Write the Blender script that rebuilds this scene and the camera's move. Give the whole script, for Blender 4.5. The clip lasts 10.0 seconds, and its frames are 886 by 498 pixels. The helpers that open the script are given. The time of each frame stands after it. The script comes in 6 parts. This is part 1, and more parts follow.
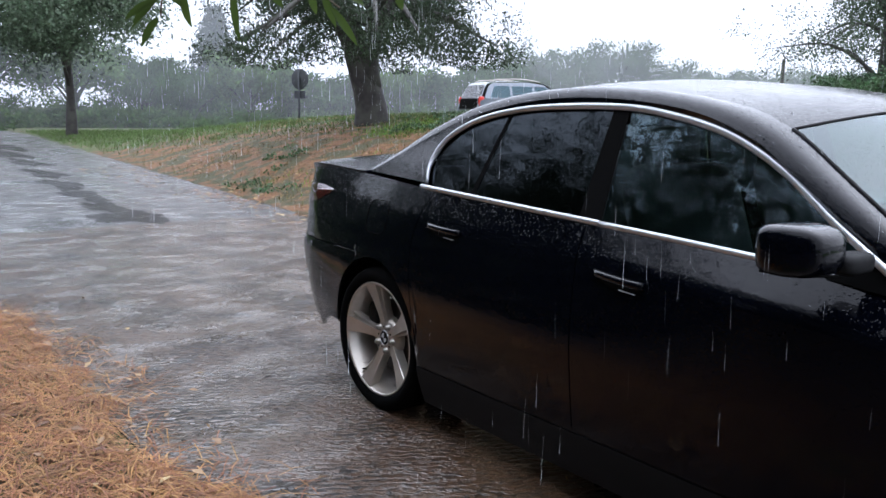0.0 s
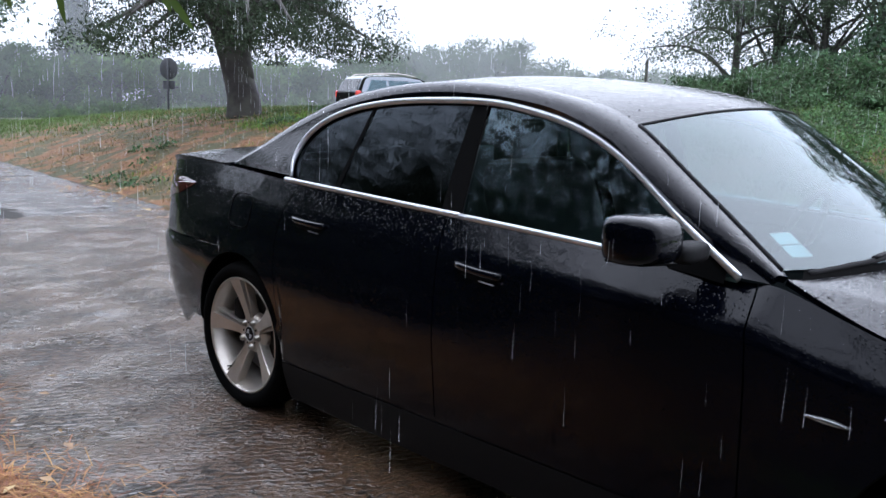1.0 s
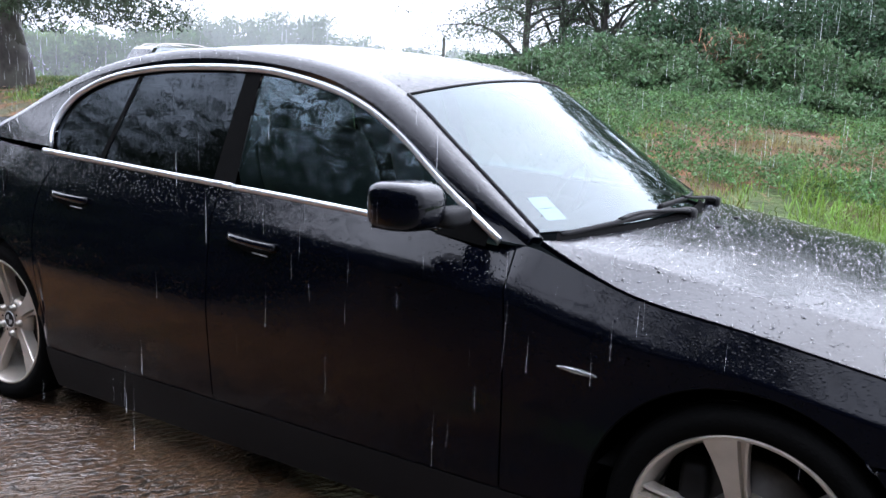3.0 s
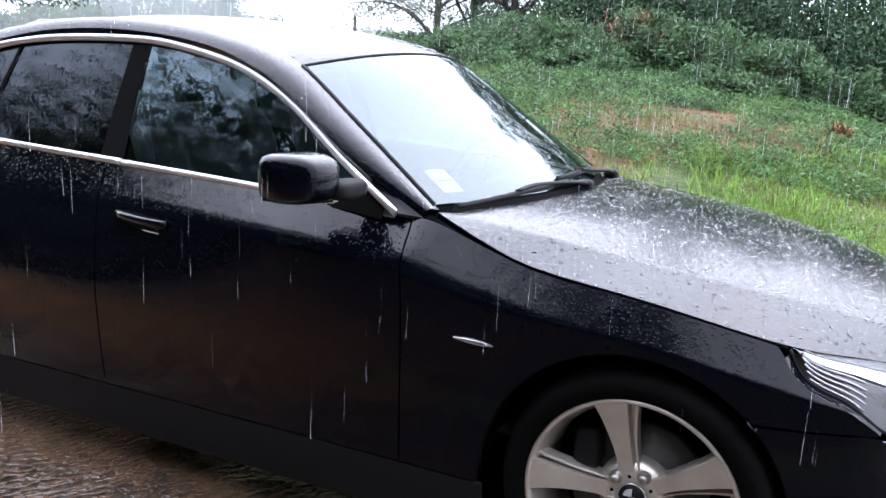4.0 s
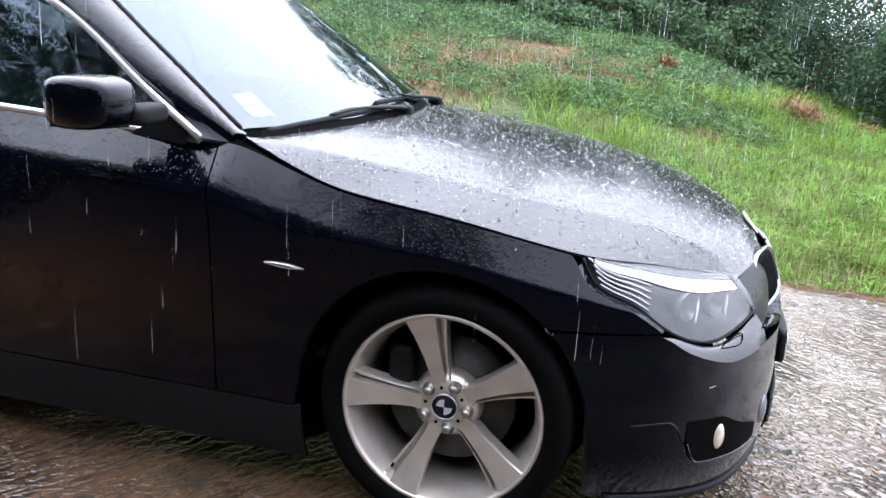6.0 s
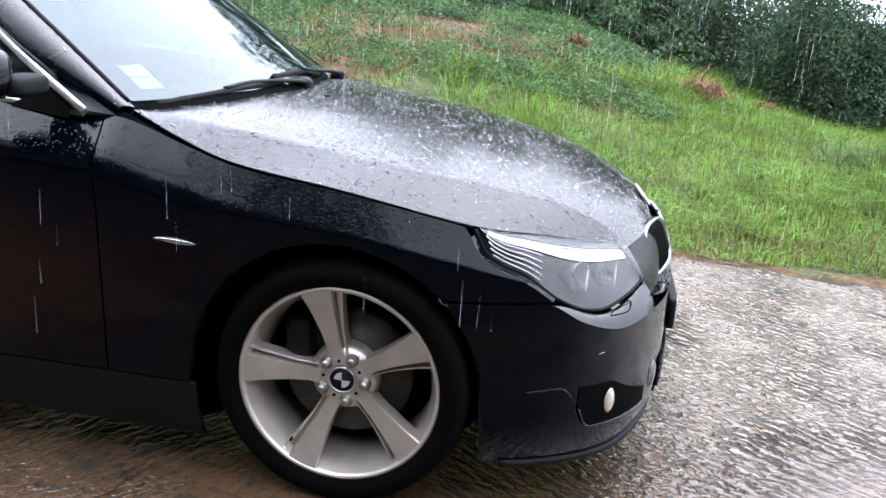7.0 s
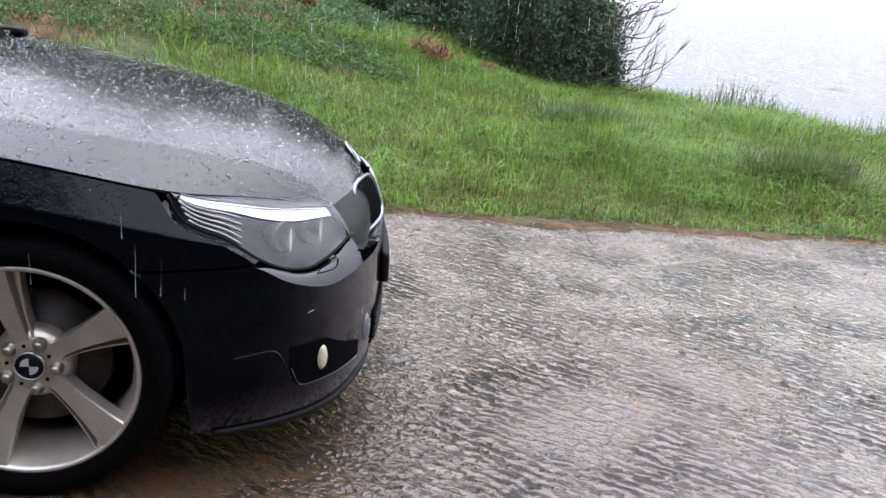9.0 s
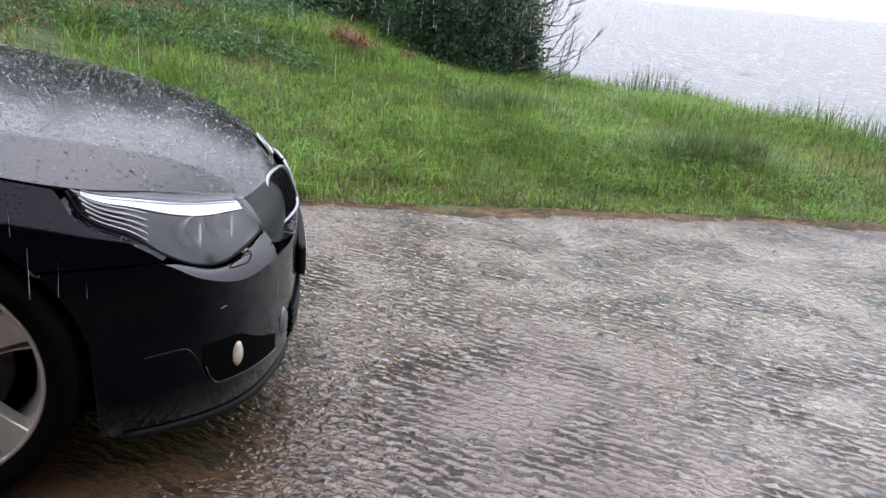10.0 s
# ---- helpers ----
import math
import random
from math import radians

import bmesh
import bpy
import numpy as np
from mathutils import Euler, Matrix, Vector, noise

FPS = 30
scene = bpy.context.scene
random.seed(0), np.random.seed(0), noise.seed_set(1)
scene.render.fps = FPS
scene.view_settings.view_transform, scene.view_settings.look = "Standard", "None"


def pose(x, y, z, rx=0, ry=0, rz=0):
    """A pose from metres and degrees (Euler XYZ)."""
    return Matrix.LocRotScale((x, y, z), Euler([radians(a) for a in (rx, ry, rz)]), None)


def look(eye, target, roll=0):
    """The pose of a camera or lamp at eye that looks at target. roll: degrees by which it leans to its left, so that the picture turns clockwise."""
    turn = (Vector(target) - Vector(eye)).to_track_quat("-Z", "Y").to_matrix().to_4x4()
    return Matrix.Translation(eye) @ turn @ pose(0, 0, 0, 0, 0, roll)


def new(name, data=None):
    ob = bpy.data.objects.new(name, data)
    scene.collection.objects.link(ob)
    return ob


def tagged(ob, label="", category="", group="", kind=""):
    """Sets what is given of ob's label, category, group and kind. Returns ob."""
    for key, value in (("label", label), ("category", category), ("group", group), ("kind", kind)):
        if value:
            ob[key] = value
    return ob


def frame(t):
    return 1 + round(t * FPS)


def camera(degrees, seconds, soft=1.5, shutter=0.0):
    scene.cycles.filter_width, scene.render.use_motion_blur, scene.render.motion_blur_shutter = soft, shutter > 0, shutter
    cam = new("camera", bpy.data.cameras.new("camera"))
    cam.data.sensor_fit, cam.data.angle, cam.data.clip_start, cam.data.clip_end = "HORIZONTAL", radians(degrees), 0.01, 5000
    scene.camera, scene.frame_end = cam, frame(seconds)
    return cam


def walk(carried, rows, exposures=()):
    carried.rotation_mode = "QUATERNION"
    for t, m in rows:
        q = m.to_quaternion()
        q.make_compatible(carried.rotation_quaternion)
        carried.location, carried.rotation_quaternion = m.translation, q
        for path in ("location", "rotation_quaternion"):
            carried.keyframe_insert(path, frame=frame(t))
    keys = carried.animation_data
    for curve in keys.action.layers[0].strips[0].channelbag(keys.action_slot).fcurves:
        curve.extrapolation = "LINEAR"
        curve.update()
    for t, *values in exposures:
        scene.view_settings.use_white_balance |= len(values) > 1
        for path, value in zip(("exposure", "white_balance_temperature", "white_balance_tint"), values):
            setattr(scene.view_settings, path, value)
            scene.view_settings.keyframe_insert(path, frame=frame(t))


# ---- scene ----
cam = camera(56.0, 10.0)
PATH = [
    (0, (0.166, -2.857, 1.338), (-1.396, -1.651, 1.01), 0.9),
    (0.5, (0.19, -2.837, 1.338), (-1.271, -1.511, 1.007), 1.4),
    (1, (0.208, -2.817, 1.334), (-1.161, -1.398, 1.0), 1.8),
    (1.5, (0.231, -2.794, 1.328), (-1.034, -1.282, 0.991), 2.3),
    (2, (0.251, -2.78, 1.326), (-0.926, -1.2, 0.984), 2.5),
    (2.5, (0.273, -2.77, 1.322), (-0.81, -1.127, 0.967), 2.6),
    (4, (0.337, -2.718, 1.293), (-0.484, -0.94, 0.886), 2.9),
    (4.5, (0.369, -2.705, 1.282), (-0.329, -0.881, 0.85), 3.1),
    (5, (0.398, -2.698, 1.275), (-0.215, -0.852, 0.81), 3.3),
    (6.5, (0.494, -2.692, 1.253), (0.081, -0.815, 0.7), 3.5),
    (7, (0.528, -2.692, 1.251), (0.228, -0.798, 0.684), 4.1),
    (7.5, (0.57, -2.698, 1.249), (0.425, -0.79, 0.667), 4.7),
    (8, (0.601, -2.689, 1.246), (0.582, -0.778, 0.654), 5),
    (8.5, (0.634, -2.684, 1.245), (0.78, -0.78, 0.649), 5.4),
    (9, (0.658, -2.68, 1.247), (0.942, -0.794, 0.644), 5.5),
    (9.5, (0.679, -2.681, 1.249), (1.071, -0.816, 0.642), 5.5),
    (10, (0.693, -2.679, 1.245), (1.146, -0.829, 0.635), 5.3),
]
walk(cam, [(t, look(eye, target, roll)) for t, eye, target, roll in PATH],
     [(0, -0.7, 6050, 10), (1.5, -0.55, 6000, 11), (2.5, -0.15, 6050, 12), (4, 0.28, 6100, 13), (5, 0.42, 6100, 13), (6.5, 0.35, 6150, 12), (7.5, 0.12, 6200, 11), (8.5, -0.15, 6250, 12), (10, -0.6, 6350, 14)])

# ---- light ----
SUN_EL, SUN_AZ = 52.0, 20.0
world = bpy.data.worlds.new("overcast_sky")
scene.world = world
world.use_nodes = True
wn, wl = world.node_tree.nodes, world.node_tree.links
wn.clear()
w_out = wn.new("ShaderNodeOutputWorld")
w_bg = wn.new("ShaderNodeBackground")
w_sky = wn.new("ShaderNodeTexSky")
w_sky.sky_type = "NISHITA"
w_sky.sun_disc = False
w_sky.sun_elevation, w_sky.sun_rotation = radians(SUN_EL), radians(SUN_AZ)
w_sky.air_density, w_sky.dust_density = 1.0, 6.0
# an overcast dome, brightest overhead
w_tc, w_sep, w_ramp = wn.new("ShaderNodeTexCoord"), wn.new("ShaderNodeSeparateXYZ"), wn.new("ShaderNodeMapRange")
w_ramp.inputs[3].default_value, w_ramp.inputs[4].default_value = 17.0, 46.0
w_tint = wn.new("ShaderNodeVectorMath")
w_tint.operation = "MULTIPLY"
w_tint.inputs[1].default_value = (0.965, 1.0, 1.13)
w_mix = wn.new("ShaderNodeMixRGB")
w_mix.inputs[0].default_value = 0.92
wl.new(w_tc.outputs["Generated"], w_sep.inputs[0])
wl.new(w_sep.outputs[2], w_ramp.inputs[0])
wl.new(w_ramp.outputs[0], w_tint.inputs[0])
wl.new(w_sky.outputs[0], w_mix.inputs[1])
wl.new(w_tint.outputs[0], w_mix.inputs[2])
wl.new(w_mix.outputs[0], w_bg.inputs[0])
w_bg.inputs[1].default_value = 0.14
wl.new(w_bg.outputs[0], w_out.inputs[0])
sun = new("sun", bpy.data.lights.new("sun", "SUN"))
sun.data.energy, sun.data.angle, sun.data.color = 0.7, radians(110), (1.0, 0.98, 0.95)
sun.matrix_world = look((0, 0, 30), (-6 * math.sin(radians(SUN_AZ)), -6 * math.cos(radians(SUN_AZ)), 30 - 6 * math.tan(radians(SUN_EL))))


# ---- materials ----
def mat(name, base=(0.5, 0.5, 0.5), rough=0.5, metal=0.0, coat=0.0, scale=8.0, vary=0.12, bump=0.0, bump_scale=60.0,
        spec=0.5, second=None, second_scale=1.5, second_edge=(0.45, 0.6), rand=0.0, transmit=0.0, ior=1.45, rough_vary=0.0, island=False, bump_dist=0.01):
    """A procedural surface: two scales of colour, fine relief, gloss."""
    m = bpy.data.materials.new(name)
    m.use_nodes = True
    n, l = m.node_tree.nodes, m.node_tree.links
    b = n["Principled BSDF"]
    b.inputs["Roughness"].default_value = rough
    b.inputs["Metallic"].default_value = metal
    b.inputs["Coat Weight"].default_value = coat
    b.inputs["Coat Roughness"].default_value = 0.03
    b.inputs["Specular IOR Level"].default_value = spec
    b.inputs["Transmission Weight"].default_value = transmit
    b.inputs["IOR"].default_value = ior
    tc = n.new("ShaderNodeTexCoord")
    nz = n.new("ShaderNodeTexNoise")
    nz.inputs["Scale"].default_value, nz.inputs["Detail"].default_value = scale, 6
    l.new(tc.outputs["Object"], nz.inputs["Vector"])
    ramp = n.new("ShaderNodeValToRGB")
    ramp.color_ramp.elements[0].position, ramp.color_ramp.elements[1].position = 0.3, 0.7
    ramp.color_ramp.elements[0].color = (*[max(0, c * (1 - vary)) for c in base], 1)
    ramp.color_ramp.elements[1].color = (*[c * (1 + vary) for c in base], 1)
    l.new(nz.outputs["Fac"], ramp.inputs[0])
    col = ramp.outputs[0]
    if second:
        n2 = n.new("ShaderNodeTexNoise")
        n2.inputs["Scale"].default_value, n2.inputs["Detail"].default_value = second_scale, 8
        l.new(tc.outputs["Object"], n2.inputs["Vector"])
        r2 = n.new("ShaderNodeValToRGB")
        r2.color_ramp.elements[0].position, r2.color_ramp.elements[1].position = second_edge
        l.new(n2.outputs["Fac"], r2.inputs[0])
        mx = n.new("ShaderNodeMixRGB")
        l.new(r2.outputs[0], mx.inputs[0])
        l.new(col, mx.inputs[1])
        mx.inputs[2].default_value = (*second, 1)
        col = mx.outputs[0]
    if rand:
        src = n.new("ShaderNodeNewGeometry").outputs["Random Per Island"] if island else n.new("ShaderNodeObjectInfo").outputs["Random"]
        hs = n.new("ShaderNodeHueSaturation")
        mr = n.new("ShaderNodeMapRange")
        mr.inputs[3].default_value, mr.inputs[4].default_value = 1 - rand, 1 + rand
        l.new(src, mr.inputs[0])
        l.new(mr.outputs[0], hs.inputs["Value"])
        mh = n.new("ShaderNodeMapRange")
        mh.inputs[3].default_value, mh.inputs[4].default_value = 0.5 - rand * 0.05, 0.5 + rand * 0.05
        l.new(src, mh.inputs[0])
        l.new(mh.outputs[0], hs.inputs["Hue"])
        l.new(col, hs.inputs["Color"])
        col = hs.outputs[0]
    l.new(col, b.inputs["Base Color"])
    if rough_vary:
        rr = n.new("ShaderNodeMapRange")
        rr.inputs[3].default_value, rr.inputs[4].default_value = max(0.02, rough - rough_vary), rough + rough_vary
        l.new(nz.outputs["Fac"], rr.inputs[0])
        l.new(rr.outputs[0], b.inputs["Roughness"])
    if bump:
        bz = n.new("ShaderNodeTexNoise")
        bz.inputs["Scale"].default_value, bz.inputs["Detail"].default_value = bump_scale, 5
        l.new(tc.outputs["Object"], bz.inputs["Vector"])
        bp = n.new("ShaderNodeBump")
        bp.inputs["Strength"].default_value, bp.inputs["Distance"].default_value = bump, bump_dist
        l.new(bz.outputs["Fac"], bp.inputs["Height"])
        l.new(bp.outputs[0], b.inputs["Normal"])
    return m


def leaf_mat(name, base, rand=0.35, rough=0.4, through_light=0.35):
    """Wet foliage: a gloss coat over colour, with some light passing through the blade."""
    m = mat(name, base, rough, scale=3.0, vary=0.3, rand=rand, island=True, spec=0.3)
    n, l = m.node_tree.nodes, m.node_tree.links
    b, out = n["Principled BSDF"], n["Material Output"]
    tr = n.new("ShaderNodeBsdfTranslucent")
    mx = n.new("ShaderNodeMixShader")
    mx.inputs[0].default_value = through_light
    l.new(b.inputs["Base Color"].links[0].from_socket, tr.inputs[0])
    l.new(b.outputs[0], mx.inputs[1])
    l.new(tr.outputs[0], mx.inputs[2])
    l.new(mx.outputs[0], out.inputs[0])
    return m


def glass_mat(name, tint, gloss=1.5, rough=0.0, sheen=(1, 1, 1), relief=0.06):
    """A thin pane: tinted see-through with mirror gloss by angle."""
    m = bpy.data.materials.new(name)
    m.use_nodes = True
    n, l = m.node_tree.nodes, m.node_tree.links
    n.remove(n["Principled BSDF"])
    tr, gl, mx, fr = n.new("ShaderNodeBsdfTransparent"), n.new("ShaderNodeBsdfGlossy"), n.new("ShaderNodeMixShader"), n.new("ShaderNodeFresnel")
    tr.inputs[0].default_value = (*tint, 1)
    gl.inputs["Roughness"].default_value = rough
    gl.inputs["Color"].default_value = (*sheen, 1)
    fr.inputs[0].default_value = 1.5
    gain = n.new("ShaderNodeMath")
    gain.operation, gain.use_clamp = "MULTIPLY", True
    gain.inputs[1].default_value = gloss
    tc, nz, bp = n.new("ShaderNodeTexCoord"), n.new("ShaderNodeTexNoise"), n.new("ShaderNodeBump")
    nz.inputs["Scale"].default_value = 55
    bp.inputs["Strength"].default_value, bp.inputs["Distance"].default_value = relief, 0.002
    l.new(tc.outputs["Object"], nz.inputs["Vector"])
    l.new(nz.outputs["Fac"], bp.inputs["Height"])
    l.new(bp.outputs[0], gl.inputs["Normal"])
    l.new(fr.outputs[0], gain.inputs[0])
    l.new(gain.outputs[0], mx.inputs[0])
    l.new(tr.outputs[0], mx.inputs[1])
    l.new(gl.outputs[0], mx.inputs[2])
    l.new(mx.outputs[0], n["Material Output"].inputs[0])
    return m


def wet_paint(name, base, splash=0.0):
    """Blue-black rain-filmed lacquer: ripples and beads in relief; splash adds beads and sky gloss."""
    m = mat(name, base, 0.3, 0.0, 1.0, scale=30, vary=0.2, spec=0.0)
    n, l = m.node_tree.nodes, m.node_tree.links
    b = n["Principled BSDF"]
    b.inputs["Coat IOR"].default_value = 1.6
    # the water film mirrors most at a slant
    # coat cut face-on to darken the flanks; splash lifts it on upward panels
    lw, slant = n.new("ShaderNodeLayerWeight"), n.new("ShaderNodeMapRange")
    lw.inputs[0].default_value = 0.5
    for k, v in enumerate((0.15, 0.52, 0.21 + 0.40 * splash, 1.0)):
        slant.inputs[k + 1].default_value = v
    l.new(lw.outputs["Facing"], slant.inputs[0])
    l.new(slant.outputs[0], b.inputs["Coat Weight"])
    tc = n.new("ShaderNodeTexCoord")
    hgt = None

    def layer(node, out, gain):
        nonlocal hgt
        l.new(tc.outputs["Object"], node.inputs["Vector"])
        k = n.new("ShaderNodeMath")
        k.operation = "MULTIPLY_ADD"
        k.inputs[1].default_value = gain
        k.inputs[2].default_value = 0.0
        l.new(out, k.inputs[0])
        if hgt is not None:
            l.new(hgt, k.inputs[2])
        hgt = k.outputs[0]

    for scale, gain in ((95, 0.55), (210, 0.35 * splash)):
        if gain:
            vo, ramp = n.new("ShaderNodeTexVoronoi"), n.new("ShaderNodeMapRange")
            vo.inputs["Scale"].default_value = scale
            for k, v in enumerate((0.1, 0.34, 1, 0)):
                ramp.inputs[k + 1].default_value = v
            l.new(vo.outputs["Distance"], ramp.inputs[0])
            l.new(tc.outputs["Object"], vo.inputs["Vector"])
            layer(vo, ramp.outputs[0], gain)
    for scale, gain in ((22, 1.0), (130, 0.55 * splash)):
        if gain:
            nz = n.new("ShaderNodeTexNoise")
            nz.inputs["Scale"].default_value, nz.inputs["Detail"].default_value = scale, 5
            layer(nz, nz.outputs["Fac"], gain)
    if splash:
        # patches where the spray roughens the film
        pz, pr = n.new("ShaderNodeTexNoise"), n.new("ShaderNodeMapRange")
        pz.inputs["Scale"].default_value, pz.inputs["Detail"].default_value = 5.0, 8
        for k, v in enumerate((0.42, 0.60, 0.02, 0.10)):
            pr.inputs[k + 1].default_value = v
        l.new(tc.outputs["Object"], pz.inputs["Vector"])
        l.new(pz.outputs["Fac"], pr.inputs[0])
        l.new(pr.outputs[0], b.inputs["Coat Roughness"])
    bp = n.new("ShaderNodeBump")
    bp.inputs["Strength"].default_value, bp.inputs["Distance"].default_value = 0.40, 0.0022
    l.new(hgt, bp.inputs["Height"])
    l.new(bp.outputs[0], b.inputs["Coat Normal"])
    return m


M_PAINT = wet_paint("black_paint", (0.0008, 0.0011, 0.0027))
# lighter, glossier copy of the paint, for upward panels that mirror sky
M_TOP = wet_paint("beaded_bright_top_paint", (0.0010, 0.0013, 0.0030), 1.0)
M_GLASS = glass_mat("windscreen_glass", (0.40, 0.52, 0.53), 1.45, 0.0, (0.88, 0.97, 1.0))
M_GLASS_F = glass_mat("front_side_glass", (0.30, 0.42, 0.43), 1.5, 0.0, (0.70, 0.9, 1.0), 0.07)
M_GLASS_R = glass_mat("privacy_glass", (0.02, 0.026, 0.032), 0.6, 0.0, (0.78, 0.9, 1.0), 0.10)
M_LENS = glass_mat("lamp_lens", (0.80, 0.82, 0.82), 1.3, 0.03, relief=0.12)
M_REDLENS = mat("smoked_red_lens", (0.05, 0.004, 0.004), 0.08, coat=1.0)
M_REFLECTOR = mat("lamp_reflector", (0.62, 0.62, 0.62), 0.22, 0.9, scale=25, vary=0.15)
M_HOUSING = mat("lamp_housing", (0.27, 0.27, 0.265), 0.40, 0.45, scale=20, vary=0.3)
M_SEAT = mat("dark_upholstery", (0.02, 0.02, 0.021), 0.7, bump=0.3, bump_scale=200)
M_PAPER = mat("sticker_paper", (0.72, 0.80, 0.80), 0.6)
M_PLATE = mat("plate_white", (0.7, 0.7, 0.68), 0.35)
M_WATERDROP = mat("rain_drop", (1, 1, 1), 0.0, transmit=1.0, ior=1.33, vary=0)
M_TRIM = mat("black_plastic", (0.0036, 0.0036, 0.0042), 0.55, spec=0.2, bump=0.15, bump_scale=400)
M_DARK = mat("dark_underbody", (0.0015, 0.0015, 0.0015), 0.9, spec=0.06)
M_CHROME = mat("satin_chrome", (0.60, 0.61, 0.63), 0.42, 1.0, scale=20, vary=0.05)
M_RUBBER = mat("tyre_rubber", (0.0013, 0.0013, 0.0013), 0.9, spec=0.06, bump=0.3, bump_scale=120)
M_ALLOY = mat("silver_alloy", (0.46, 0.42, 0.37), 0.36, 0.7, 0.3, scale=14, vary=0.12, rough_vary=0.08, second=(0.42, 0.37, 0.31), second_scale=9, second_edge=(0.55, 0.75))
M_BRAKE = mat("brake_metal", (0.05, 0.045, 0.042), 0.5, 0.6, scale=25, vary=0.4)


# ---- helpers for building ----
def mesh_ob(name, verts, faces, material=None, parent=None, label="", smooth=True):
    me = bpy.data.meshes.new(name)
    me.from_pydata([tuple(v) for v in verts], [], [tuple(f) for f in faces])
    if smooth:
        me.polygons.foreach_set("use_smooth", [True] * len(me.polygons))
    me.update()
    if material:
        me.materials.append(material)
    ob = new(name, me)
    ob.parent = parent
    if label:
        ob["label"] = label
    return ob


def part(name, bm, material, parent=None, label="", smooth=True):
    me = bpy.data.meshes.new(name)
    bmesh.ops.recalc_face_normals(bm, faces=bm.faces)
    bm.to_mesh(me)
    bm.free()
    if smooth:
        me.polygons.foreach_set("use_smooth", [True] * len(me.polygons))
    if material:
        me.materials.append(material)
    ob = new(name, me)
    ob.parent = parent
    if label:
        ob["label"] = label
    return ob


def empty(name, at=(0, 0, 0), turn=0.0):
    ob = new(name)
    ob.empty_display_size = 0.1
    ob.matrix_basis = pose(*at, 0, 0, turn)
    return ob


def spline(points, n):
    """n + 1 points evenly along a Catmull-Rom curve through the given ones (chord-length steps)."""
    p = np.array(points, float)
    d = np.r_[0, np.cumsum(np.linalg.norm(np.diff(p, axis=0), axis=1) ** 0.5)]
    m = np.zeros_like(p)
    m[1:-1] = (p[2:] - p[:-2]) / (d[2:] - d[:-2])[:, None]
    m[0], m[-1] = (p[1] - p[0]) / (d[1] - d[0]), (p[-1] - p[-2]) / (d[-1] - d[-2])

    def at(s):
        k = np.clip(np.searchsorted(d, s, "right") - 1, 0, len(d) - 2)
        h = d[k + 1] - d[k]
        t = ((s - d[k]) / h)[:, None]
        h = h[:, None]
        return (2 * t**3 - 3 * t**2 + 1) * p[k] + (t**3 - 2 * t**2 + t) * h * m[k] + (3 * t**2 - 2 * t**3) * p[k + 1] + (t**3 - t**2) * h * m[k + 1]

    fine = at(np.linspace(0, d[-1], 600))
    arc = np.r_[0, np.cumsum(np.linalg.norm(np.diff(fine, axis=0), axis=1))]
    want = np.linspace(0, arc[-1], n + 1)
    return np.stack([np.interp(want, arc, fine[:, k]) for k in range(p.shape[1])], 1)


def curve_fn(points):
    """A smooth function y(x) through points given by rising x."""
    q = spline(points, 400)
    order = np.argsort(q[:, 0])
    return lambda x: np.interp(x, q[order, 0], q[order, 1])


def grid_faces(nu, nv, flip=False, base=0):
    f = []
    for i in range(nu - 1):
        for j in range(nv - 1):
            a = base + i * nv + j
            q = (a, a + nv, a + nv + 1, a + 1)
            f.append(q[::-1] if flip else q)
    return f


def sheet(name, grid, material, parent, label="", edge=0.012, flip=None, smooth=True):
    """A panel from a grid of points (nu, nv, 3), its border folded inward by edge along the normals."""
    g = np.array(grid, float)
    nu, nv, _ = g.shape
    du, dv = np.gradient(g, axis=0), np.gradient(g, axis=1)
    nrm = np.cross(du, dv)
    nrm /= np.linalg.norm(nrm, axis=2, keepdims=True) + 1e-9
    if flip is None:  # face away from the car's middle line
        mid = g.reshape(-1, 3).mean(0)
        flip = float((nrm * (g - (mid[0] * 0.9 - 0.15, 0, 0.5))).sum(2).mean()) < 0
    if flip:
        nrm = -nrm
    verts = list(g.reshape(-1, 3))
    faces = grid_faces(nu, nv, flip)
    if edge:
        ring = [(i, 0) for i in range(nu)] + [(nu - 1, j) for j in range(1, nv)] + [(i, nv - 1) for i in range(nu - 2, -1, -1)] + [(0, j) for j in range(nv - 2, 0, -1)]
        start, k = len(verts), len(ring)
        verts += [g[i, j] for i, j in ring]
        verts += [g[i, j] - nrm[i, j] * edge for i, j in ring]
        for a in range(k):
            b = (a + 1) % k
            q = (start + a, start + b, start + k + b, start + k + a)
            faces.append(q[::-1] if not flip else q)
    ob = mesh_ob(name, verts, faces, material, parent, label, smooth)
    return ob


def both(name, grid, material, parent, label="", edge=0.012, flip=None):
    """The panel of the near side (y below 0) and its mirror image."""
    a = sheet(name, grid, material, parent, label, edge, flip)
    b = sheet(name, np.array(grid) * (1, -1, 1), material, parent, label, edge, None if flip is None else not flip)
    return a, b


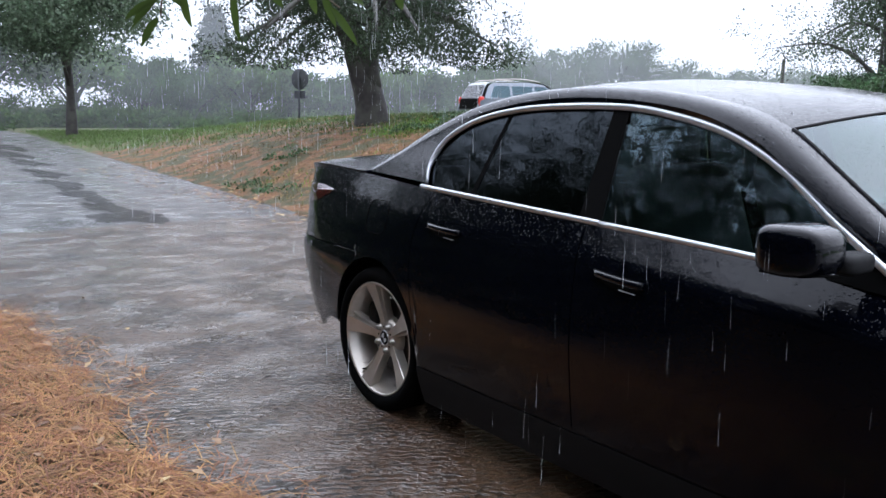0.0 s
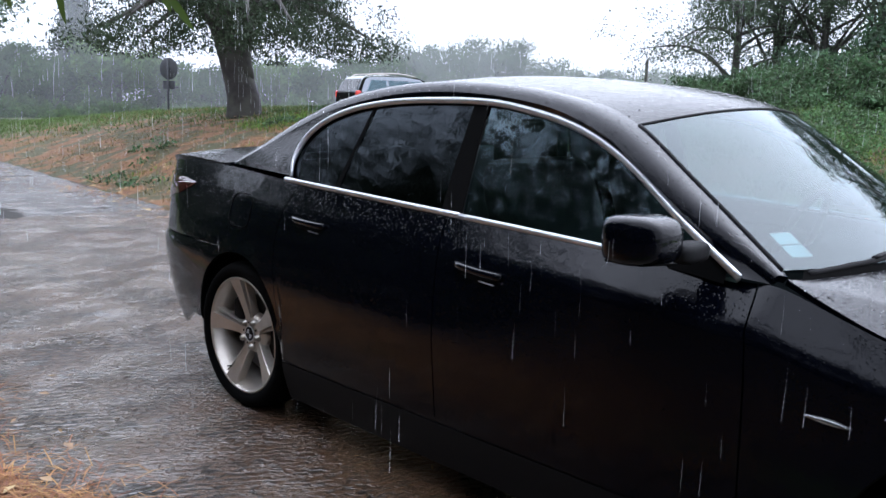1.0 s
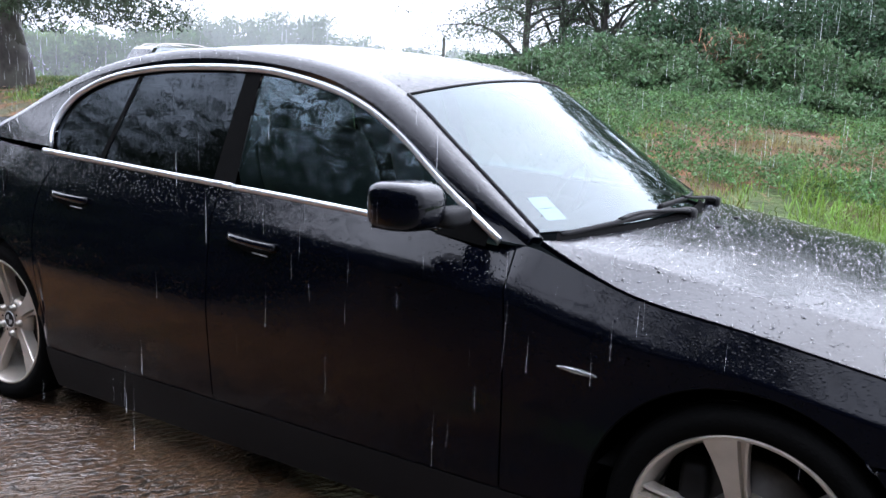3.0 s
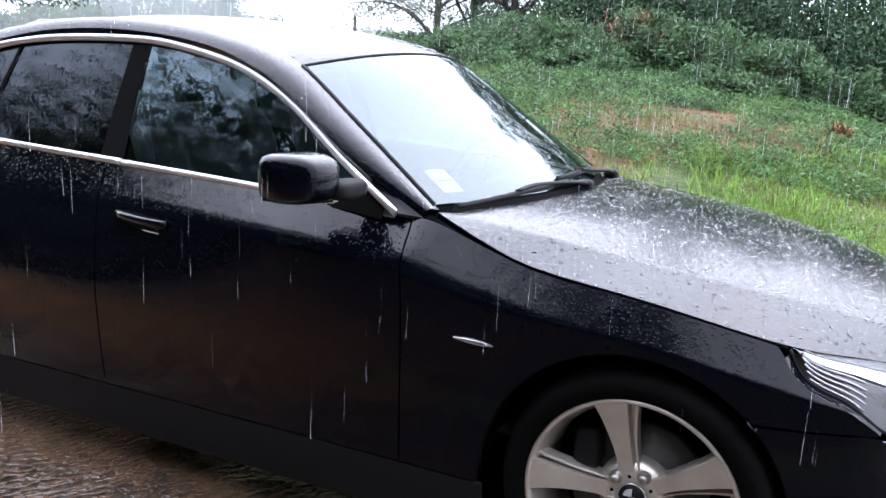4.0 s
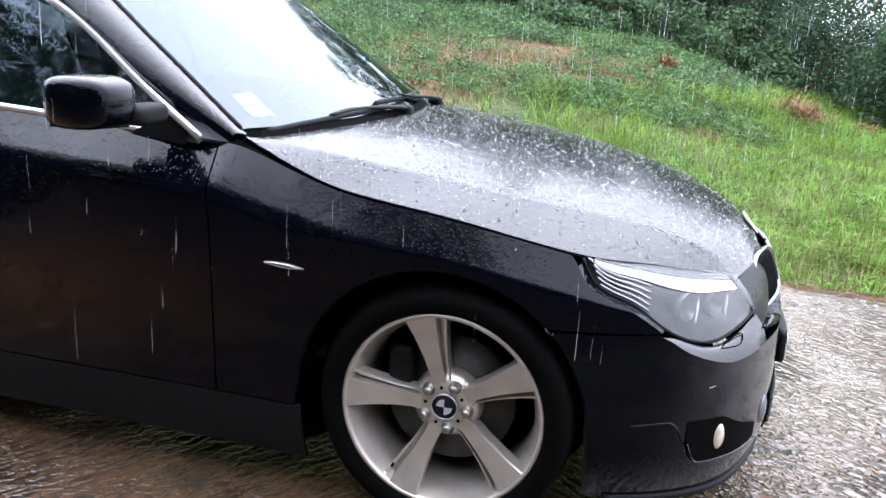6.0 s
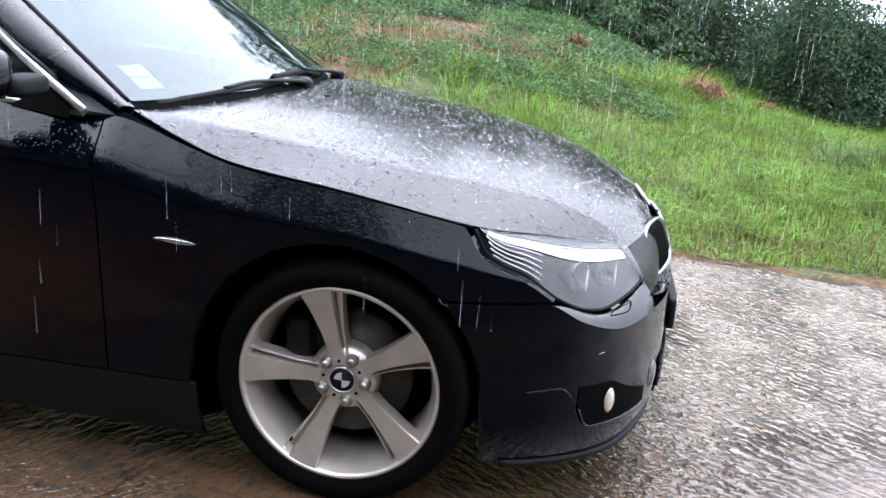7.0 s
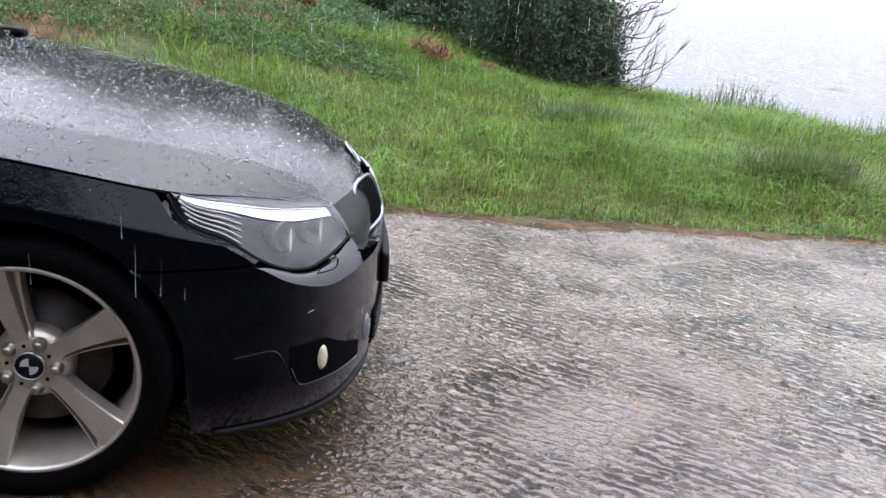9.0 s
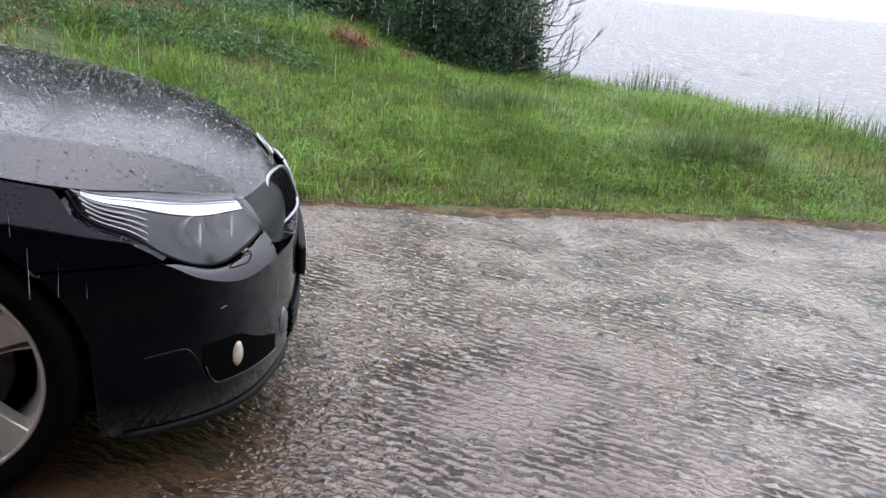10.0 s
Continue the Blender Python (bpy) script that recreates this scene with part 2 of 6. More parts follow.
def tube(name, path, radius, material, parent=None, label="", sides=8, closed=False, squash=None):
    """A round bar along a path; radius a number or one for each point."""
    p = np.array(path, float)
    n = len(p)
    r = np.broadcast_to(np.array(radius, float), (n,))
    tang = np.gradient(p, axis=0)
    if closed:
        tang = np.roll(p, -1, 0) - np.roll(p, 1, 0)
    tang /= np.linalg.norm(tang, axis=1, keepdims=True) + 1e-9
    ref = np.array([0, 0, 1.0]) if abs(tang[:, 2]).mean() < 0.8 else np.array([1.0, 0, 0])
    u = np.cross(tang, ref)
    u /= np.linalg.norm(u, axis=1, keepdims=True) + 1e-9
    v = np.cross(u, tang)
    a = np.linspace(0, 2 * np.pi, sides, endpoint=False)
    su, sv = squash or (1, 1)
    verts = (p[:, None] + r[:, None, None] * (su * np.cos(a)[None, :, None] * u[:, None] + sv * np.sin(a)[None, :, None] * v[:, None])).reshape(-1, 3)
    faces = []
    for i in range(n if closed else n - 1):
        for j in range(sides):
            k, i2 = (j + 1) % sides, (i + 1) % n
            faces.append((i * sides + j, i * sides + k, i2 * sides + k, i2 * sides + j))
    if not closed:
        faces += [tuple(range(sides))[::-1], tuple(range((n - 1) * sides, n * sides))]
    return mesh_ob(name, verts, faces, material, parent, label)


def lathe(profile, axis_at, seg=64, turn=1):
    """Verts and faces of a ring profile of (radius, y) spun round the y axis through axis_at; turn -1 mirrors y."""
    pr = np.array(profile, float)
    a = np.linspace(0, 2 * np.pi, seg, endpoint=False)
    v = np.stack([pr[None, :, 0] * np.cos(a)[:, None], np.broadcast_to(turn * pr[None, :, 1], (seg, len(pr))), pr[None, :, 0] * np.sin(a)[:, None]], -1)
    v = v.reshape(-1, 3) + np.array(axis_at)
    k = len(pr)
    f = [(i * k + j, i * k + j + 1, ((i + 1) % seg) * k + j + 1, ((i + 1) % seg) * k + j) for i in range(seg) for j in range(k - 1)]
    return v, f


def leaves(name, centres, size, material, parent=None, label="", seed=1, droop=0.3, thin=0.45, kind="", flat=False):
    """Small folded leaf blades (four corners, bent at the rib) at the given centres, turned at random."""
    rng = np.random.default_rng(seed)
    c = np.array(centres, float)
    n = len(c)
    ax = rng.normal(size=(n, 3))
    ax[:, 2] -= droop
    if flat:
        ax[:, 2] *= 0.12
    ax /= np.linalg.norm(ax, axis=1, keepdims=True)
    sd = np.cross(ax, rng.normal(size=(n, 3)))
    sd /= np.linalg.norm(sd, axis=1, keepdims=True) + 1e-9
    if flat:
        sd = np.stack([-ax[:, 1], ax[:, 0], rng.normal(size=n) * 0.12], 1)
        sd /= np.linalg.norm(sd, axis=1, keepdims=True)
    nr = np.cross(ax, sd)
    s = (size * rng.uniform(0.6, 1.3, n))[:, None]
    root, tip = c - ax * s * 0.5, c + ax * s * 0.5
    l, r = c + sd * s * thin * 0.5 + nr * s * 0.1, c - sd * s * thin * 0.5 + nr * s * 0.1
    # small far blades are single triangles, near ones two that meet at the rib
    k, tri = (3, [[0, 1, 2]]) if size >= 0.12 else (4, [[0, 1, 2, 0, 2, 3]])
    v = np.stack([root, l, tip, r] if k == 4 else [root + sd * s * thin * 0.6, tip, root - sd * s * thin * 0.6], 1).reshape(-1, 3)
    me = bpy.data.meshes.new(name)
    me.vertices.add(k * n)
    me.vertices.foreach_set("co", v.ravel())
    m = k - 2
    me.loops.add(3 * m * n)
    me.loops.foreach_set("vertex_index", (np.arange(n)[:, None] * k + np.array(tri)).ravel())
    me.polygons.add(m * n)
    me.polygons.foreach_set("loop_start", np.arange(m * n) * 3)
    me.update(calc_edges=True)
    me.materials.append(material)
    ob = new(name, me)
    ob.parent = parent
    if label:
        ob["label"] = label
    if kind:
        ob["kind"] = kind
    return ob


# ---- ground ----
def foot(x):
    """The line where the drive ends and the bank begins."""
    x = np.asarray(x, float)
    return 1.80 + 0.04 * np.clip(-x, 0, 9) + 0.10 * np.maximum(0, -x - 9) - 0.035 * np.clip(x - 1.5, 0, 6)


def sig(v):
    return 1 / (1 + np.exp(np.clip(-v, -60, 60)))


def ground_z(x, y):
    """The flat drive, the bank that rises behind it, and the dip to the pond."""
    x, y = np.asarray(x, float), np.asarray(y, float)
    d = np.maximum(0, y - foot(x))
    left = sig(-(x + 7.5) / 0.9)
    height = (1.8 - 0.5 * left) * sig(-(x - 1.25) / 1.1) * sig((x + 27) / 4.5)
    z = height * (1 - np.exp(-((d / (4.6 - 2.0 * left)) ** 1.5))) + 0.05 * np.minimum(d, 1)
    z = z * (1 - 0.25 * sig((d - 12) / 1.5))
    shore = (x - 5.19) * 0.893 + (y - 8.9) * 0.449
    return z - 2.4 * sig((shore - 0.45) / 0.25) * sig((x - 0.33 * y - 1.3) / 0.3)


M_GROUND = mat("grass_soil", (0.055, 0.078, 0.022), 0.9, scale=5, vary=0.45, bump=0.8, bump_scale=25, second=(0.085, 0.070, 0.030), second_scale=1.1, second_edge=(0.48, 0.60), bump_dist=0.03)


def road_mat(name, light, dark, brown, ribs, rough, swell, film):
    """Wet paving: ribs and grit in relief, stains at two scales, a film of water in the low parts."""
    m = bpy.data.materials.new(name)
    m.use_nodes = True
    n, l = m.node_tree.nodes, m.node_tree.links
    b = n["Principled BSDF"]
    tc = n.new("ShaderNodeTexCoord")

    def nz(scale, detail=6, stretch=None, turn=0.0):
        t = n.new("ShaderNodeTexNoise")
        t.inputs["Scale"].default_value, t.inputs["Detail"].default_value = scale, detail
        if stretch:
            mp = n.new("ShaderNodeMapping")
            mp.inputs["Scale"].default_value, mp.inputs["Rotation"].default_value = stretch, (0, 0, radians(turn))
            l.new(tc.outputs["Object"], mp.inputs[0])
            l.new(mp.outputs[0], t.inputs["Vector"])
        else:
            l.new(tc.outputs["Object"], t.inputs["Vector"])
        return t.outputs["Fac"]

    def span(src, lo, hi, a=0.0, c=1.0):
        r = n.new("ShaderNodeMapRange")
        for k, v in enumerate((lo, hi, a, c)):
            r.inputs[k + 1].default_value = v
        l.new(src, r.inputs[0])
        return r.outputs[0]

    def mix(f, a, c):
        x = n.new("ShaderNodeMixRGB")
        l.new(f, x.inputs[0])
        for k, v in ((1, a), (2, c)):
            if isinstance(v, tuple):
                x.inputs[k].default_value = (*v, 1)
            else:
                l.new(v, x.inputs[k])
        return x.outputs[0]

    def math_node(op, a, c):
        x = n.new("ShaderNodeMath")
        x.operation = op
        for k, v in ((0, a), (1, c)):
            if isinstance(v, (int, float)):
                x.inputs[k].default_value = v
            else:
                l.new(v, x.inputs[k])
        return x.outputs[0]

    # broomed ribs turned to fit the camera's view: slantwise before the nose, across behind
    def broom(deg, scale=(24.0, 56.0, 8.0)):
        turn, size = n.new("ShaderNodeMapping"), n.new("ShaderNodeMapping")
        turn.inputs["Rotation"].default_value = (0, 0, radians(deg))
        size.inputs["Scale"].default_value = scale
        z = n.new("ShaderNodeTexNoise")
        z.inputs["Scale"].default_value, z.inputs["Detail"].default_value, z.inputs["Distortion"].default_value = 1.0, 3.5, 0.7
        l.new(tc.outputs["Object"], turn.inputs[0])
        l.new(turn.outputs[0], size.inputs[0])
        l.new(size.outputs[0], z.inputs["Vector"])
        return z.outputs["Fac"], turn.outputs[0]

    def combed(deg):
        """Parallel ridges a few centimetres apart, broken and wavering."""
        rough_ribs, place = broom(deg)
        w = n.new("ShaderNodeTexWave")
        w.bands_direction = "Y"
        w.inputs["Scale"].default_value, w.inputs["Distortion"].default_value = 7.5, 8.0
        w.inputs["Detail"].default_value, w.inputs["Detail Scale"].default_value, w.inputs["Detail Roughness"].default_value = 3.0, 1.6, 0.6
        l.new(place, w.inputs["Vector"])
        return math_node("ADD", math_node("MULTIPLY", w.outputs["Fac"], 0.20), math_node("MULTIPLY", rough_ribs, 0.80))

    sep = n.new("ShaderNodeSeparateXYZ")
    l.new(tc.outputs["Object"], sep.inputs[0])
    fore_mask = span(math_node("ADD", sep.outputs[0], nz(0.9, 3)), -0.2, 0.9)
    rib = mix(fore_mask, combed(-62), combed(37))
    wave = mix(fore_mask, math_node("MULTIPLY", broom(-62, (3.2, 7.5, 4.0))[0], 1.0), math_node("MULTIPLY", broom(37, (6.0, 19.0, 4.0))[0], 0.45))
    grit = nz(70, 3)
    lump = nz(24, 4)
    big = nz(0.8, 6)
    worn = span(nz(2.3, 6), 0.42, 0.60)
    groove = math_node("MULTIPLY", span(rib, 0.50, 0.56), worn)
    patchy = span(nz(1.9, 5), 0.40, 0.60, 0.70, 1.10)
    # base colour made lighter before the nose
    col = mix(span(big, 0.42, 0.62), mix(fore_mask, light, tuple(1.6 * c for c in light)), mix(fore_mask, brown, tuple(1.25 * c for c in brown)))
    # brown mud beside the car, darkened to stand for its shade and reflection
    mud_shade = n.new("ShaderNodeVectorMath")
    mud_shade.operation = "MULTIPLY_ADD"
    mud_shade.inputs[1].default_value, mud_shade.inputs[2].default_value = (0.30, 0.95, 0.0), (0.18, 0.85, 0.0)
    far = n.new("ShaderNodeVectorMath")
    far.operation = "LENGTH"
    l.new(tc.outputs["Object"], mud_shade.inputs[0])
    l.new(mud_shade.outputs[0], far.inputs[0])
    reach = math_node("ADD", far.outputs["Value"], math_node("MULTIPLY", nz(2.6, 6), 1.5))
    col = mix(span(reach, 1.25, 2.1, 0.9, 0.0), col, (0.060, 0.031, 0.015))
    col = mix(span(lump, 0.55, 0.68), col, dark)
    col = mix(span(grit, 0.56, 0.66), col, dark)
    # grooves darkened in the colour, for the dark they mirror
    col = mix(groove, col, tuple(0.5 * c for c in dark))
    col = mix(span(nz(3.6, 7), 0.60, 0.67), col, dark)
    l.new(col, b.inputs["Base Color"])
    low = math_node("MULTIPLY", math_node("MULTIPLY", math_node("ADD", math_node("MULTIPLY", span(rib, 0.42, 0.60), 0.30), math_node("MULTIPLY", groove, 0.35)), span(nz(1.3, 5), 0.40, 0.60, 0.75, 1.25)), -ribs)
    hgt = math_node("ADD", low, math_node("ADD", math_node("ADD", math_node("MULTIPLY", lump, 1.0), math_node("MULTIPLY", math_node("MULTIPLY", wave, patchy), swell)), math_node("MULTIPLY", grit, 0.55)))
    bp = n.new("ShaderNodeBump")
    bp.inputs["Strength"].default_value, bp.inputs["Distance"].default_value = 1.0, 0.020
    # relief calmed there, so the dark car mirrors in the ground
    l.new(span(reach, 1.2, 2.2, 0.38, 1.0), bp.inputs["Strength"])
    l.new(hgt, bp.inputs["Height"])
    l.new(bp.outputs[0], b.inputs["Normal"])
    l.new(span(big, 0.35, 0.65, rough - 0.07, rough + 0.12), b.inputs["Roughness"])
    b.inputs["Coat IOR"].default_value = film
    b.inputs["Specular IOR Level"].default_value = 0.22
    # coat cut in grooves and lumps so that they read as dark dashes
    cover = span(math_node("MAXIMUM", groove, math_node("MULTIPLY", span(lump, 0.57, 0.66), worn)), 0.0, 1.0, 1.0, 0.04)
    skin = span(nz(5.0, 10, (1.0, 0.55, 1.0), -33), 0.45, 0.55, 0.35, 1.0)
    skin = math_node("MAXIMUM", skin, fore_mask)
    # coat also cut beside the car, to darken the ground
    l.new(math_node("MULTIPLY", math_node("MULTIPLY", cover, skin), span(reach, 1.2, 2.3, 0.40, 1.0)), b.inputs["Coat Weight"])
    l.new(span(nz(1.1, 6), 0.42, 0.58, 0.04, 0.10), b.inputs["Coat Roughness"])
    l.new(bp.outputs[0], b.inputs["Coat Normal"])
    return m


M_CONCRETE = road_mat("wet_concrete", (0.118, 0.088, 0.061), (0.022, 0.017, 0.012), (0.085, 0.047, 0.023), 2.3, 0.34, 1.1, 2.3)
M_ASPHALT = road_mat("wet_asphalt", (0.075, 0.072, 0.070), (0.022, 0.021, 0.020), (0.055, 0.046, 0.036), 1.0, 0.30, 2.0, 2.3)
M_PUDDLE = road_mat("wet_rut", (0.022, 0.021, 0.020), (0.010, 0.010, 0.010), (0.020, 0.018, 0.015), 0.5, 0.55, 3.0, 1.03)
gx = np.r_[np.linspace(-400, -40, 30), np.linspace(-38, -12, 60), np.linspace(-11.6, 9, 110), np.linspace(9.5, 40, 40), np.linspace(50, 400, 20)]
gy = np.r_[np.linspace(-300, -12, 20), np.linspace(-10, -2, 16), np.linspace(-1.9, 12, 110), np.linspace(12.6, 40, 50), np.linspace(50, 400, 20)]
GX, GY = np.meshgrid(gx, gy, indexing="ij")
GZ = ground_z(GX, GY) - 0.004
tagged(mesh_ob("ground", np.stack([GX, GY, GZ], -1).reshape(-1, 3), grid_faces(len(gx), len(gy)), M_GROUND), "grassy ground with bare orange soil patches", "ground", kind="structure")
# the drive: a concrete slab, and older asphalt beyond its end joint
def strip(name, x0, x1, n, z, material, label):
    rows = []
    for x in np.linspace(x0, x1, n):
        f0 = -1.9 - max(0, -x - 9) * 0.10
        f1 = float(foot(x))
        wob = 0.05 * math.sin(x * 2.3) + 0.04 * math.sin(x * 5.1 + 1)
        rows.append([(x, f0 + (f1 + wob - f0) * v, z) for v in np.linspace(0, 1, 30)])
    tagged(sheet(name, np.array(rows), material, None, edge=0.03, flip=False), label, "road", kind="structure")


strip("road", -9.4, 12, 140, 0.006, M_CONCRETE, "wet ribbed concrete drive slab")
strip("road", -62, -9.39, 160, 0.002, M_ASPHALT, "worn wet asphalt lane with shallow ruts")
for k, (px, py, rx, ry) in enumerate(((-10.15, 0.27, 0.65, 0.40), (-11.2, 0.30, 0.8, 0.22), (-12.9, 0.46, 1.0, 0.22), (-14.9, 0.62, 1.1, 0.24), (-17.5, 0.90, 1.3, 0.26), (-21.0, 1.30, 1.5, 0.30), (-24.6, 1.6, 1.8, 0.36), (-28.5, 2.2, 2.0, 0.5))):
    a = np.linspace(0, 2 * np.pi, 40, endpoint=False)
    rr = 1 + 0.22 * np.sin(3 * a + k) + 0.14 * np.sin(5 * a + 2 * k) + 0.10 * np.sin(9 * a + k) + 0.07 * np.sin(14 * a + 3 * k)
    v = np.vstack([np.stack([px + rx * rr * np.cos(a), py + ry * rr * np.sin(a), np.full(40, 0.006)], 1), [[px, py, 0.0062]]])
    tagged(mesh_ob("puddle", v, [(i, (i + 1) % 40, 40) for i in range(40)], M_PUDDLE), "dark shallow puddle in the worn asphalt", "puddle", kind="structure")
# bits of leaf, straw and stone washed onto the slab
def litter(material, n, size, long, label, seed):
    rnd = random.Random(seed)
    v, f = [], []
    for _ in range(n):
        x, y, a = rnd.uniform(-4.5, 5.5), rnd.uniform(-1.75, 1.6), rnd.uniform(0, 6.3)
        r = size * rnd.uniform(0.5, 1.3)
        ca, sa = math.cos(a), math.sin(a)
        i = len(v)
        for p, q in ((-1, 0), (-0.3, 0.8), (0.6, 0.6), (1, 0), (0.4, -0.8), (-0.5, -0.7)):
            p, q = p * r * long, q * r * rnd.uniform(0.7, 1.1)
            v.append((x + ca * p - sa * q, y + sa * p + ca * q, 0.007 + rnd.uniform(0, 0.2) * r))
        v.append((x, y, 0.008 + 0.7 * r))
        f += [(i + j, i + (j + 1) % 6, i + 6) for j in range(6)]
    tagged(mesh_ob("litter", np.array(v), f, material), label, "litter", kind="stuff")


litter(mat("leaf_litter", (0.020, 0.013, 0.008), 0.6, scale=40, vary=0.4), 130, 0.010, 1.3, "dark wet leaf crumbs scattered on the concrete", 5)
litter(mat("straw_litter", (0.24, 0.16, 0.07), 0.7, scale=40, vary=0.4), 60, 0.004, 6.0, "pale straw bits scattered on the concrete", 6)
# the road that crosses at the far end
cr = np.array([[(-62 - 5 * v, -40 + 110 * u, 0.02) for v in (0, 1)] for u in np.linspace(0, 1, 12)])
tagged(sheet("road", cr, M_ASPHALT, None, edge=0, flip=True), "wet road crossing at the end of the drive", "road", kind="structure")
# earth washed along the edge of the slab
M_EDGE = mat("edge_earth", (0.11, 0.070, 0.040), 0.95, spec=0.08, scale=14, vary=0.45, bump=0.8, bump_scale=40, second=(0.05, 0.045, 0.03), second_scale=4, bump_dist=0.02)
rim = np.array([[(x, float(foot(x)) - 0.08 + 0.05 * math.sin(x * 2.3) + 0.04 * math.sin(x * 5.1 + 1) + 0.02 * math.sin(x * 13) + 0.02 * math.sin(x * 29) + 0.04 + v * (0.11 + 0.04 * math.sin(x * 3.3) + 0.03 * math.sin(x * 17)), 0.0070 + 0.004 * v) for v in (0, 0.3, 0.7, 1)] for x in np.linspace(-9.5, 11, 240)])
tagged(sheet("ground", rim, M_EDGE, None, edge=0, flip=False), "brown earth washed along the edge of the drive", "soil", kind="structure")
# bare orange soil on the flank of the bank
M_BANK = mat("bank_soil", (0.150, 0.072, 0.030), 0.85, scale=9, vary=0.45, bump=0.9, bump_scale=30, second=(0.052, 0.052, 0.021), second_scale=2.2, second_edge=(0.44, 0.56), bump_dist=0.03)
bank = []
for bx in np.linspace(-25, -4.0, 90):
    f1 = float(foot(bx))
    wide = (3.6 + 0.7 * math.sin(bx * 1.1) + 0.4 * math.sin(bx * 2.7)) * min(1, (bx + 25.5) / 9) * min(1, (-3.4 - bx) / 2.5)
    bank.append([(bx, f1 - 0.02 + wide * v, float(ground_z(bx, f1 + wide * v)) + 0.006) for v in np.linspace(0, 1, 24)])
tagged(sheet("ground", np.array(bank), M_BANK, None, edge=0, flip=False), "bare orange soil on the flank of the bank", "ground", kind="structure")
# broken soil under the weeds of the upper bank
M_WEEDSOIL = mat("weed_soil", (0.105, 0.056, 0.028), 0.9, scale=11, vary=0.5, bump=1.0, bump_scale=22, second=(0.062, 0.066, 0.024), second_scale=2.6, second_edge=(0.44, 0.56), bump_dist=0.04)
soil = []
for bx in np.linspace(-6.5, 1.5, 70):
    y0 = 5.15 + 0.24 * bx + 0.25 * math.sin(bx * 2.1) + 0.15 * math.sin(bx * 5.3) if bx > -1.2 else 4.2 + 0.3 * math.sin(bx * 1.7) - 0.12 * (bx + 1.2)
    y1 = max(y0 + 0.05, 8.4 - 0.35 * max(0, bx - 0.2) ** 2 * 2)
    soil.append([(bx, y0 + (y1 - y0) * v, float(ground_z(bx, y0 + (y1 - y0) * v)) + (0.006 if 0 < v < 1 else -0.01)) for v in np.linspace(0, 1, 26)])
tagged(sheet("ground", np.array(soil), M_WEEDSOIL, None, edge=0, flip=False), "broken brown soil among the weeds of the bank", "ground", kind="structure")
# orange earth showing between the weeds
M_EARTH = mat("orange_earth", (0.165, 0.078, 0.036), 0.85, scale=12, vary=0.4, bump=1.0, bump_scale=26, second=(0.10, 0.06, 0.032), second_scale=5, bump_dist=0.04)
for k, (px, py, rx, ry) in enumerate(((-1.95, 5.35, 0.32, 0.34), (-1.85, 4.7, 0.3, 0.17), (-1.35, 5.1, 0.32, 0.12), (-1.0, 4.72, 0.22, 0.09), (-2.75, 6.15, 0.38, 0.21), (-0.9, 6.35, 0.27, 0.12), (0.22, 6.45, 0.32, 0.14), (-1.85, 6.55, 0.34, 0.15), (1.55, 5.95, 0.17, 0.14), (-2.2, 5.0, 0.34, 0.19), (-0.38, 5.45, 0.19, 0.09), (-3.4, 5.4, 0.45, 0.22))):
    a = np.linspace(0, 2 * np.pi, 36, endpoint=False)
    rr = 1 + 0.28 * np.sin(3 * a + k) + 0.18 * np.sin(5 * a + 2 * k) + 0.12 * np.sin(11 * a + k)
    ring = [np.stack([px + s * rx * rr * np.cos(a), py + s * ry * rr * np.sin(a)], 1) for s in (1.0, 0.66, 0.33)]
    flat = np.vstack(ring + [[[px, py]]])
    v = np.column_stack([flat, ground_z(flat[:, 0], flat[:, 1]) + 0.012])
    v[:36, 2] -= 0.035
    fc = [(r * 36 + i, r * 36 + (i + 1) % 36, (r + 1) * 36 + (i + 1) % 36, (r + 1) * 36 + i) for r in (0, 1) for i in range(36)] + [(72 + i, 72 + (i + 1) % 36, 108) for i in range(36)]
    tagged(mesh_ob("ground", v, fc, M_EARTH), "bare patch of orange earth on the bank", "soil", kind="structure")
# the pond
M_WATER = mat("pond_water", (0.05, 0.053, 0.05), 0.10, scale=4, bump=1.0, bump_scale=9.0, bump_dist=0.10)
# grey mixed in by noise: dims the mirrored sky and paints ripple tones
_n, _l = M_WATER.node_tree.nodes, M_WATER.node_tree.links
_tc, _mp, _nz, _mr = _n.new("ShaderNodeTexCoord"), _n.new("ShaderNodeMapping"), _n.new("ShaderNodeTexNoise"), _n.new("ShaderNodeMapRange")
_df, _mx = _n.new("ShaderNodeBsdfDiffuse"), _n.new("ShaderNodeMixShader")
_df.inputs[0].default_value = (0.20, 0.205, 0.20, 1)
_mp.inputs["Scale"].default_value, _mp.inputs["Rotation"].default_value = (2.6, 0.8, 1.0), (0, 0, radians(35))
_nz.inputs["Scale"].default_value, _nz.inputs["Detail"].default_value = 1.6, 6
for k, v in enumerate((0.38, 0.62, 0.35, 0.95)):
    _mr.inputs[k + 1].default_value = v
_l.new(_tc.outputs["Object"], _mp.inputs[0])
_l.new(_mp.outputs[0], _nz.inputs["Vector"])
_l.new(_nz.outputs["Fac"], _mr.inputs[0])
_l.new(_mr.outputs[0], _mx.inputs[0])
_l.new(_n["Principled BSDF"].outputs[0], _mx.inputs[1])
_l.new(_df.outputs[0], _mx.inputs[2])
_l.new(_mx.outputs[0], _n["Material Output"].inputs[0])
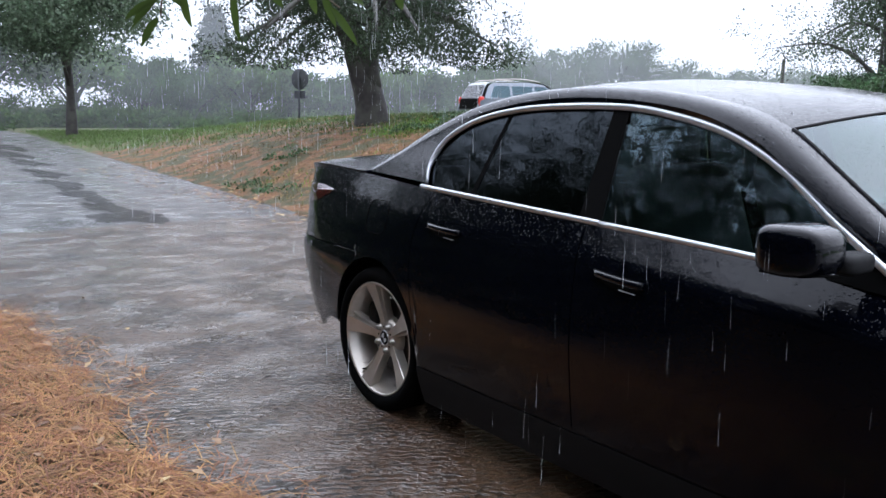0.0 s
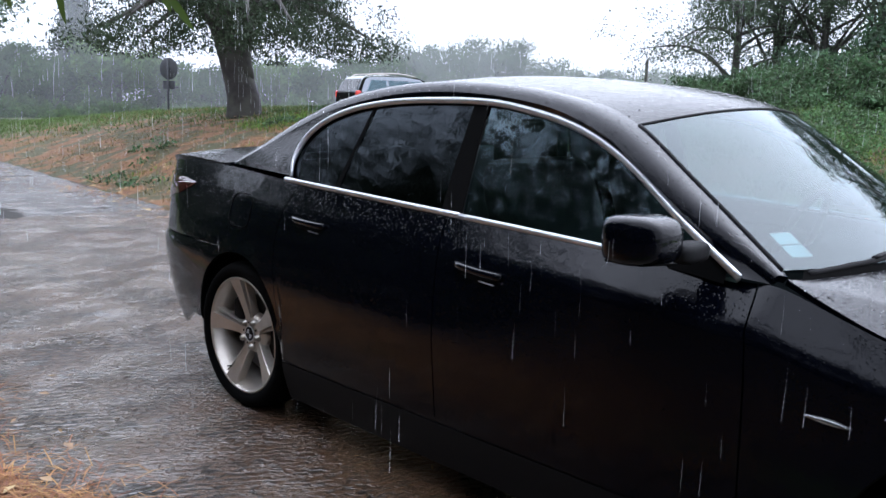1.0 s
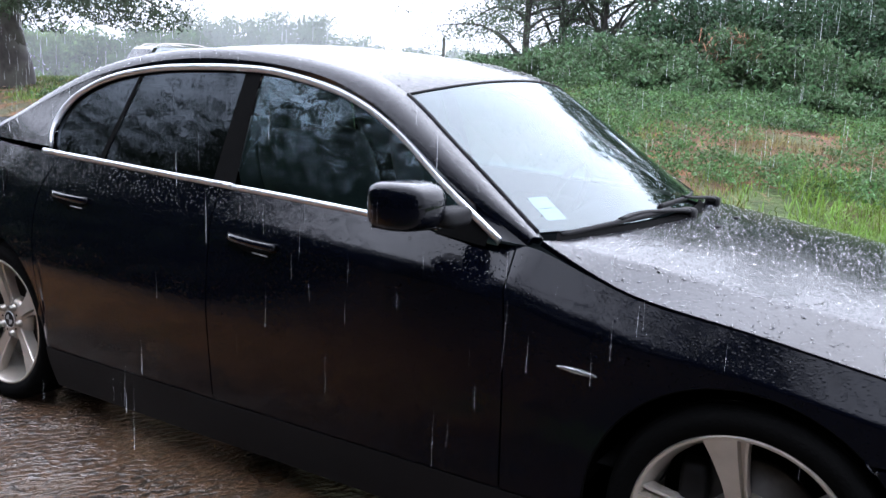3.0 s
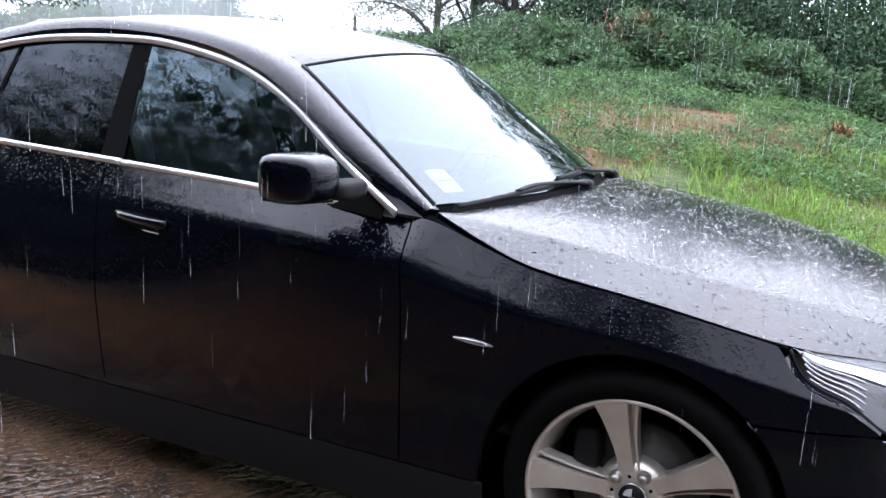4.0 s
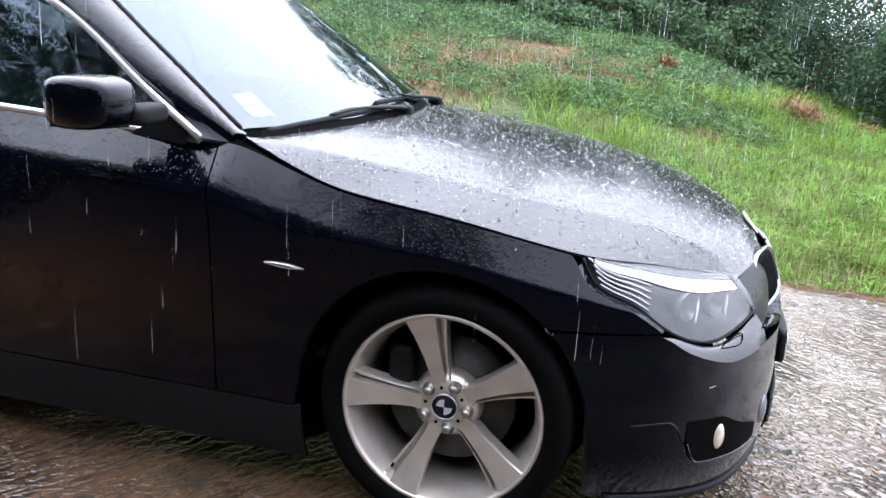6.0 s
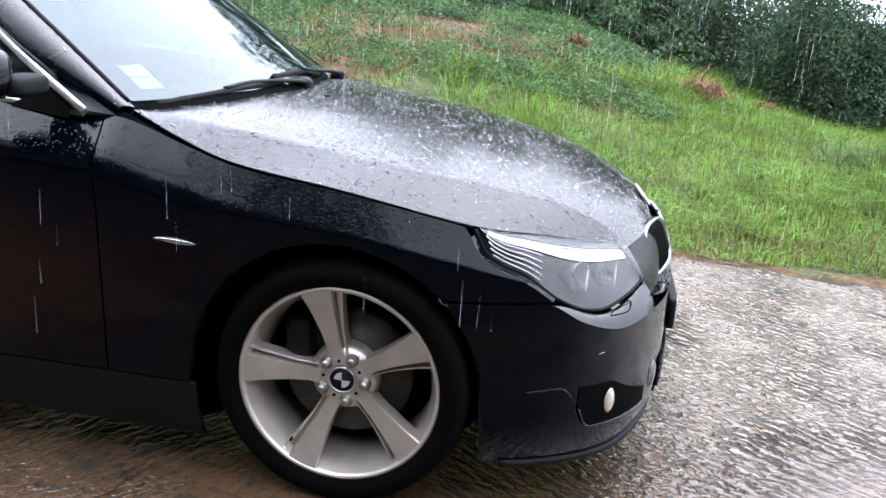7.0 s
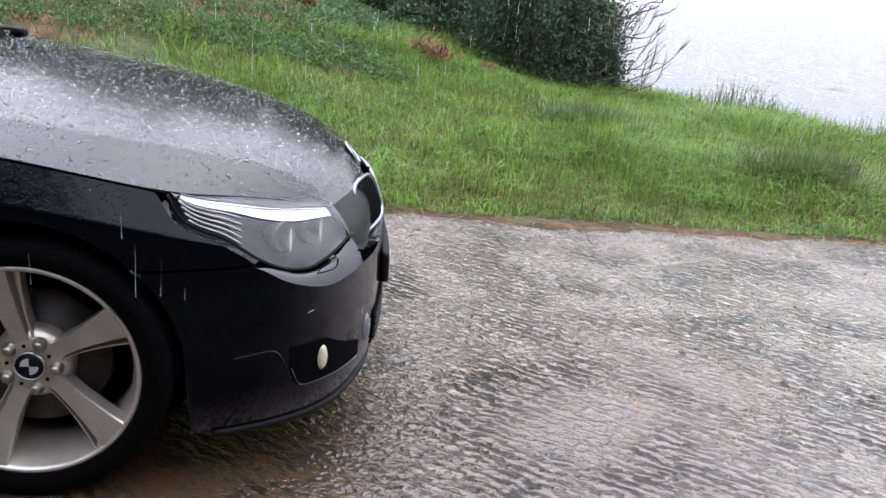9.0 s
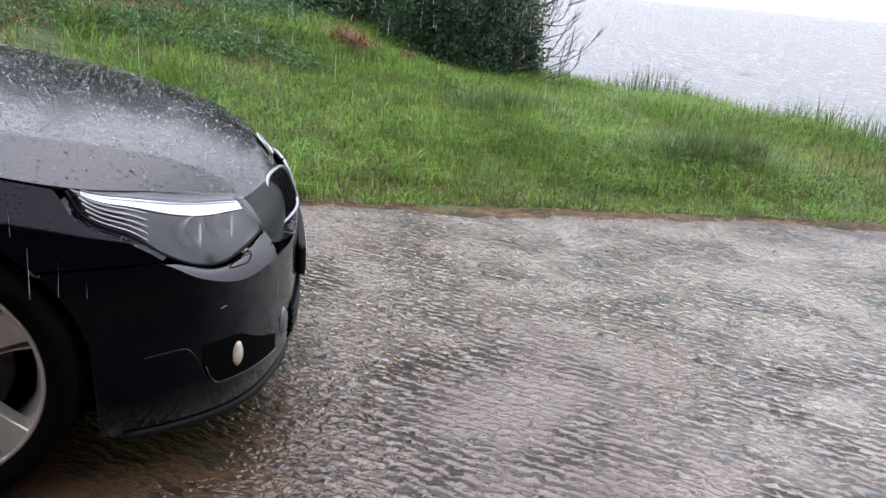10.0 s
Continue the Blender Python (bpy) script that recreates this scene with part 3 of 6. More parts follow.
tagged(sheet("water", np.stack(np.meshgrid(np.r_[np.linspace(-10, 90, 30), np.geomspace(110, 3000, 10)], np.r_[np.linspace(5, 90, 30), np.geomspace(110, 3000, 10)], indexing="ij") + [np.full((40, 40), -1.05)], -1), M_WATER, None, edge=0, flip=False), "pale pond rippled by rain", "pond", kind="structure")
# unseen dark ground sheet behind the lens, added to darken the doors' reflections
M_UNSEEN_GROUND = mat("unseen_dark_ground", (0.035, 0.026, 0.018), 0.85, scale=6, vary=0.4, bump=0.8, bump_scale=30)
lo = np.array([[(x, -2.35 - 0.12 * math.sin(x * 1.7) - 12 * v, 0.003) for v in (0, 0.15, 0.5, 1)] for x in np.linspace(-14, 12, 50)])
tagged(sheet("ground", lo, M_UNSEEN_GROUND, None, edge=0, flip=True), "unseen dark ground sheet added to darken the doors", "ground", kind="structure")


# ---- the black saloon: nose to +x, front axle at x = 0, near side at y below 0 ----
car = tagged(empty("saloon_car", (0, 0, 0)), "wet black four-door saloon with silver five-spoke wheels parked on the drive", "car")
AX_F, AX_R, HUB = -0.004, -2.842, 0.332
PLAN = spline([(0.775, 0), (0.766, 0.25), (0.742, 0.46), (0.672, 0.65), (0.56, 0.765), (0.40, 0.845), (0.2, 0.887), (-0.1, 0.903), (-0.6, 0.905), (-1.4, 0.913),
               (-2.2, 0.915), (-2.9, 0.907), (-3.35, 0.87), (-3.65, 0.80), (-3.83, 0.68), (-3.93, 0.48), (-3.97, 0.22), (-3.98, 0)], 900)
z_top = curve_fn([(-3.98, 1.0), (-3.6, 1.05), (-3.1, 1.04), (-2.6, 1.012), (-1.9, 0.978), (-1.3, 0.95), (-0.85, 0.924), (-0.64, 0.905), (-0.555, 0.905), (-0.4, 0.86), (-0.25, 0.825), (0.0, 0.795), (0.29, 0.735), (0.5, 0.68), (0.81, 0.60)])
o_top = curve_fn([(-3.98, 0.05), (-3.6, 0.07), (-3.1, 0.125), (-2.6, 0.112), (-1.6, 0.105), (-0.9, 0.102), (-0.6, 0.108), (-0.45, 0.10), (-0.25, 0.065), (0.0, 0.05), (0.29, 0.075), (0.5, 0.09), (0.81, 0.05)])
Z_LOW = 0.13


def plan_at(x):
    """Half width and outward normal of the plan at x, along the flank."""
    k = np.interp(-np.asarray(x, float), -PLAN[:, 0], np.arange(len(PLAN)))
    return k


PN = np.gradient(PLAN, axis=0)
PN = np.stack([-PN[:, 1], PN[:, 0]], 1)
PN /= np.linalg.norm(PN, axis=1, keepdims=True)
PN *= np.where(PN[:, 1:2] < 0, -1, 1)
PN[0], PN[-1] = (1, 0), (-1, 0)


def inset(x, z):
    """How far the flank lies inside its plan: tucked under at the sill, shelving in above the shoulder."""
    t = (z - Z_LOW) / (z_top(x) - Z_LOW)
    low = 0.05 * np.clip(1 - t / 0.28, 0, 1) ** 2 + np.interp(x, [-3.9, -3.45, -3.08], [0.08, 0.06, 0.0]) * np.clip((0.66 - z) / 0.46, 0, 1) ** 1.3
    share = np.interp(x, [-3.4, -1.7, -0.95], [0.40, 0.48, 0.90])
    rise = np.clip((t - 0.5) / 0.372, 0, 1) ** 1.5 * (1 - share)
    shelf = np.clip((t - 0.872) / 0.128, 0, 1.2) * share
    return low + o_top(x) * (rise + shelf) - 0.014 * np.clip((-3.2 - x) / 0.3, 0, 1) * np.clip((0.70 - z) / 0.04, 0, 1)


def flank(k, z):
    """A point of the near flank for plan step k and height z."""
    k, z = np.asarray(k, float), np.asarray(z, float)
    i = np.arange(len(PLAN))
    x, y = np.interp(k, i, PLAN[:, 0]), np.interp(k, i, PLAN[:, 1])
    nx, ny = np.interp(k, i, PN[:, 0]), np.interp(k, i, PN[:, 1])
    q = inset(x, z)
    return np.stack([x - nx * q, -(y - ny * q), z], -1)


def arch_low(x, low):
    """The lower edge of the flank: level, or the wheel arch above it."""
    z = np.full_like(x, low)
    for ax, r in ((AX_F, 0.35), (AX_R, 0.355)):
        d = np.abs(x - ax)
        z = np.where(d < r, np.maximum(z, HUB + np.sqrt(np.maximum(r * r - d * d, 0))), z)
    return z


def flank_panel(name, x0, x1, low, high, nu=40, nv=22, label="", material=None):
    """A flank panel between two edges x0(t), x1(t); low and high are heights or functions of x."""
    t = np.linspace(0, 1, nv)
    g = np.zeros((nu, nv, 3))
    for j in range(nv):
        a, b = (f(t[j]) if callable(f) else f for f in (x0, x1))
        x = np.linspace(a, b, nu)
        lo = low(x) if callable(low) else np.full(nu, low)
        hi = high(x) if callable(high) else np.full(nu, high)
        g[:, j] = flank(plan_at(x), lo + (hi - lo) * t[j])
    return both(name, g, material or M_PAINT, car, label)


GAP = 0.0025
door_a = lambda t: -0.575 + 0.0 * t - 0.03 * t**4
pill_b = lambda t: -1.60 - 0.05 * t
top = lambda x: z_top(x) - 0.004
DOOR_LOW = 0.30
lamp_low = curve_fn([(0.29, 0.735), (0.305, 0.712), (0.325, 0.685), (0.36, 0.660), (0.42, 0.634), (0.47, 0.600), (0.50, 0.575)])
flank_panel("front_wing", 0.487, lambda t: door_a(t) + GAP, lambda x: np.maximum(arch_low(x, 0.30), np.where(x > 0.235, 0.580, 0)), lambda x: np.where(x > 0.285, lamp_low(x) - 0.004, top(x)), 110, 24)
flank_panel("front_door", lambda t: door_a(t) - GAP, lambda t: pill_b(t) + GAP, DOOR_LOW, top, 50, 26)
flank_panel("rear_door", lambda t: pill_b(t) - GAP, lambda t: -2.50 - 0.09 * np.sin(t * 2.6) + 0.06 * t, lambda x: arch_low(x, DOOR_LOW), top, 60, 26)
flank_panel("rear_wing", lambda t: -2.50 - 2 * GAP - 0.09 * np.sin(t * 2.6) + 0.06 * t, -3.50, lambda x: np.maximum(arch_low(x, 0.30), np.where(x < -3.0, 0.70, 0)), top, 90, 26)
# sill given matt black instead of body paint, as shade
flank_panel("side_skirt", AX_F - 0.345, AX_R + 0.35, 0.135, DOOR_LOW - 0.006, 50, 8, "sill panel in matt black for the shade at its foot", M_TRIM)

# bumpers run round the ends
bump_top = curve_fn([(-0.30, 0.575), (0.2, 0.572), (0.33, 0.574), (0.43, 0.575), (0.49, 0.572), (0.56, 0.527), (0.637, 0.497), (0.695, 0.498), (0.73, 0.503), (0.765, 0.498), (0.81, 0.493)])


def round_end(name, ks, lo, hi, nv=20, label="", material=None):
    g = np.zeros((len(ks), nv, 3))
    x = np.interp(ks, np.arange(len(PLAN)), PLAN[:, 0])
    l, h = lo(x), hi(x)
    for j, t in enumerate(np.linspace(0, 1, nv)):
        g[:, j] = flank(ks, l + (h - l) * t)
    m = g[::-1] * (1, -1, 1)
    if ks[0] < 1:
        g = np.concatenate([m, g[1:]])
    else:
        g = np.concatenate([g, m[1:]])
    return sheet(name, g, material or M_PAINT, car, label, edge=0.02)


k_f = np.linspace(0, plan_at(0.235), 80)
round_end("front_bumper", k_f, lambda x: np.maximum(0.17, arch_low(x, 0.17)), bump_top, 22)
k_r = np.linspace(plan_at(-3.0), len(PLAN) - 1, 70)
round_end("rear_bumper", k_r, lambda x: np.maximum(np.interp(x, [-3.6, -3.3], [0.22, 0.34]), arch_low(x, 0.22)), lambda x: np.full_like(x, 0.695), 20)
k_t = np.linspace(plan_at(-3.505), len(PLAN) - 1, 50)
round_end("tail_panel", k_t, lambda x: np.full_like(x, 0.70), lambda x: z_top(x) - 0.01, 14)

# bonnet
HK = spline([(-0.555, 0.761, 0.915), (-0.42, 0.795, 0.868), (-0.27, 0.826, 0.828), (0, 0.838, 0.793), (0.295, 0.797, 0.735), (0.46, 0.68, 0.70), (0.62, 0.50, 0.640)], 60)
HC = spline([(-0.40, 0, 0.908), (-0.18, 0, 0.894), (0.05, 0, 0.858), (0.24, 0, 0.828), (0.42, 0, 0.788), (0.57, 0, 0.735), (0.655, 0, 0.682), (0.700, 0, 0.624)], 60)
# two creases run forward from the windscreen's foot and draw together towards the grilles
CREASE = np.interp(np.linspace(0, 1, 61), [0, 0.5, 1], [0.72, 0.675, 0.46]) / HK[:, 1]
bon = np.zeros((61, 49, 3))
for i in range(61):
    half = np.r_[np.linspace(0, CREASE[i] - 0.014, 16), CREASE[i], np.linspace(CREASE[i] + 0.014, 1, 8)]
    q = np.r_[-half[:0:-1], half]
    bon[i, :, 0] = HC[i, 0] + (HK[i, 0] - HC[i, 0]) * np.abs(q) ** 1.8
    bon[i, :, 1] = HK[i, 1] * q
    a, c = np.abs(q), CREASE[i]
    bon[i, :, 2] = HC[i, 2] + (HK[i, 2] - HC[i, 2]) * np.where(a < c, 0.31 * (a / c) ** 2, 0.31 + 0.69 * np.clip(a - c, 0, 1) / (1 - c))
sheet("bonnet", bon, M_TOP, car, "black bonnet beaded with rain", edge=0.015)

# upper body: G the rail outside the side glass, H the edge of windscreen, roof and rear window
G = spline([(-0.575, -0.80, 0.905), (-0.78, -0.79, 1.02), (-0.98, -0.745, 1.14), (-1.15, -0.70, 1.235), (-1.4, -0.655, 1.312), (-1.75, -0.627, 1.352), (-2.1, -0.625, 1.35), (-2.45, -0.645, 1.295), (-2.68, -0.68, 1.215), (-2.9, -0.715, 1.12), (-3.1, -0.735, 1.042)], 120)
H = spline([(-0.555, -0.755, 0.92), (-0.85, -0.68, 1.115), (-1.13, -0.60, 1.28), (-1.4, -0.555, 1.35), (-1.75, -0.535, 1.388), (-2.1, -0.535, 1.386), (-2.42, -0.55, 1.345), (-2.68, -0.575, 1.265), (-2.95, -0.61, 1.135), (-3.12, -0.64, 1.052)], 120)
rail = np.zeros((121, 7, 3))
for j, v in enumerate(np.linspace(0, 1, 7)):
    rail[:, j] = G * (1 - v) + H * v + np.array([0, -0.75, 0.66]) * 0.022 * math.sin(math.pi * v)
both("roof_rail", rail, M_PAINT, car, edge=0.02)
tau = np.linspace(0, 1, 121)
ddx = np.interp(tau, [0, 0.24, 0.4, 0.75, 1], [0.135, 0.09, 0.0, -0.03, -0.16])
ddz = np.interp(tau, [0, 0.24, 0.4, 0.6, 0.75, 1], [-0.014, 0.050, 0.035, 0.03, 0.035, 0.02])
qq = np.linspace(-1, 1, 41)
canopy = np.zeros((121, 41, 3))
canopy[:, :, 0] = H[:, None, 0] + ddx[:, None] * (1 - np.abs(qq) ** 2.2)
canopy[:, :, 1] = -H[:, None, 1] * qq
canopy[:, :, 2] = H[:, None, 2] + ddz[:, None] * (1 - np.abs(qq) ** 2.2)
WS, RW = 28, 84
sheet("windscreen", canopy[1:WS + 1], M_GLASS, car, "windscreen mirroring the bright sky", edge=0.01)
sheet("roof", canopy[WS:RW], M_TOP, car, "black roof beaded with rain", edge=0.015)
sheet("rear_window", canopy[RW:120], M_GLASS, car, edge=0.01)

# boot lid, bounded by the top edge of the rear flanks
bl = np.zeros((20, 31, 3))
qb = np.linspace(-1, 1, 31)
for i, s in enumerate(np.linspace(0, 1, 20)):
    xe = -3.11 - 0.70 * s
    edge_y = -float(flank(plan_at(xe), z_top(xe))[1]) - 0.004
    bl[i, :, 0] = xe - (0.14 * (1 - s) + 0.10 * s) * (1 - qb**2)
    bl[i, :, 1] = edge_y * qb
    bl[i, :, 2] = float(z_top(xe)) + 0.004 + 0.012 * s + 0.022 * (1 - qb**2)
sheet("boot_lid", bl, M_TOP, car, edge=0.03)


# ---- parts of the saloon ----
def fpt(x, z, out=0.0):
    """A point on the near flank, moved outward."""
    p = flank(plan_at(x), z)
    k = plan_at(x)
    i = np.arange(len(PLAN))
    n = np.stack([np.interp(k, i, PN[:, 0]), -np.interp(k, i, PN[:, 1]), np.zeros_like(k)], -1)
    return p + n * np.asarray(out, float)[..., None]


def mirrored_tube(name, path, radius, material, label="", sides=8, squash=None, closed=False):
    p = np.array(path, float)
    return [tube(name, p * (1, s, 1), radius, material, car, label, sides, closed, squash) for s in (1, -1)]


def patch(a, b, nv=10, bulge=0.0, way=(0, -1, 0)):
    """A grid between two curves with the same number of points."""
    a, b = np.array(a), np.array(b)
    v = np.linspace(0, 1, nv)
    g = a[:, None] * (1 - v)[None, :, None] + b[:, None] * v[None, :, None]
    return g + np.sin(np.pi * v)[None, :, None] * np.array(way) * bulge


# wheel arch lips and liners
for ax, r in ((AX_F, 0.35), (AX_R, 0.355)):
    a = np.linspace(math.radians(4 if ax else -2), math.radians(180), 40)
    mirrored_tube("arch_lip", fpt(ax + r * np.cos(a), HUB + r * np.sin(a), -0.006), 0.004, M_DARK)
    a = np.linspace(math.radians(2), math.radians(178 if ax == AX_F else 160), 36)
    for s in (-1, 1):
        g = np.stack([np.stack([ax + 0.365 * np.cos(a), np.full_like(a, s * y), HUB + 0.365 * np.sin(a)], -1) for y in (0.83, 0.75, 0.52)], 1)
        sheet("arch_liner", g, M_DARK, car, edge=0)
        v, f = lathe([(0.0, 0.0), (0.366, 0.0)], (ax, s * 0.52, HUB), 36)
        mesh_ob("arch_liner", v, f, M_DARK, car)
und = np.stack(np.meshgrid(np.linspace(-3.30, 0.66, 20), np.linspace(-0.80, 0.80, 8), indexing="ij") + [np.full((20, 8), 0.15)], -1)
und[:, :, 1] *= np.interp(und[:, :, 0], [-3.30, -3.2, 0.3, 0.66], [0.80, 1, 1, 0.72])
for a in (AX_F, AX_R):
    und[np.abs(und[:, :, 0] - a) < 0.37, 1] *= 0.62
sheet("underbody", und, M_DARK, car, edge=0)
M_CARPET = mat("cabin_carpet", (0.015, 0.015, 0.016), 0.9, bump=0.4, bump_scale=300)
cab = np.stack(np.meshgrid(np.linspace(-3.0, -0.2, 12), np.linspace(-0.78, 0.78, 8), indexing="ij") + [np.full((12, 8), 0.38)], -1)
sheet("cabin_floor", cab, M_CARPET, car, edge=0)
dash = spline([(-0.56, 0, 0.60), (-0.60, 0, 0.85), (-0.76, 0, 0.885), (-0.95, 0, 0.87), (-1.02, 0, 0.78), (-1.0, 0, 0.55)], 14)
sheet("dashboard", np.stack([dash + (0.10 - 0.13 * (y / 0.72) ** 2, y, -0.015 * (y / 0.72) ** 2) for y in np.linspace(-0.72, 0.72, 15)], 1), M_TRIM, car, edge=0)


def super_shape(centre, half, e1=0.4, e2=0.4, nu=20, nv=28, warp=None):
    """A rounded block: a superellipsoid."""
    c = lambda t, e: np.sign(np.cos(t)) * np.abs(np.cos(t)) ** e
    s = lambda t, e: np.sign(np.sin(t)) * np.abs(np.sin(t)) ** e
    u, v = np.meshgrid(np.linspace(-np.pi / 2, np.pi / 2, nu), np.linspace(-np.pi, np.pi, nv, endpoint=False), indexing="ij")
    p = np.stack([half[0] * c(u, e1) * c(v, e2), half[1] * c(u, e1) * s(v, e2), half[2] * s(u, e1)], -1)
    if warp:
        p = warp(p)
    p = p + np.array(centre)
    faces = [(i * nv + j, i * nv + (j + 1) % nv, (i + 1) * nv + (j + 1) % nv, (i + 1) * nv + j) for i in range(nu - 1) for j in range(nv)]
    return p.reshape(-1, 3), faces


def block(name, centre, half, material, parent, label="", e=0.35, warp=None, nu=14, nv=24):
    v, f = super_shape(centre, half, e, e, nu, nv, warp)
    return mesh_ob(name, v, f, material, parent, label)


for x0, ys in ((-1.42, (-0.38, 0.38)), (-2.32, (-0.36, 0.36))):
    for y in ys:
        seat = block("seat", (x0 + 0.18, y, 0.52), (0.27, 0.25, 0.09), M_SEAT, car)
        block("backrest", (x0 - 0.14, y, 0.83), (0.09, 0.24, 0.30), M_SEAT, seat, warp=lambda p: p - np.stack([p[..., 2] * 0.32, 0 * p[..., 0], 0 * p[..., 0]], -1))
        block("headrest", (x0 - 0.28, y, 1.17), (0.055, 0.13, 0.085), M_SEAT, seat)
wheel_ring = np.array([(-0.98 + 0.07 * math.sin(a), 0.37 + 0.185 * math.cos(a), 0.86 + 0.17 * math.sin(a)) for a in np.linspace(0, 2 * math.pi, 28, endpoint=False)])
tube("steering_wheel", wheel_ring, 0.014, M_TRIM, car, closed=True)

# seals round the windscreen
mirrored_tube("windscreen_seal", canopy[1:WS + 1, 0] + (0, 0, 0.001), 0.0055, M_TRIM, sides=6)
tube("windscreen_seal", canopy[WS] + (0, 0, 0.0005), 0.0045, M_TRIM, car, sides=6)
# side glass, bright trim and pillars
glass_y = lambda z: -(0.816 - 0.47 * (z - 0.93) - 0.06 * np.clip(z - 1.05, 0, 1) ** 2)
DLO = spline([(-2.586, 1.021), (-2.612, 1.09), (-2.58, 1.181), (-2.488, 1.246), (-2.352, 1.29), (-2.165, 1.317), (-1.98, 1.326), (-1.73, 1.325), (-1.546, 1.31), (-1.274, 1.254), (-1.061, 1.166), (-0.836, 1.027), (-0.64, 0.914)], 90)
ring3 = np.stack([DLO[:, 0], glass_y(DLO[:, 1]) - 0.006, DLO[:, 1]], 1)
mirrored_tube("window_trim", ring3, 0.0115, M_CHROME, "satin chrome window surround", squash=(0.6, 1.0))
rev = DLO[::-1]
rev3 = np.stack([rev[:, 0], glass_y(rev[:, 1]) - 0.001, rev[:, 1]], 1)
g_len = np.interp(np.linspace(0, 1, 91), [0, 0.80, 1.0], [0, 0.70, 1.0]) * 120
both("window_frame", patch(rev3, np.stack([np.interp(g_len, np.arange(121), G[:, k]) for k in range(3)], 1) + (0, 0.001, 0), 6), M_PAINT, car, edge=0)
belt_x = np.linspace(-2.592, -0.655, 40)
belt = fpt(belt_x, z_top(belt_x) - 0.002, 0.002)
mirrored_tube("waist_trim", belt[:21], 0.0105, M_CHROME, "chrome waist strip", squash=(0.8, 1.0))
mirrored_tube("waist_trim", belt[20:] - (0, 0, 0.0015), 0.010, M_CHROME, "chrome waist strip", squash=(0.8, 1.0))
keep = DLO[:, 1] > 0
upper = DLO[np.argmin(DLO[:, 0]):]
dlo_top = lambda x: np.interp(x, upper[:, 0], upper[:, 1])


def side_glass(name, x0, x1, slant0, slant1, material, nu=24, nv=12, push=0.008, label=""):
    g = np.zeros((nu, nv, 3))
    for j, t in enumerate(np.linspace(0, 1, nv)):
        x = np.linspace(x0 + slant0 * t, x1 + slant1 * t, nu)
        lo, hi = z_top(x) - 0.015, np.maximum(dlo_top(np.clip(x, -2.60, -0.645)), z_top(x) - 0.012)
        z = lo + (hi - lo) * t
        g[:, j] = np.stack([x, glass_y(z) + push, z], -1)
    return both(name, g, material, car, label, edge=0)


side_glass("quarter_light", -2.60, -2.30, 0.0, 0.06, M_GLASS_R, label="dark privacy glass")
side_glass("side_window", -2.275, -1.70, 0.05, -0.02, M_GLASS_R, label="dark privacy glass")
side_glass("side_window", -1.60, -0.65, -0.05, 0.0, M_GLASS_F, 40, label="tinted glass mirroring foliage")
side_glass("window_divider", -2.30, -2.275, 0.06, 0.05, M_DARK, 4, push=0.004)
side_glass("door_pillar", -1.70, -1.60, -0.02, -0.05, M_DARK, 6, push=0.002)
side_glass("mirror_sail", -0.84, -0.68, 0.10, 0.0, M_DARK, 14, push=0.005)

# door mirrors
def mirror_warp(p):
    q = p.copy()
    q[..., 2] *= 1 - 0.25 * np.clip(p[..., 0] / 0.076, 0, 1) ** 2
    q[..., 1] *= 1 - 0.30 * np.clip(p[..., 0] / 0.076, 0, 1)
    q[..., 0] += 0.10 * p[..., 1]
    return q


for s in (-1,):
    shell = block("door_mirror", (-0.800, s * 1.005, 1.003), (0.076, 0.088, 0.060), M_PAINT, car, "black door mirror wet with rain", 0.45, lambda p, s=s: mirror_warp(p * (1, -s, 1)) * (1, -s, 1))
    block("mirror_glass", (-0.872, s * 1.0, 1.003), (0.008, 0.072, 0.046), M_CHROME, shell, "mirror glass", 0.5)
    block("mirror_arm", (-0.735, s * 0.905, 0.972), (0.034, 0.062, 0.026), M_TRIM, shell, e=0.6)
    tube("mirror_gap", [(-0.86, s * 1.08, 0.953), (-0.77, s * 1.06, 0.951), (-0.72, s * 0.99, 0.955)], 0.003, M_DARK, shell)

# the far mirror is folded back against its window
shell = block("door_mirror", (-0.93, 0.915, 1.003), (0.088, 0.060, 0.060), M_PAINT, car, "black door mirror folded against the glass", 0.45)
block("mirror_glass", (-0.94, 0.862, 1.003), (0.072, 0.008, 0.046), M_CHROME, shell, "mirror glass", 0.5)
block("mirror_arm", (-0.80, 0.885, 0.972), (0.045, 0.040, 0.026), M_TRIM, shell, e=0.6)

# door handles, side repeaters, fuel flap
for xa, xb, za, zb in ((-1.545, -1.345, 0.822, 0.810), (-2.455, -2.25, 0.868, 0.858)):
    xs = np.linspace(xa, xb, 14)
    zs = np.linspace(za, zb, 14)
    bow = np.sin(np.linspace(0, np.pi, 14)) ** 0.5
    cup = patch(fpt(xs, zs - 0.034 * bow, 0.0015), fpt(xs, zs + 0.006 * bow, 0.0015), 6)
    both("handle_cup", cup, M_DARK, car, edge=0.004)
    for s in (1, -1):
        bar = fpt(xs, zs, 0.006 + 0.016 * bow) * (1, s, 1)
        hd = tube("door_handle", bar, 0.011, M_PAINT, car, "black door handle", 8, squash=(0.7, 1.1))
        # chrome sliver standing in for the thin highlight below the handle
        tube("handle_edge", fpt(xs[7:12], zs[7:12] - 0.030, 0.004) * (1, s, 1), 0.0013, M_CHROME, hd)
M_KEYLINE = mat("grey_lens", (0.14, 0.145, 0.15), 0.25, 0.4, vary=0.1)
xs = np.linspace(-0.432, -0.332, 10)
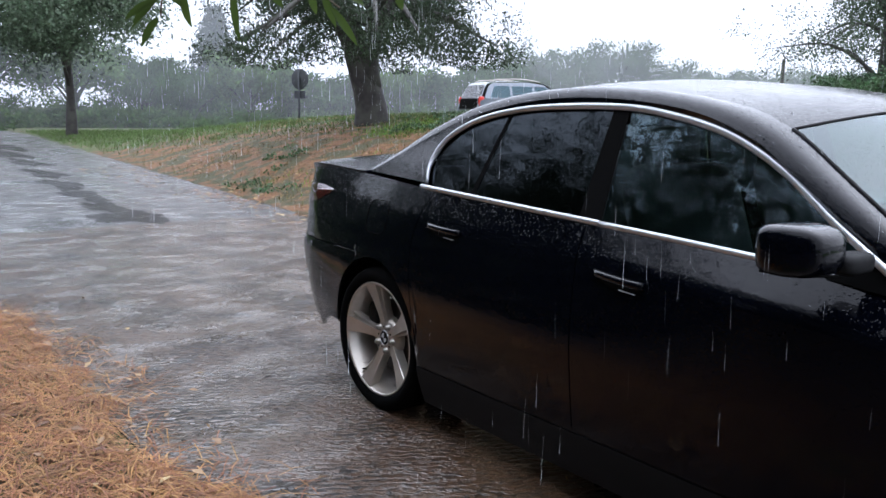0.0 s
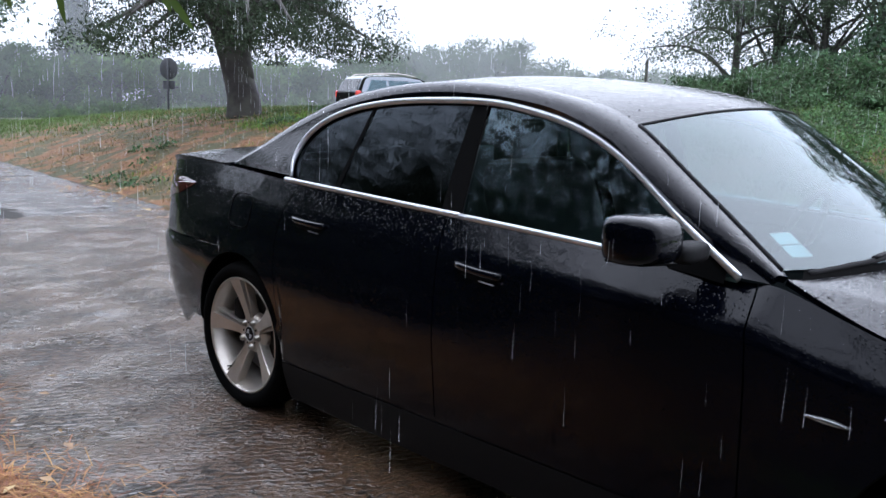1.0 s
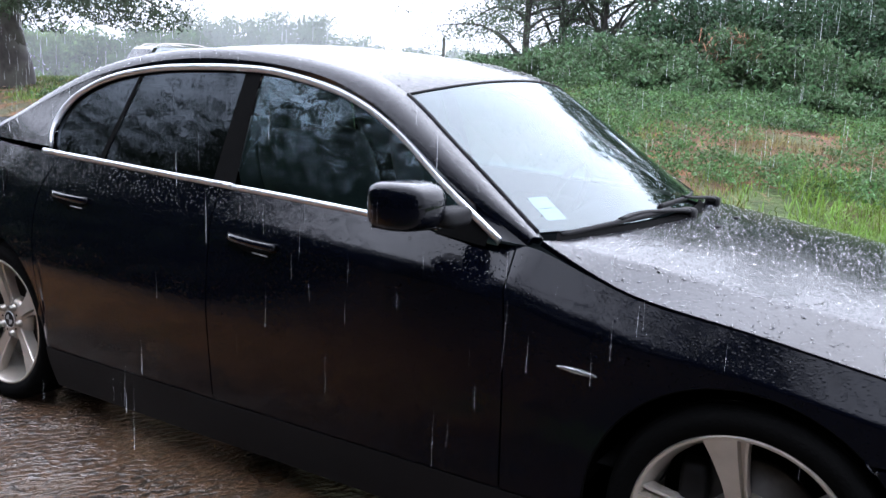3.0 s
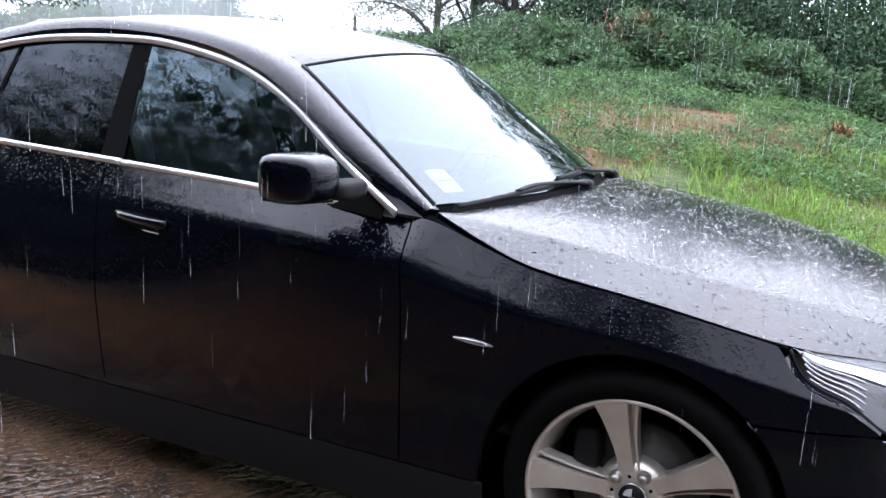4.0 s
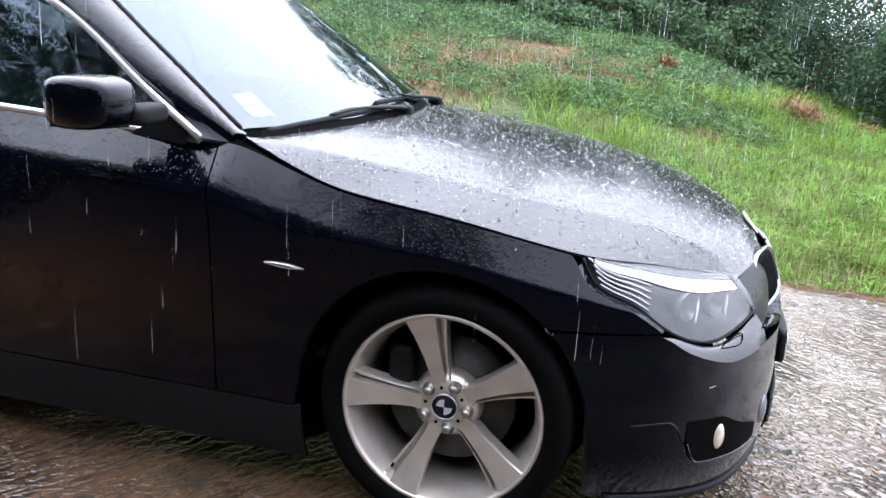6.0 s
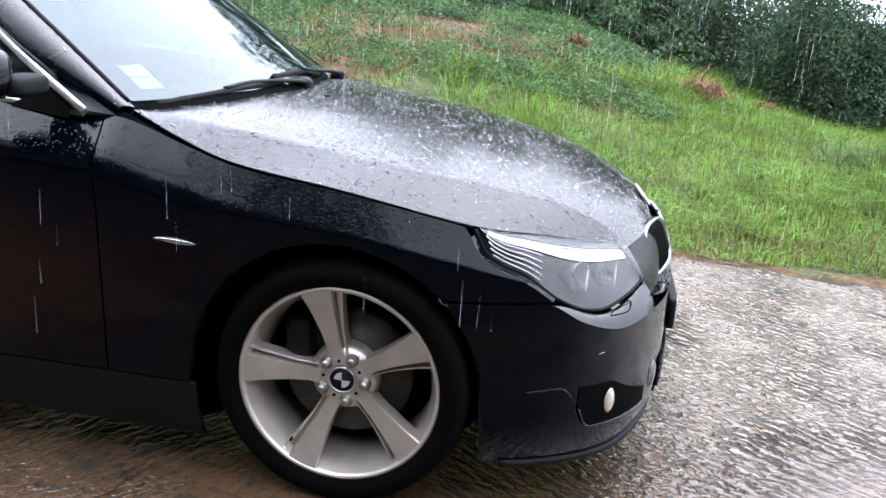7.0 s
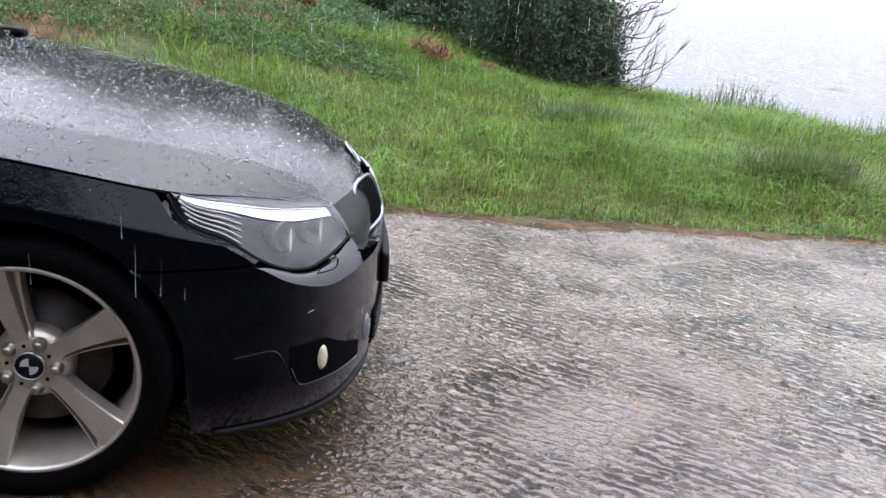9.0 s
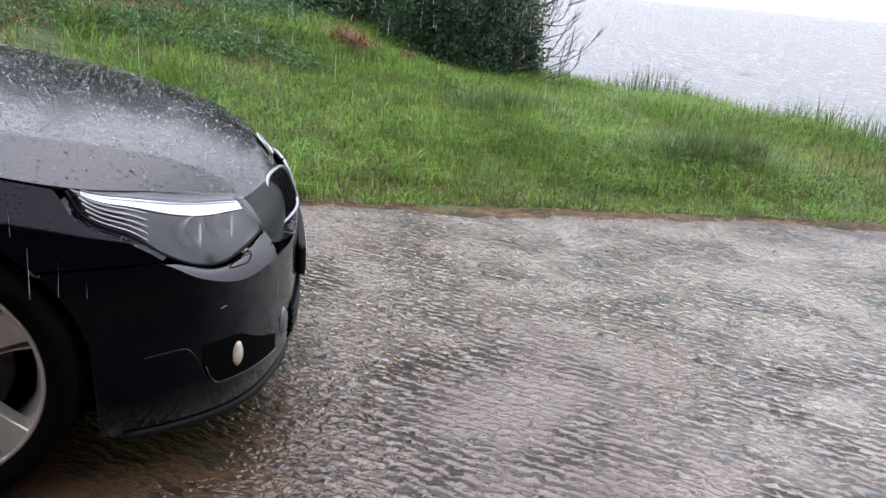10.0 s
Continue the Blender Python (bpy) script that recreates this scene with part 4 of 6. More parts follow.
for s in (1, -1):
    tube("side_repeater", fpt(xs, np.linspace(0.650, 0.645, 10), 0.004) * (1, s, 1), 0.0050 * np.sin(np.linspace(0.35, np.pi - 0.35, 10)), M_LENS, car, "clear side repeater lamp", 10, squash=(0.5, 1))
    tube("repeater_trim", fpt(xs, np.linspace(0.650, 0.645, 10), 0.001) * (1, s, 1), 0.0075 * np.sin(np.linspace(0.3, np.pi - 0.3, 10)), M_KEYLINE, car, "", 8, squash=(0.3, 1))
a = np.linspace(0, 2 * np.pi, 33)[:-1]
flap = fpt(-2.86 + 0.085 * np.sign(np.cos(a)) * np.abs(np.cos(a)) ** 0.5, 0.862 + 0.07 * np.sign(np.sin(a)) * np.abs(np.sin(a)) ** 0.5, 0.0005)
tube("fuel_flap_gap", flap, 0.0022, M_DARK, car, closed=True, sides=5)

# headlamps
M_RIB = mat("frosted_rib", (0.42, 0.43, 0.44), 0.35, 0.2, vary=0.1)
M_FOG = mat("fog_lens", (0.55, 0.47, 0.36), 0.25, 0.2, 0.6, scale=40, vary=0.1)
LB = spline([(0.298, -0.795, 0.731), (0.325, -0.803, 0.685), (0.36, -0.800, 0.660), (0.42, -0.787, 0.634), (0.49, -0.745, 0.574), (0.55, -0.695, 0.538), (0.60, -0.655, 0.533), (0.648, -0.585, 0.552), (0.680, -0.512, 0.573)], 40)
LT = spline([(0.302, -0.793, 0.732), (0.375, -0.752, 0.716), (0.46, -0.678, 0.698), (0.55, -0.58, 0.674), (0.628, -0.502, 0.647)], 40)
lamp = patch(LB, LT, 14, 0.012, (0.5, -0.8, 0.1))
inner = patch(LB, LT, 14, -0.075, (0.5, -0.8, 0.1))
for s in (1, -1):
    m3 = np.array((1, s, 1))
    hl = sheet("headlamp", inner * m3, M_HOUSING, car, "clear headlamp with chrome brow and ribbed indicator", edge=0)
    sheet("lens", lamp * m3, M_LENS, hl, edge=0)
    brow_lo = lamp[2:38, 9] + np.array((0.004, -0.007, 0.0))
    brow_hi = LT[2:38] + np.array((-0.004, 0.008, -0.004))
    brow = patch(brow_lo, brow_hi, 5, 0.004, (0.2, -0.4, 0.8))
    sheet("chrome_brow", brow * m3 + np.array((0, 0, 0.012 * (s - 1))), mat("brow_chrome", (0.52, 0.53, 0.55), 0.25, 0.6, 0.5, vary=0.03) if s > 0 else bpy.data.materials["brow_chrome"], hl, "bright chrome brow", edge=0.004)
    for j in range(5):
        v = 0.8 + 1.75 * j
        line = np.array([lamp[i, int(v)] * (1 - v % 1) + lamp[i, int(v) + 1] * (v % 1) for i in range(2 + (3 * (4 - j)) // 4, 15)]) + np.array((0.001, -0.002, 0))
        tube("rib", line * m3, 0.0023, M_RIB, hl, sides=6)
    for at, r in (((0.530, -0.655, 0.600), 0.034), ((0.592, -0.572, 0.596), 0.033)):
        bowl = [(0.0, -0.055), (r * 0.5, -0.05), (r * 0.85, -0.025), (r, 0.0), (r * 1.12, 0.004), (r * 1.14, -0.012)]
        v, f = lathe(bowl, (0, 0, 0), 28, -1)
        rot = np.array(Euler((0, 0, radians(58 if s > 0 else 122))).to_matrix())
        mesh_ob("projector", (v @ rot.T) + np.array(at) * m3, f, M_HOUSING, hl, "silver lamp bowl")
        # white sliver added as the upright glint in the lens
        block("bulb", np.array(at) * m3 + (0.02, -0.035 * s, 0.004), (0.003, 0.003, 0.028), M_PLATE, hl, "pale upright sliver standing in for a glint in the lamp", 0.8, nu=8, nv=8)
    tube("lamp_seal", LB * m3 + np.array((0, -0.002 * s, -0.003)), 0.004, M_TRIM, hl, sides=6)
    tube("brow_line", (brow[:, 2] + np.array((0.002, -0.004, 0.0035))) * m3 + np.array((0, 0, 0.012 * (s - 1))), 0.0022, M_KEYLINE, hl, sides=6)

# the wing's edge turns in to meet the lamp
fx = np.linspace(0.302, 0.488, 24)
flange = patch(fpt(fx, lamp_low(fx) - 0.004), np.stack([np.interp(fx, LB[:, 0], LB[:, k]) for k in range(3)], 1) + (0, 0.002, -0.003), 4)
both("lamp_flange", flange, M_PAINT, car, edge=0)

# bumper shelf below the lamps, nose panel and kidney grilles
xs = np.linspace(0.492, 0.722, 24)
low_edge = fpt(xs, bump_top(xs), 0.0)
up_edge = np.stack([np.interp(np.linspace(0, 1, 24), np.linspace(0, 1, 18), LB[23:, k]) for k in range(3)], 1) + np.array((0.004, -0.004, -0.012))
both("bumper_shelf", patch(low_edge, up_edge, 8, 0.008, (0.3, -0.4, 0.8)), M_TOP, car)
sq = np.array([low_edge[11] * 0.55 + up_edge[11] * 0.45, low_edge[16] * 0.55 + up_edge[16] * 0.45, low_edge[16] * 0.2 + up_edge[16] * 0.8, low_edge[11] * 0.2 + up_edge[11] * 0.8]) + np.array((0.002, -0.003, 0.007))
mirrored_tube("washer_cap_gap", spline(np.vstack([sq, sq[:1]]), 20)[:-1], 0.0016, M_DARK, sides=5, closed=True)
yy = np.linspace(-0.515, 0.515, 41)
hood_f = np.stack([np.interp(np.abs(yy), [0, 0.25, 0.5], [0.702, 0.676, 0.630]), yy, np.interp(np.abs(yy), [0, 0.25, 0.515], [0.618, 0.624, 0.633])], 1)
k_nose = np.interp(np.abs(yy) * 1.04, PLAN[:200, 1], np.arange(200))
nose_lo = flank(k_nose, np.interp(np.abs(yy), [0, 0.3, 0.515], [0.492, 0.496, 0.535]))
nose_lo[:, 1] = yy * 1.03
# body paint dulled here, so that the nose mirrors no bright grass
M_NOSE = mat("dulled_nose_paint", (0.0010, 0.0012, 0.0026), 0.28, spec=0.14, scale=20, vary=0.2, bump=0.5, bump_scale=90)
ledge = nose_lo.copy()
nose_lo[:, 0] -= np.interp(np.abs(yy), [0, 0.3, 0.515], [0.034, 0.032, 0.030])
sheet("bumper_ledge", patch(ledge + (0.001, 0, 0.002), nose_lo + (-0.004, 0, 0.004), 3), M_PAINT, car, edge=0)
sheet("nose_panel", patch(nose_lo, hood_f, 8, 0.012, (1, 0, 0.2)), M_NOSE, car, edge=0.01)
M_KIDNEY = mat("dark_chrome", (0.24, 0.245, 0.26), 0.2, 1.0, scale=20, vary=0.08)
for s in (-1, 1):
    a = np.linspace(0, 2 * np.pi, 40, endpoint=False)
    ex = lambda t: np.sign(t) * np.abs(t) ** 0.6
    ky, kz = s * (0.16 + 0.125 * ex(np.cos(a)) * (1 - 0.12 * np.sin(a))), 0.563 + 0.068 * ex(np.sin(a))
    kx = 0.715 - 0.36 * (kz - 0.567) - 0.25 * (np.abs(ky) - 0.16) + 0.004
    grille = tube("kidney_grille", np.stack([kx, ky, kz], 1), 0.0075, M_KIDNEY, car, "chrome kidney grille surround", 8, True)
    v = np.vstack([np.stack([kx - 0.006, ky, kz], 1), [[kx.mean() - 0.012, s * 0.16, 0.563]]])
    mesh_ob("grille_backing", v, [(i, (i + 1) % 40, 40) for i in range(40)], M_DARK, grille)
    for y in np.linspace(0.055, 0.265, 9):
        zz = np.linspace(0.505, 0.622, 6)
        tube("slat", np.stack([0.717 - 0.36 * (zz - 0.567) - 0.25 * (y - 0.16), np.full(6, s * y), zz], 1), 0.0045, M_TRIM, grille, sides=6)
# badge: a plain dark ring with pale quarters on the bonnet
def badge(name, m, r, parent, quarters=M_RIB):
    v, f = lathe([(0, 0.004), (r * 0.98, 0.003), (r, 0.0)], (0, 0, 0), 28)
    mx = np.array(m)
    ob = mesh_ob(name, v @ mx[:3, :3].T + mx[:3, 3], f, M_TRIM, parent, "round dark badge with pale quarters")
    for a0 in (0, math.pi):
        a = np.linspace(a0, a0 + math.pi / 2, 8)
        q = np.array([(0, 0.0055, 0)] + [(r * 0.62 * math.cos(t), 0.005, r * 0.62 * math.sin(t)) for t in a])
        mesh_ob("badge_quarter", q @ mx[:3, :3].T + mx[:3, 3], [(0, i + 1, i + 2) for i in range(7)], quarters, ob)
    tube("badge_rim", np.stack([r * np.cos(np.linspace(0, 2 * np.pi, 28)[:-1]), np.full(27, 0.003), r * np.sin(np.linspace(0, 2 * np.pi, 28)[:-1])], 1) @ mx[:3, :3].T + mx[:3, 3], r * 0.06, M_CHROME, ob, closed=True, sides=6)
    return ob


badge("badge", pose(0.668, 0, 0.674, 40, 0, -90), 0.037, car)
# number plate, lower grille, fog lamps, lower splitter
plate = block("number_plate", (0.7946, 0, 0.382), (0.0008, 0.222, 0.040), M_PLATE, car, "white plate with dark bars", 0.15)
block("plate_holder", (0.782, 0, 0.382), (0.0125, 0.232, 0.050), M_TRIM, plate, e=0.2)
for k in range(7):
    block("bar", (0.7953, -0.165 + 0.055 * k, 0.382), (0.0006, 0.016, 0.026), M_TRIM, plate, e=0.2, nu=6, nv=8)
kk = np.linspace(0, np.interp(0.42, PLAN[:200, 1], np.arange(200)), 20)
g = np.stack([flank(kk, np.full(20, z)) + (0.004, 0, 0) for z in np.linspace(0.225, 0.325, 6)], 1)
g = np.concatenate([g[::-1] * (1, -1, 1), g[1:]])
lower = sheet("lower_grille", g, M_DARK, car, "black lower grille", edge=0.004)
for z in (0.245, 0.265, 0.285, 0.305):
    row = flank(kk, np.full(20, z)) + (0.007, 0, 0)
    tube("grille_bar", np.concatenate([row[::-1] * (1, -1, 1), row[1:]]), 0.004, M_TRIM, lower, sides=6)
for s in (1, -1):
    m3 = np.array((1, s, 1))
    xs = np.linspace(0.562, 0.715, 16)
    lo = 0.262 + 0.06 * np.clip((0.59 - xs) / 0.03, 0, 1) ** 2
    hi = 0.365 - 0.07 * np.clip((xs - 0.64) / 0.08, 0, 1)
    rec = sheet("fog_lamp_recess", patch(fpt(xs, lo, 0.003), fpt(xs, hi, 0.003), 6) * m3, M_DARK, car, "black fog lamp recess", edge=0.003)
    tube("recess_lip", fpt(xs, lo - 0.002, 0.006) * m3, 0.0035, M_PAINT, rec, sides=6)
    v, f = lathe([(0, 0.006), (0.028, 0.004), (0.040, -0.001), (0.042, -0.006)], (0, 0, 0), 24, -1)
    rot = np.array(Euler((0, 0, radians(52 if s > 0 else 128))).to_matrix())
    fog_at = fpt(np.array(0.634), np.array(0.315), 0.004) * m3
    # lens squeezed and shifted to fit the camera's view
    mesh_ob("fog_lamp", (v * (0.42, 1, 0.80) @ rot.T) + fog_at, f, M_FOG, rec, "fog lamp squeezed to a narrow oval")
    bx = np.linspace(0.44, 0.565, 14)
    tube("bumper_crease", fpt(bx, 0.362 + 0.006 * np.sin((bx - 0.44) * 18) - 0.10 * np.clip((bx - 0.52) / 0.05, 0, 1) ** 2, 0.001) * m3, 0.0025, M_PAINT, car, sides=6)
    tube("towing_eye_slit", fpt(np.linspace(0.598, 0.612, 6), np.linspace(0.443, 0.446, 6), 0.001) * m3, 0.0016, M_KEYLINE, car, sides=5)
    # pale oval added for the bright gleam at the intake's end
    v, f = lathe([(0, 0.004), (0.022, 0.002), (0.030, -0.004), (0.032, -0.012)], (0, 0, 0), 24, -1)
    rot = np.array(Euler((0, 0, radians(72 if s > 0 else 108))).to_matrix())
    at = flank(np.interp([0.49], PLAN[:200, 1], np.arange(200)), np.array([0.305]))[0] * m3
    mesh_ob("front_lamp", (v * (0.9, 1, 1.35) @ rot.T) + at + (0.004, 0, 0), f, M_KEYLINE, car, "pale oval in the front intake, standing in for a gleam")
xs = np.linspace(0, plan_at(0.40), 50)
spl = flank(xs, np.full(50, 0.172)) + (0.0, 0, -0.006)
tube("splitter", np.concatenate([spl[::-1] * (1, -1, 1), spl[1:]]), 0.010, M_TRIM, car, sides=8)

# tail lamps
xs = np.linspace(-3.33, -3.86, 24)
mid = np.linspace(0.945, 0.885, 24)
hw = np.interp(np.linspace(0, 1, 24), [0, 0.25, 1], [0.004, 0.035, 0.07])
tl = patch(fpt(xs, mid - hw, 0.004), fpt(xs, np.minimum(mid + hw, z_top(xs) - 0.03), 0.004), 8, 0.004)
for s in (1, -1):
    lampr = sheet("tail_lamp", tl * (1, s, 1), M_REDLENS, car, "smoked dark red tail lamp", edge=0.006)
    tube("lamp_line", (fpt(xs[:10], mid[:10] + 0.3 * hw[:10], 0.006)) * (1, s, 1), 0.0018, M_REFLECTOR, lampr, sides=6)

# cowl, wipers, washer jets, stickers
hood_r = bon[0] + (0.03, 0, -0.022)
glass_b = np.stack([np.interp(np.linspace(0, 1, 49), np.linspace(0, 1, 41), canopy[1, ::-1, k] if canopy[1, 0, 1] * bon[0, 0, 1] < 0 else canopy[1, :, k]) for k in range(3)], 1)
sheet("cowl_panel", patch(hood_r[2:-2], glass_b[2:-2] + (0, 0, -0.004), 5), M_DARK, car, edge=0.0)


def wiper(y0, y1, hinge, lift=0.0):
    ys = np.linspace(y0, y1, 24)
    x = -0.448 - 0.115 * (np.abs(ys) / 0.755) ** 2 - lift
    z = 0.934 - 0.018 * (np.abs(ys) / 0.755) ** 2 + lift * 0.5
    blade = np.stack([x, ys, z], 1)
    w = tube("wiper", blade, 0.0075, M_TRIM, car, "black windscreen wiper at rest", 6, squash=(0.7, 1.3))
    tube("wiper_rubber", blade + (-0.008, 0, -0.010), 0.004, M_RUBBER, w, sides=5)
    ma = blade[10]
    arm = spline([(hinge[0], hinge[1], 0.918), (hinge[0] - 0.004, hinge[1] + (ma[1] - hinge[1]) * 0.2, 0.930), (ma[0] + 0.010, ma[1] + (hinge[1] - ma[1]) * 0.3, 0.942), (ma[0], ma[1], ma[2] + 0.010)], 18)
    tube("wiper_arm", arm, np.interp(np.linspace(0, 1, 19), [0, 0.2, 1], [0.016, 0.012, 0.007]), M_TRIM, w, sides=8, squash=(1.2, 0.6))
    block("wiper_hub", (hinge[0], hinge[1], 0.912), (0.028, 0.028, 0.02), M_TRIM, w, e=0.6)


wiper(-0.68, -0.10, (-0.425, 0.02))
wiper(-0.14, 0.47, (-0.445, 0.55), 0.02)
for y in (-0.13, 0.13):
    block("washer_jet", (-0.295, y, 0.9015), (0.010, 0.017, 0.005), M_TRIM, car, e=0.6)
for i0, j0, col in ((5, 2, M_PAPER), (3, 2, M_PAPER)):
    c = canopy
    pts = [c[i0, j0], c[i0 + 2, j0], c[i0 + 2, j0 + 2], c[i0, j0 + 2]]
    st = np.array(pts)
    st = st[:1] + (st - st[:1]) * 0.92 + np.array((-0.004, 0, -0.005))
    mesh_ob("sticker", st if c[0, 0, 1] < 0 else st * (1, -1, 1), [(0, 1, 2, 3)], col, car, "pale paper sticker behind the windscreen")
SPOKE_FLIP = False
M_BOLT = mat("bolt_steel", (0.30, 0.28, 0.25), 0.3, 0.9, scale=60, vary=0.2)
# wheels: face towards -y, origin at the middle of the face
def wheel(at, flip, spoke0):
    rim_pr = [(0.2575, 0.006), (0.2585, 0.0), (0.2530, -0.004), (0.2470, 0.0), (0.2440, 0.010), (0.2350, 0.030), (0.2260, 0.060), (0.2220, 0.110), (0.2230, 0.185), (0.25, 0.195)]
    v, f = lathe(rim_pr, (0, 0, 0), 72)
    w = mesh_ob("wheel", v, f, M_ALLOY, car, "silver five-spoke alloy wheel")
    w.matrix_basis = pose(*at, 0, 0, 180 if flip else 0)
    ty = [(0.256, 0.004), (0.262, -0.005), (0.275, -0.012), (0.292, -0.015), (0.306, -0.010), (0.316, 0.002), (0.3225, 0.018), (0.325, 0.05), (0.326, 0.10), (0.325, 0.155), (0.3225, 0.19), (0.306, 0.225), (0.262, 0.215), (0.250, 0.19)]
    v, f = lathe(ty, (0, 0, 0), 72)
    tyre = mesh_ob("tyre", v, f, M_RUBBER, w, "black low-profile tyre")
    for y in (0.045, 0.082, 0.12, 0.155):
        a = np.linspace(0, 2 * np.pi, 48, endpoint=False)
        tube("tread_groove", np.stack([0.3255 * np.cos(a), np.full(48, y), 0.3255 * np.sin(a)], 1), 0.003, M_DARK, tyre, closed=True, sides=4)
    for i in range(5):
        t = radians(spoke0 + 72 * i)
        er, et = np.array((math.cos(t), 0, math.sin(t))), np.array((-math.sin(t), 0, math.cos(t)))
        secs = []
        for r in np.linspace(0.045, 0.2495, 16):
            hw = np.interp(r, [0.045, 0.08, 0.13, 0.20, 0.2495], [0.030, 0.025, 0.029, 0.042, 0.056])
            fy = np.interp(r, [0.045, 0.08, 0.16, 0.2495], [0.046, 0.042, 0.024, -0.001])
            led = np.interp(r, [0.045, 0.10, 0.235, 0.2495], [0.004, 0.022, 0.030, 0.003])
            prof = [(-p, d) for p, d in reversed([(-hw, fy + 0.045), (-hw, fy + 0.005), (-hw * 0.94, fy), (hw * 0.48, fy + 0.001), (hw * 0.54, fy + led), (hw * 0.76, fy + led), (hw * 0.82, fy + led * 0.35), (hw * 0.96, fy + led * 0.45), (hw, fy + led * 0.8 + 0.004), (hw, fy + 0.045)])]
            secs.append([er * r + et * a + np.array((0, b, 0)) for a, b in prof])
        sheet("spoke", np.array(secs), M_ALLOY, w, edge=0, flip=SPOKE_FLIP, smooth=False)
        tb = radians(spoke0 + 36 + 72 * i)
        bx, bz = 0.058 * math.cos(tb), 0.058 * math.sin(tb)
        v, f = lathe([(0, -0.008), (0.009, -0.007), (0.0120, -0.001), (0.0125, 0.005), (0.0165, 0.008), (0.0175, 0.016)], (bx, 0.033, bz), 12)
        mesh_ob("wheel_bolt", v, f, M_BOLT, w)
        v, f = lathe([(0, 0.0), (0.0042, 0.0), (0.0046, 0.002)], (0.050 * math.cos(t), 0.0405, 0.050 * math.sin(t)), 10)
        mesh_ob("wheel_hole", v, f, M_DARK, w)
    v, f = lathe([(0.0, 0.044), (0.036, 0.044), (0.040, 0.0425), (0.050, 0.0425), (0.066, 0.046), (0.080, 0.056), (0.090, 0.070), (0.092, 0.09)], (0, 0, 0), 48)
    mesh_ob("hub", v, f, M_ALLOY, w)
    badge("hub_badge", pose(0, 0.042, 0, 180, 0, 0), 0.0335, w)
    v, f = lathe([(0.06, 0.085), (0.075, 0.075), (0.085, 0.098), (0.168, 0.098), (0.170, 0.105), (0.170, 0.12)], (0, 0, 0), 48)
    mesh_ob("brake_disc", v, f, M_BRAKE, w, "rusty brake disc")
    block("brake_caliper", (0.125 * -1, 0.090, 0.085), (0.035, 0.035, 0.055), M_TRIM, w, "dark brake caliper", 0.5)
    tube("valve", [(0.212 * math.cos(4.1), 0.02, 0.212 * math.sin(4.1)), (0.205 * math.cos(4.1), 0.0, 0.205 * math.sin(4.1))], 0.004, M_RUBBER, w, sides=6)
    return w


for side in (-1, 1):
    wheel((0.002, side * 0.880, 0.325), side > 0, 30 if side < 0 else 40)
    wheel((-2.868, side * 0.880, 0.325), side > 0, 28 if side < 0 else 12)


def warp_to_view(p):
    """Warp fitted to the camera's view: nose and roof drawn out, both sides alike."""
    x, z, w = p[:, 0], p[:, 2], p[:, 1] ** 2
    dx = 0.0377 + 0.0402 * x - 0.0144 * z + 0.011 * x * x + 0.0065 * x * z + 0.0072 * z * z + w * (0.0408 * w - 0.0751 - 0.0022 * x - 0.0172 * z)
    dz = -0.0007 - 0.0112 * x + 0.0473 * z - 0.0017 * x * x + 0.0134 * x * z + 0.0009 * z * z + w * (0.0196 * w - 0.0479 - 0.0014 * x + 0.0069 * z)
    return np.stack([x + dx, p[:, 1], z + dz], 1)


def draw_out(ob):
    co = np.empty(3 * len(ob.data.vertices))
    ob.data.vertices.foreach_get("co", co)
    ob.data.vertices.foreach_set("co", warp_to_view(co.reshape(-1, 3)).ravel())
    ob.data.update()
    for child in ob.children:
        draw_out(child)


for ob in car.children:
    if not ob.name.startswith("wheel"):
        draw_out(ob)


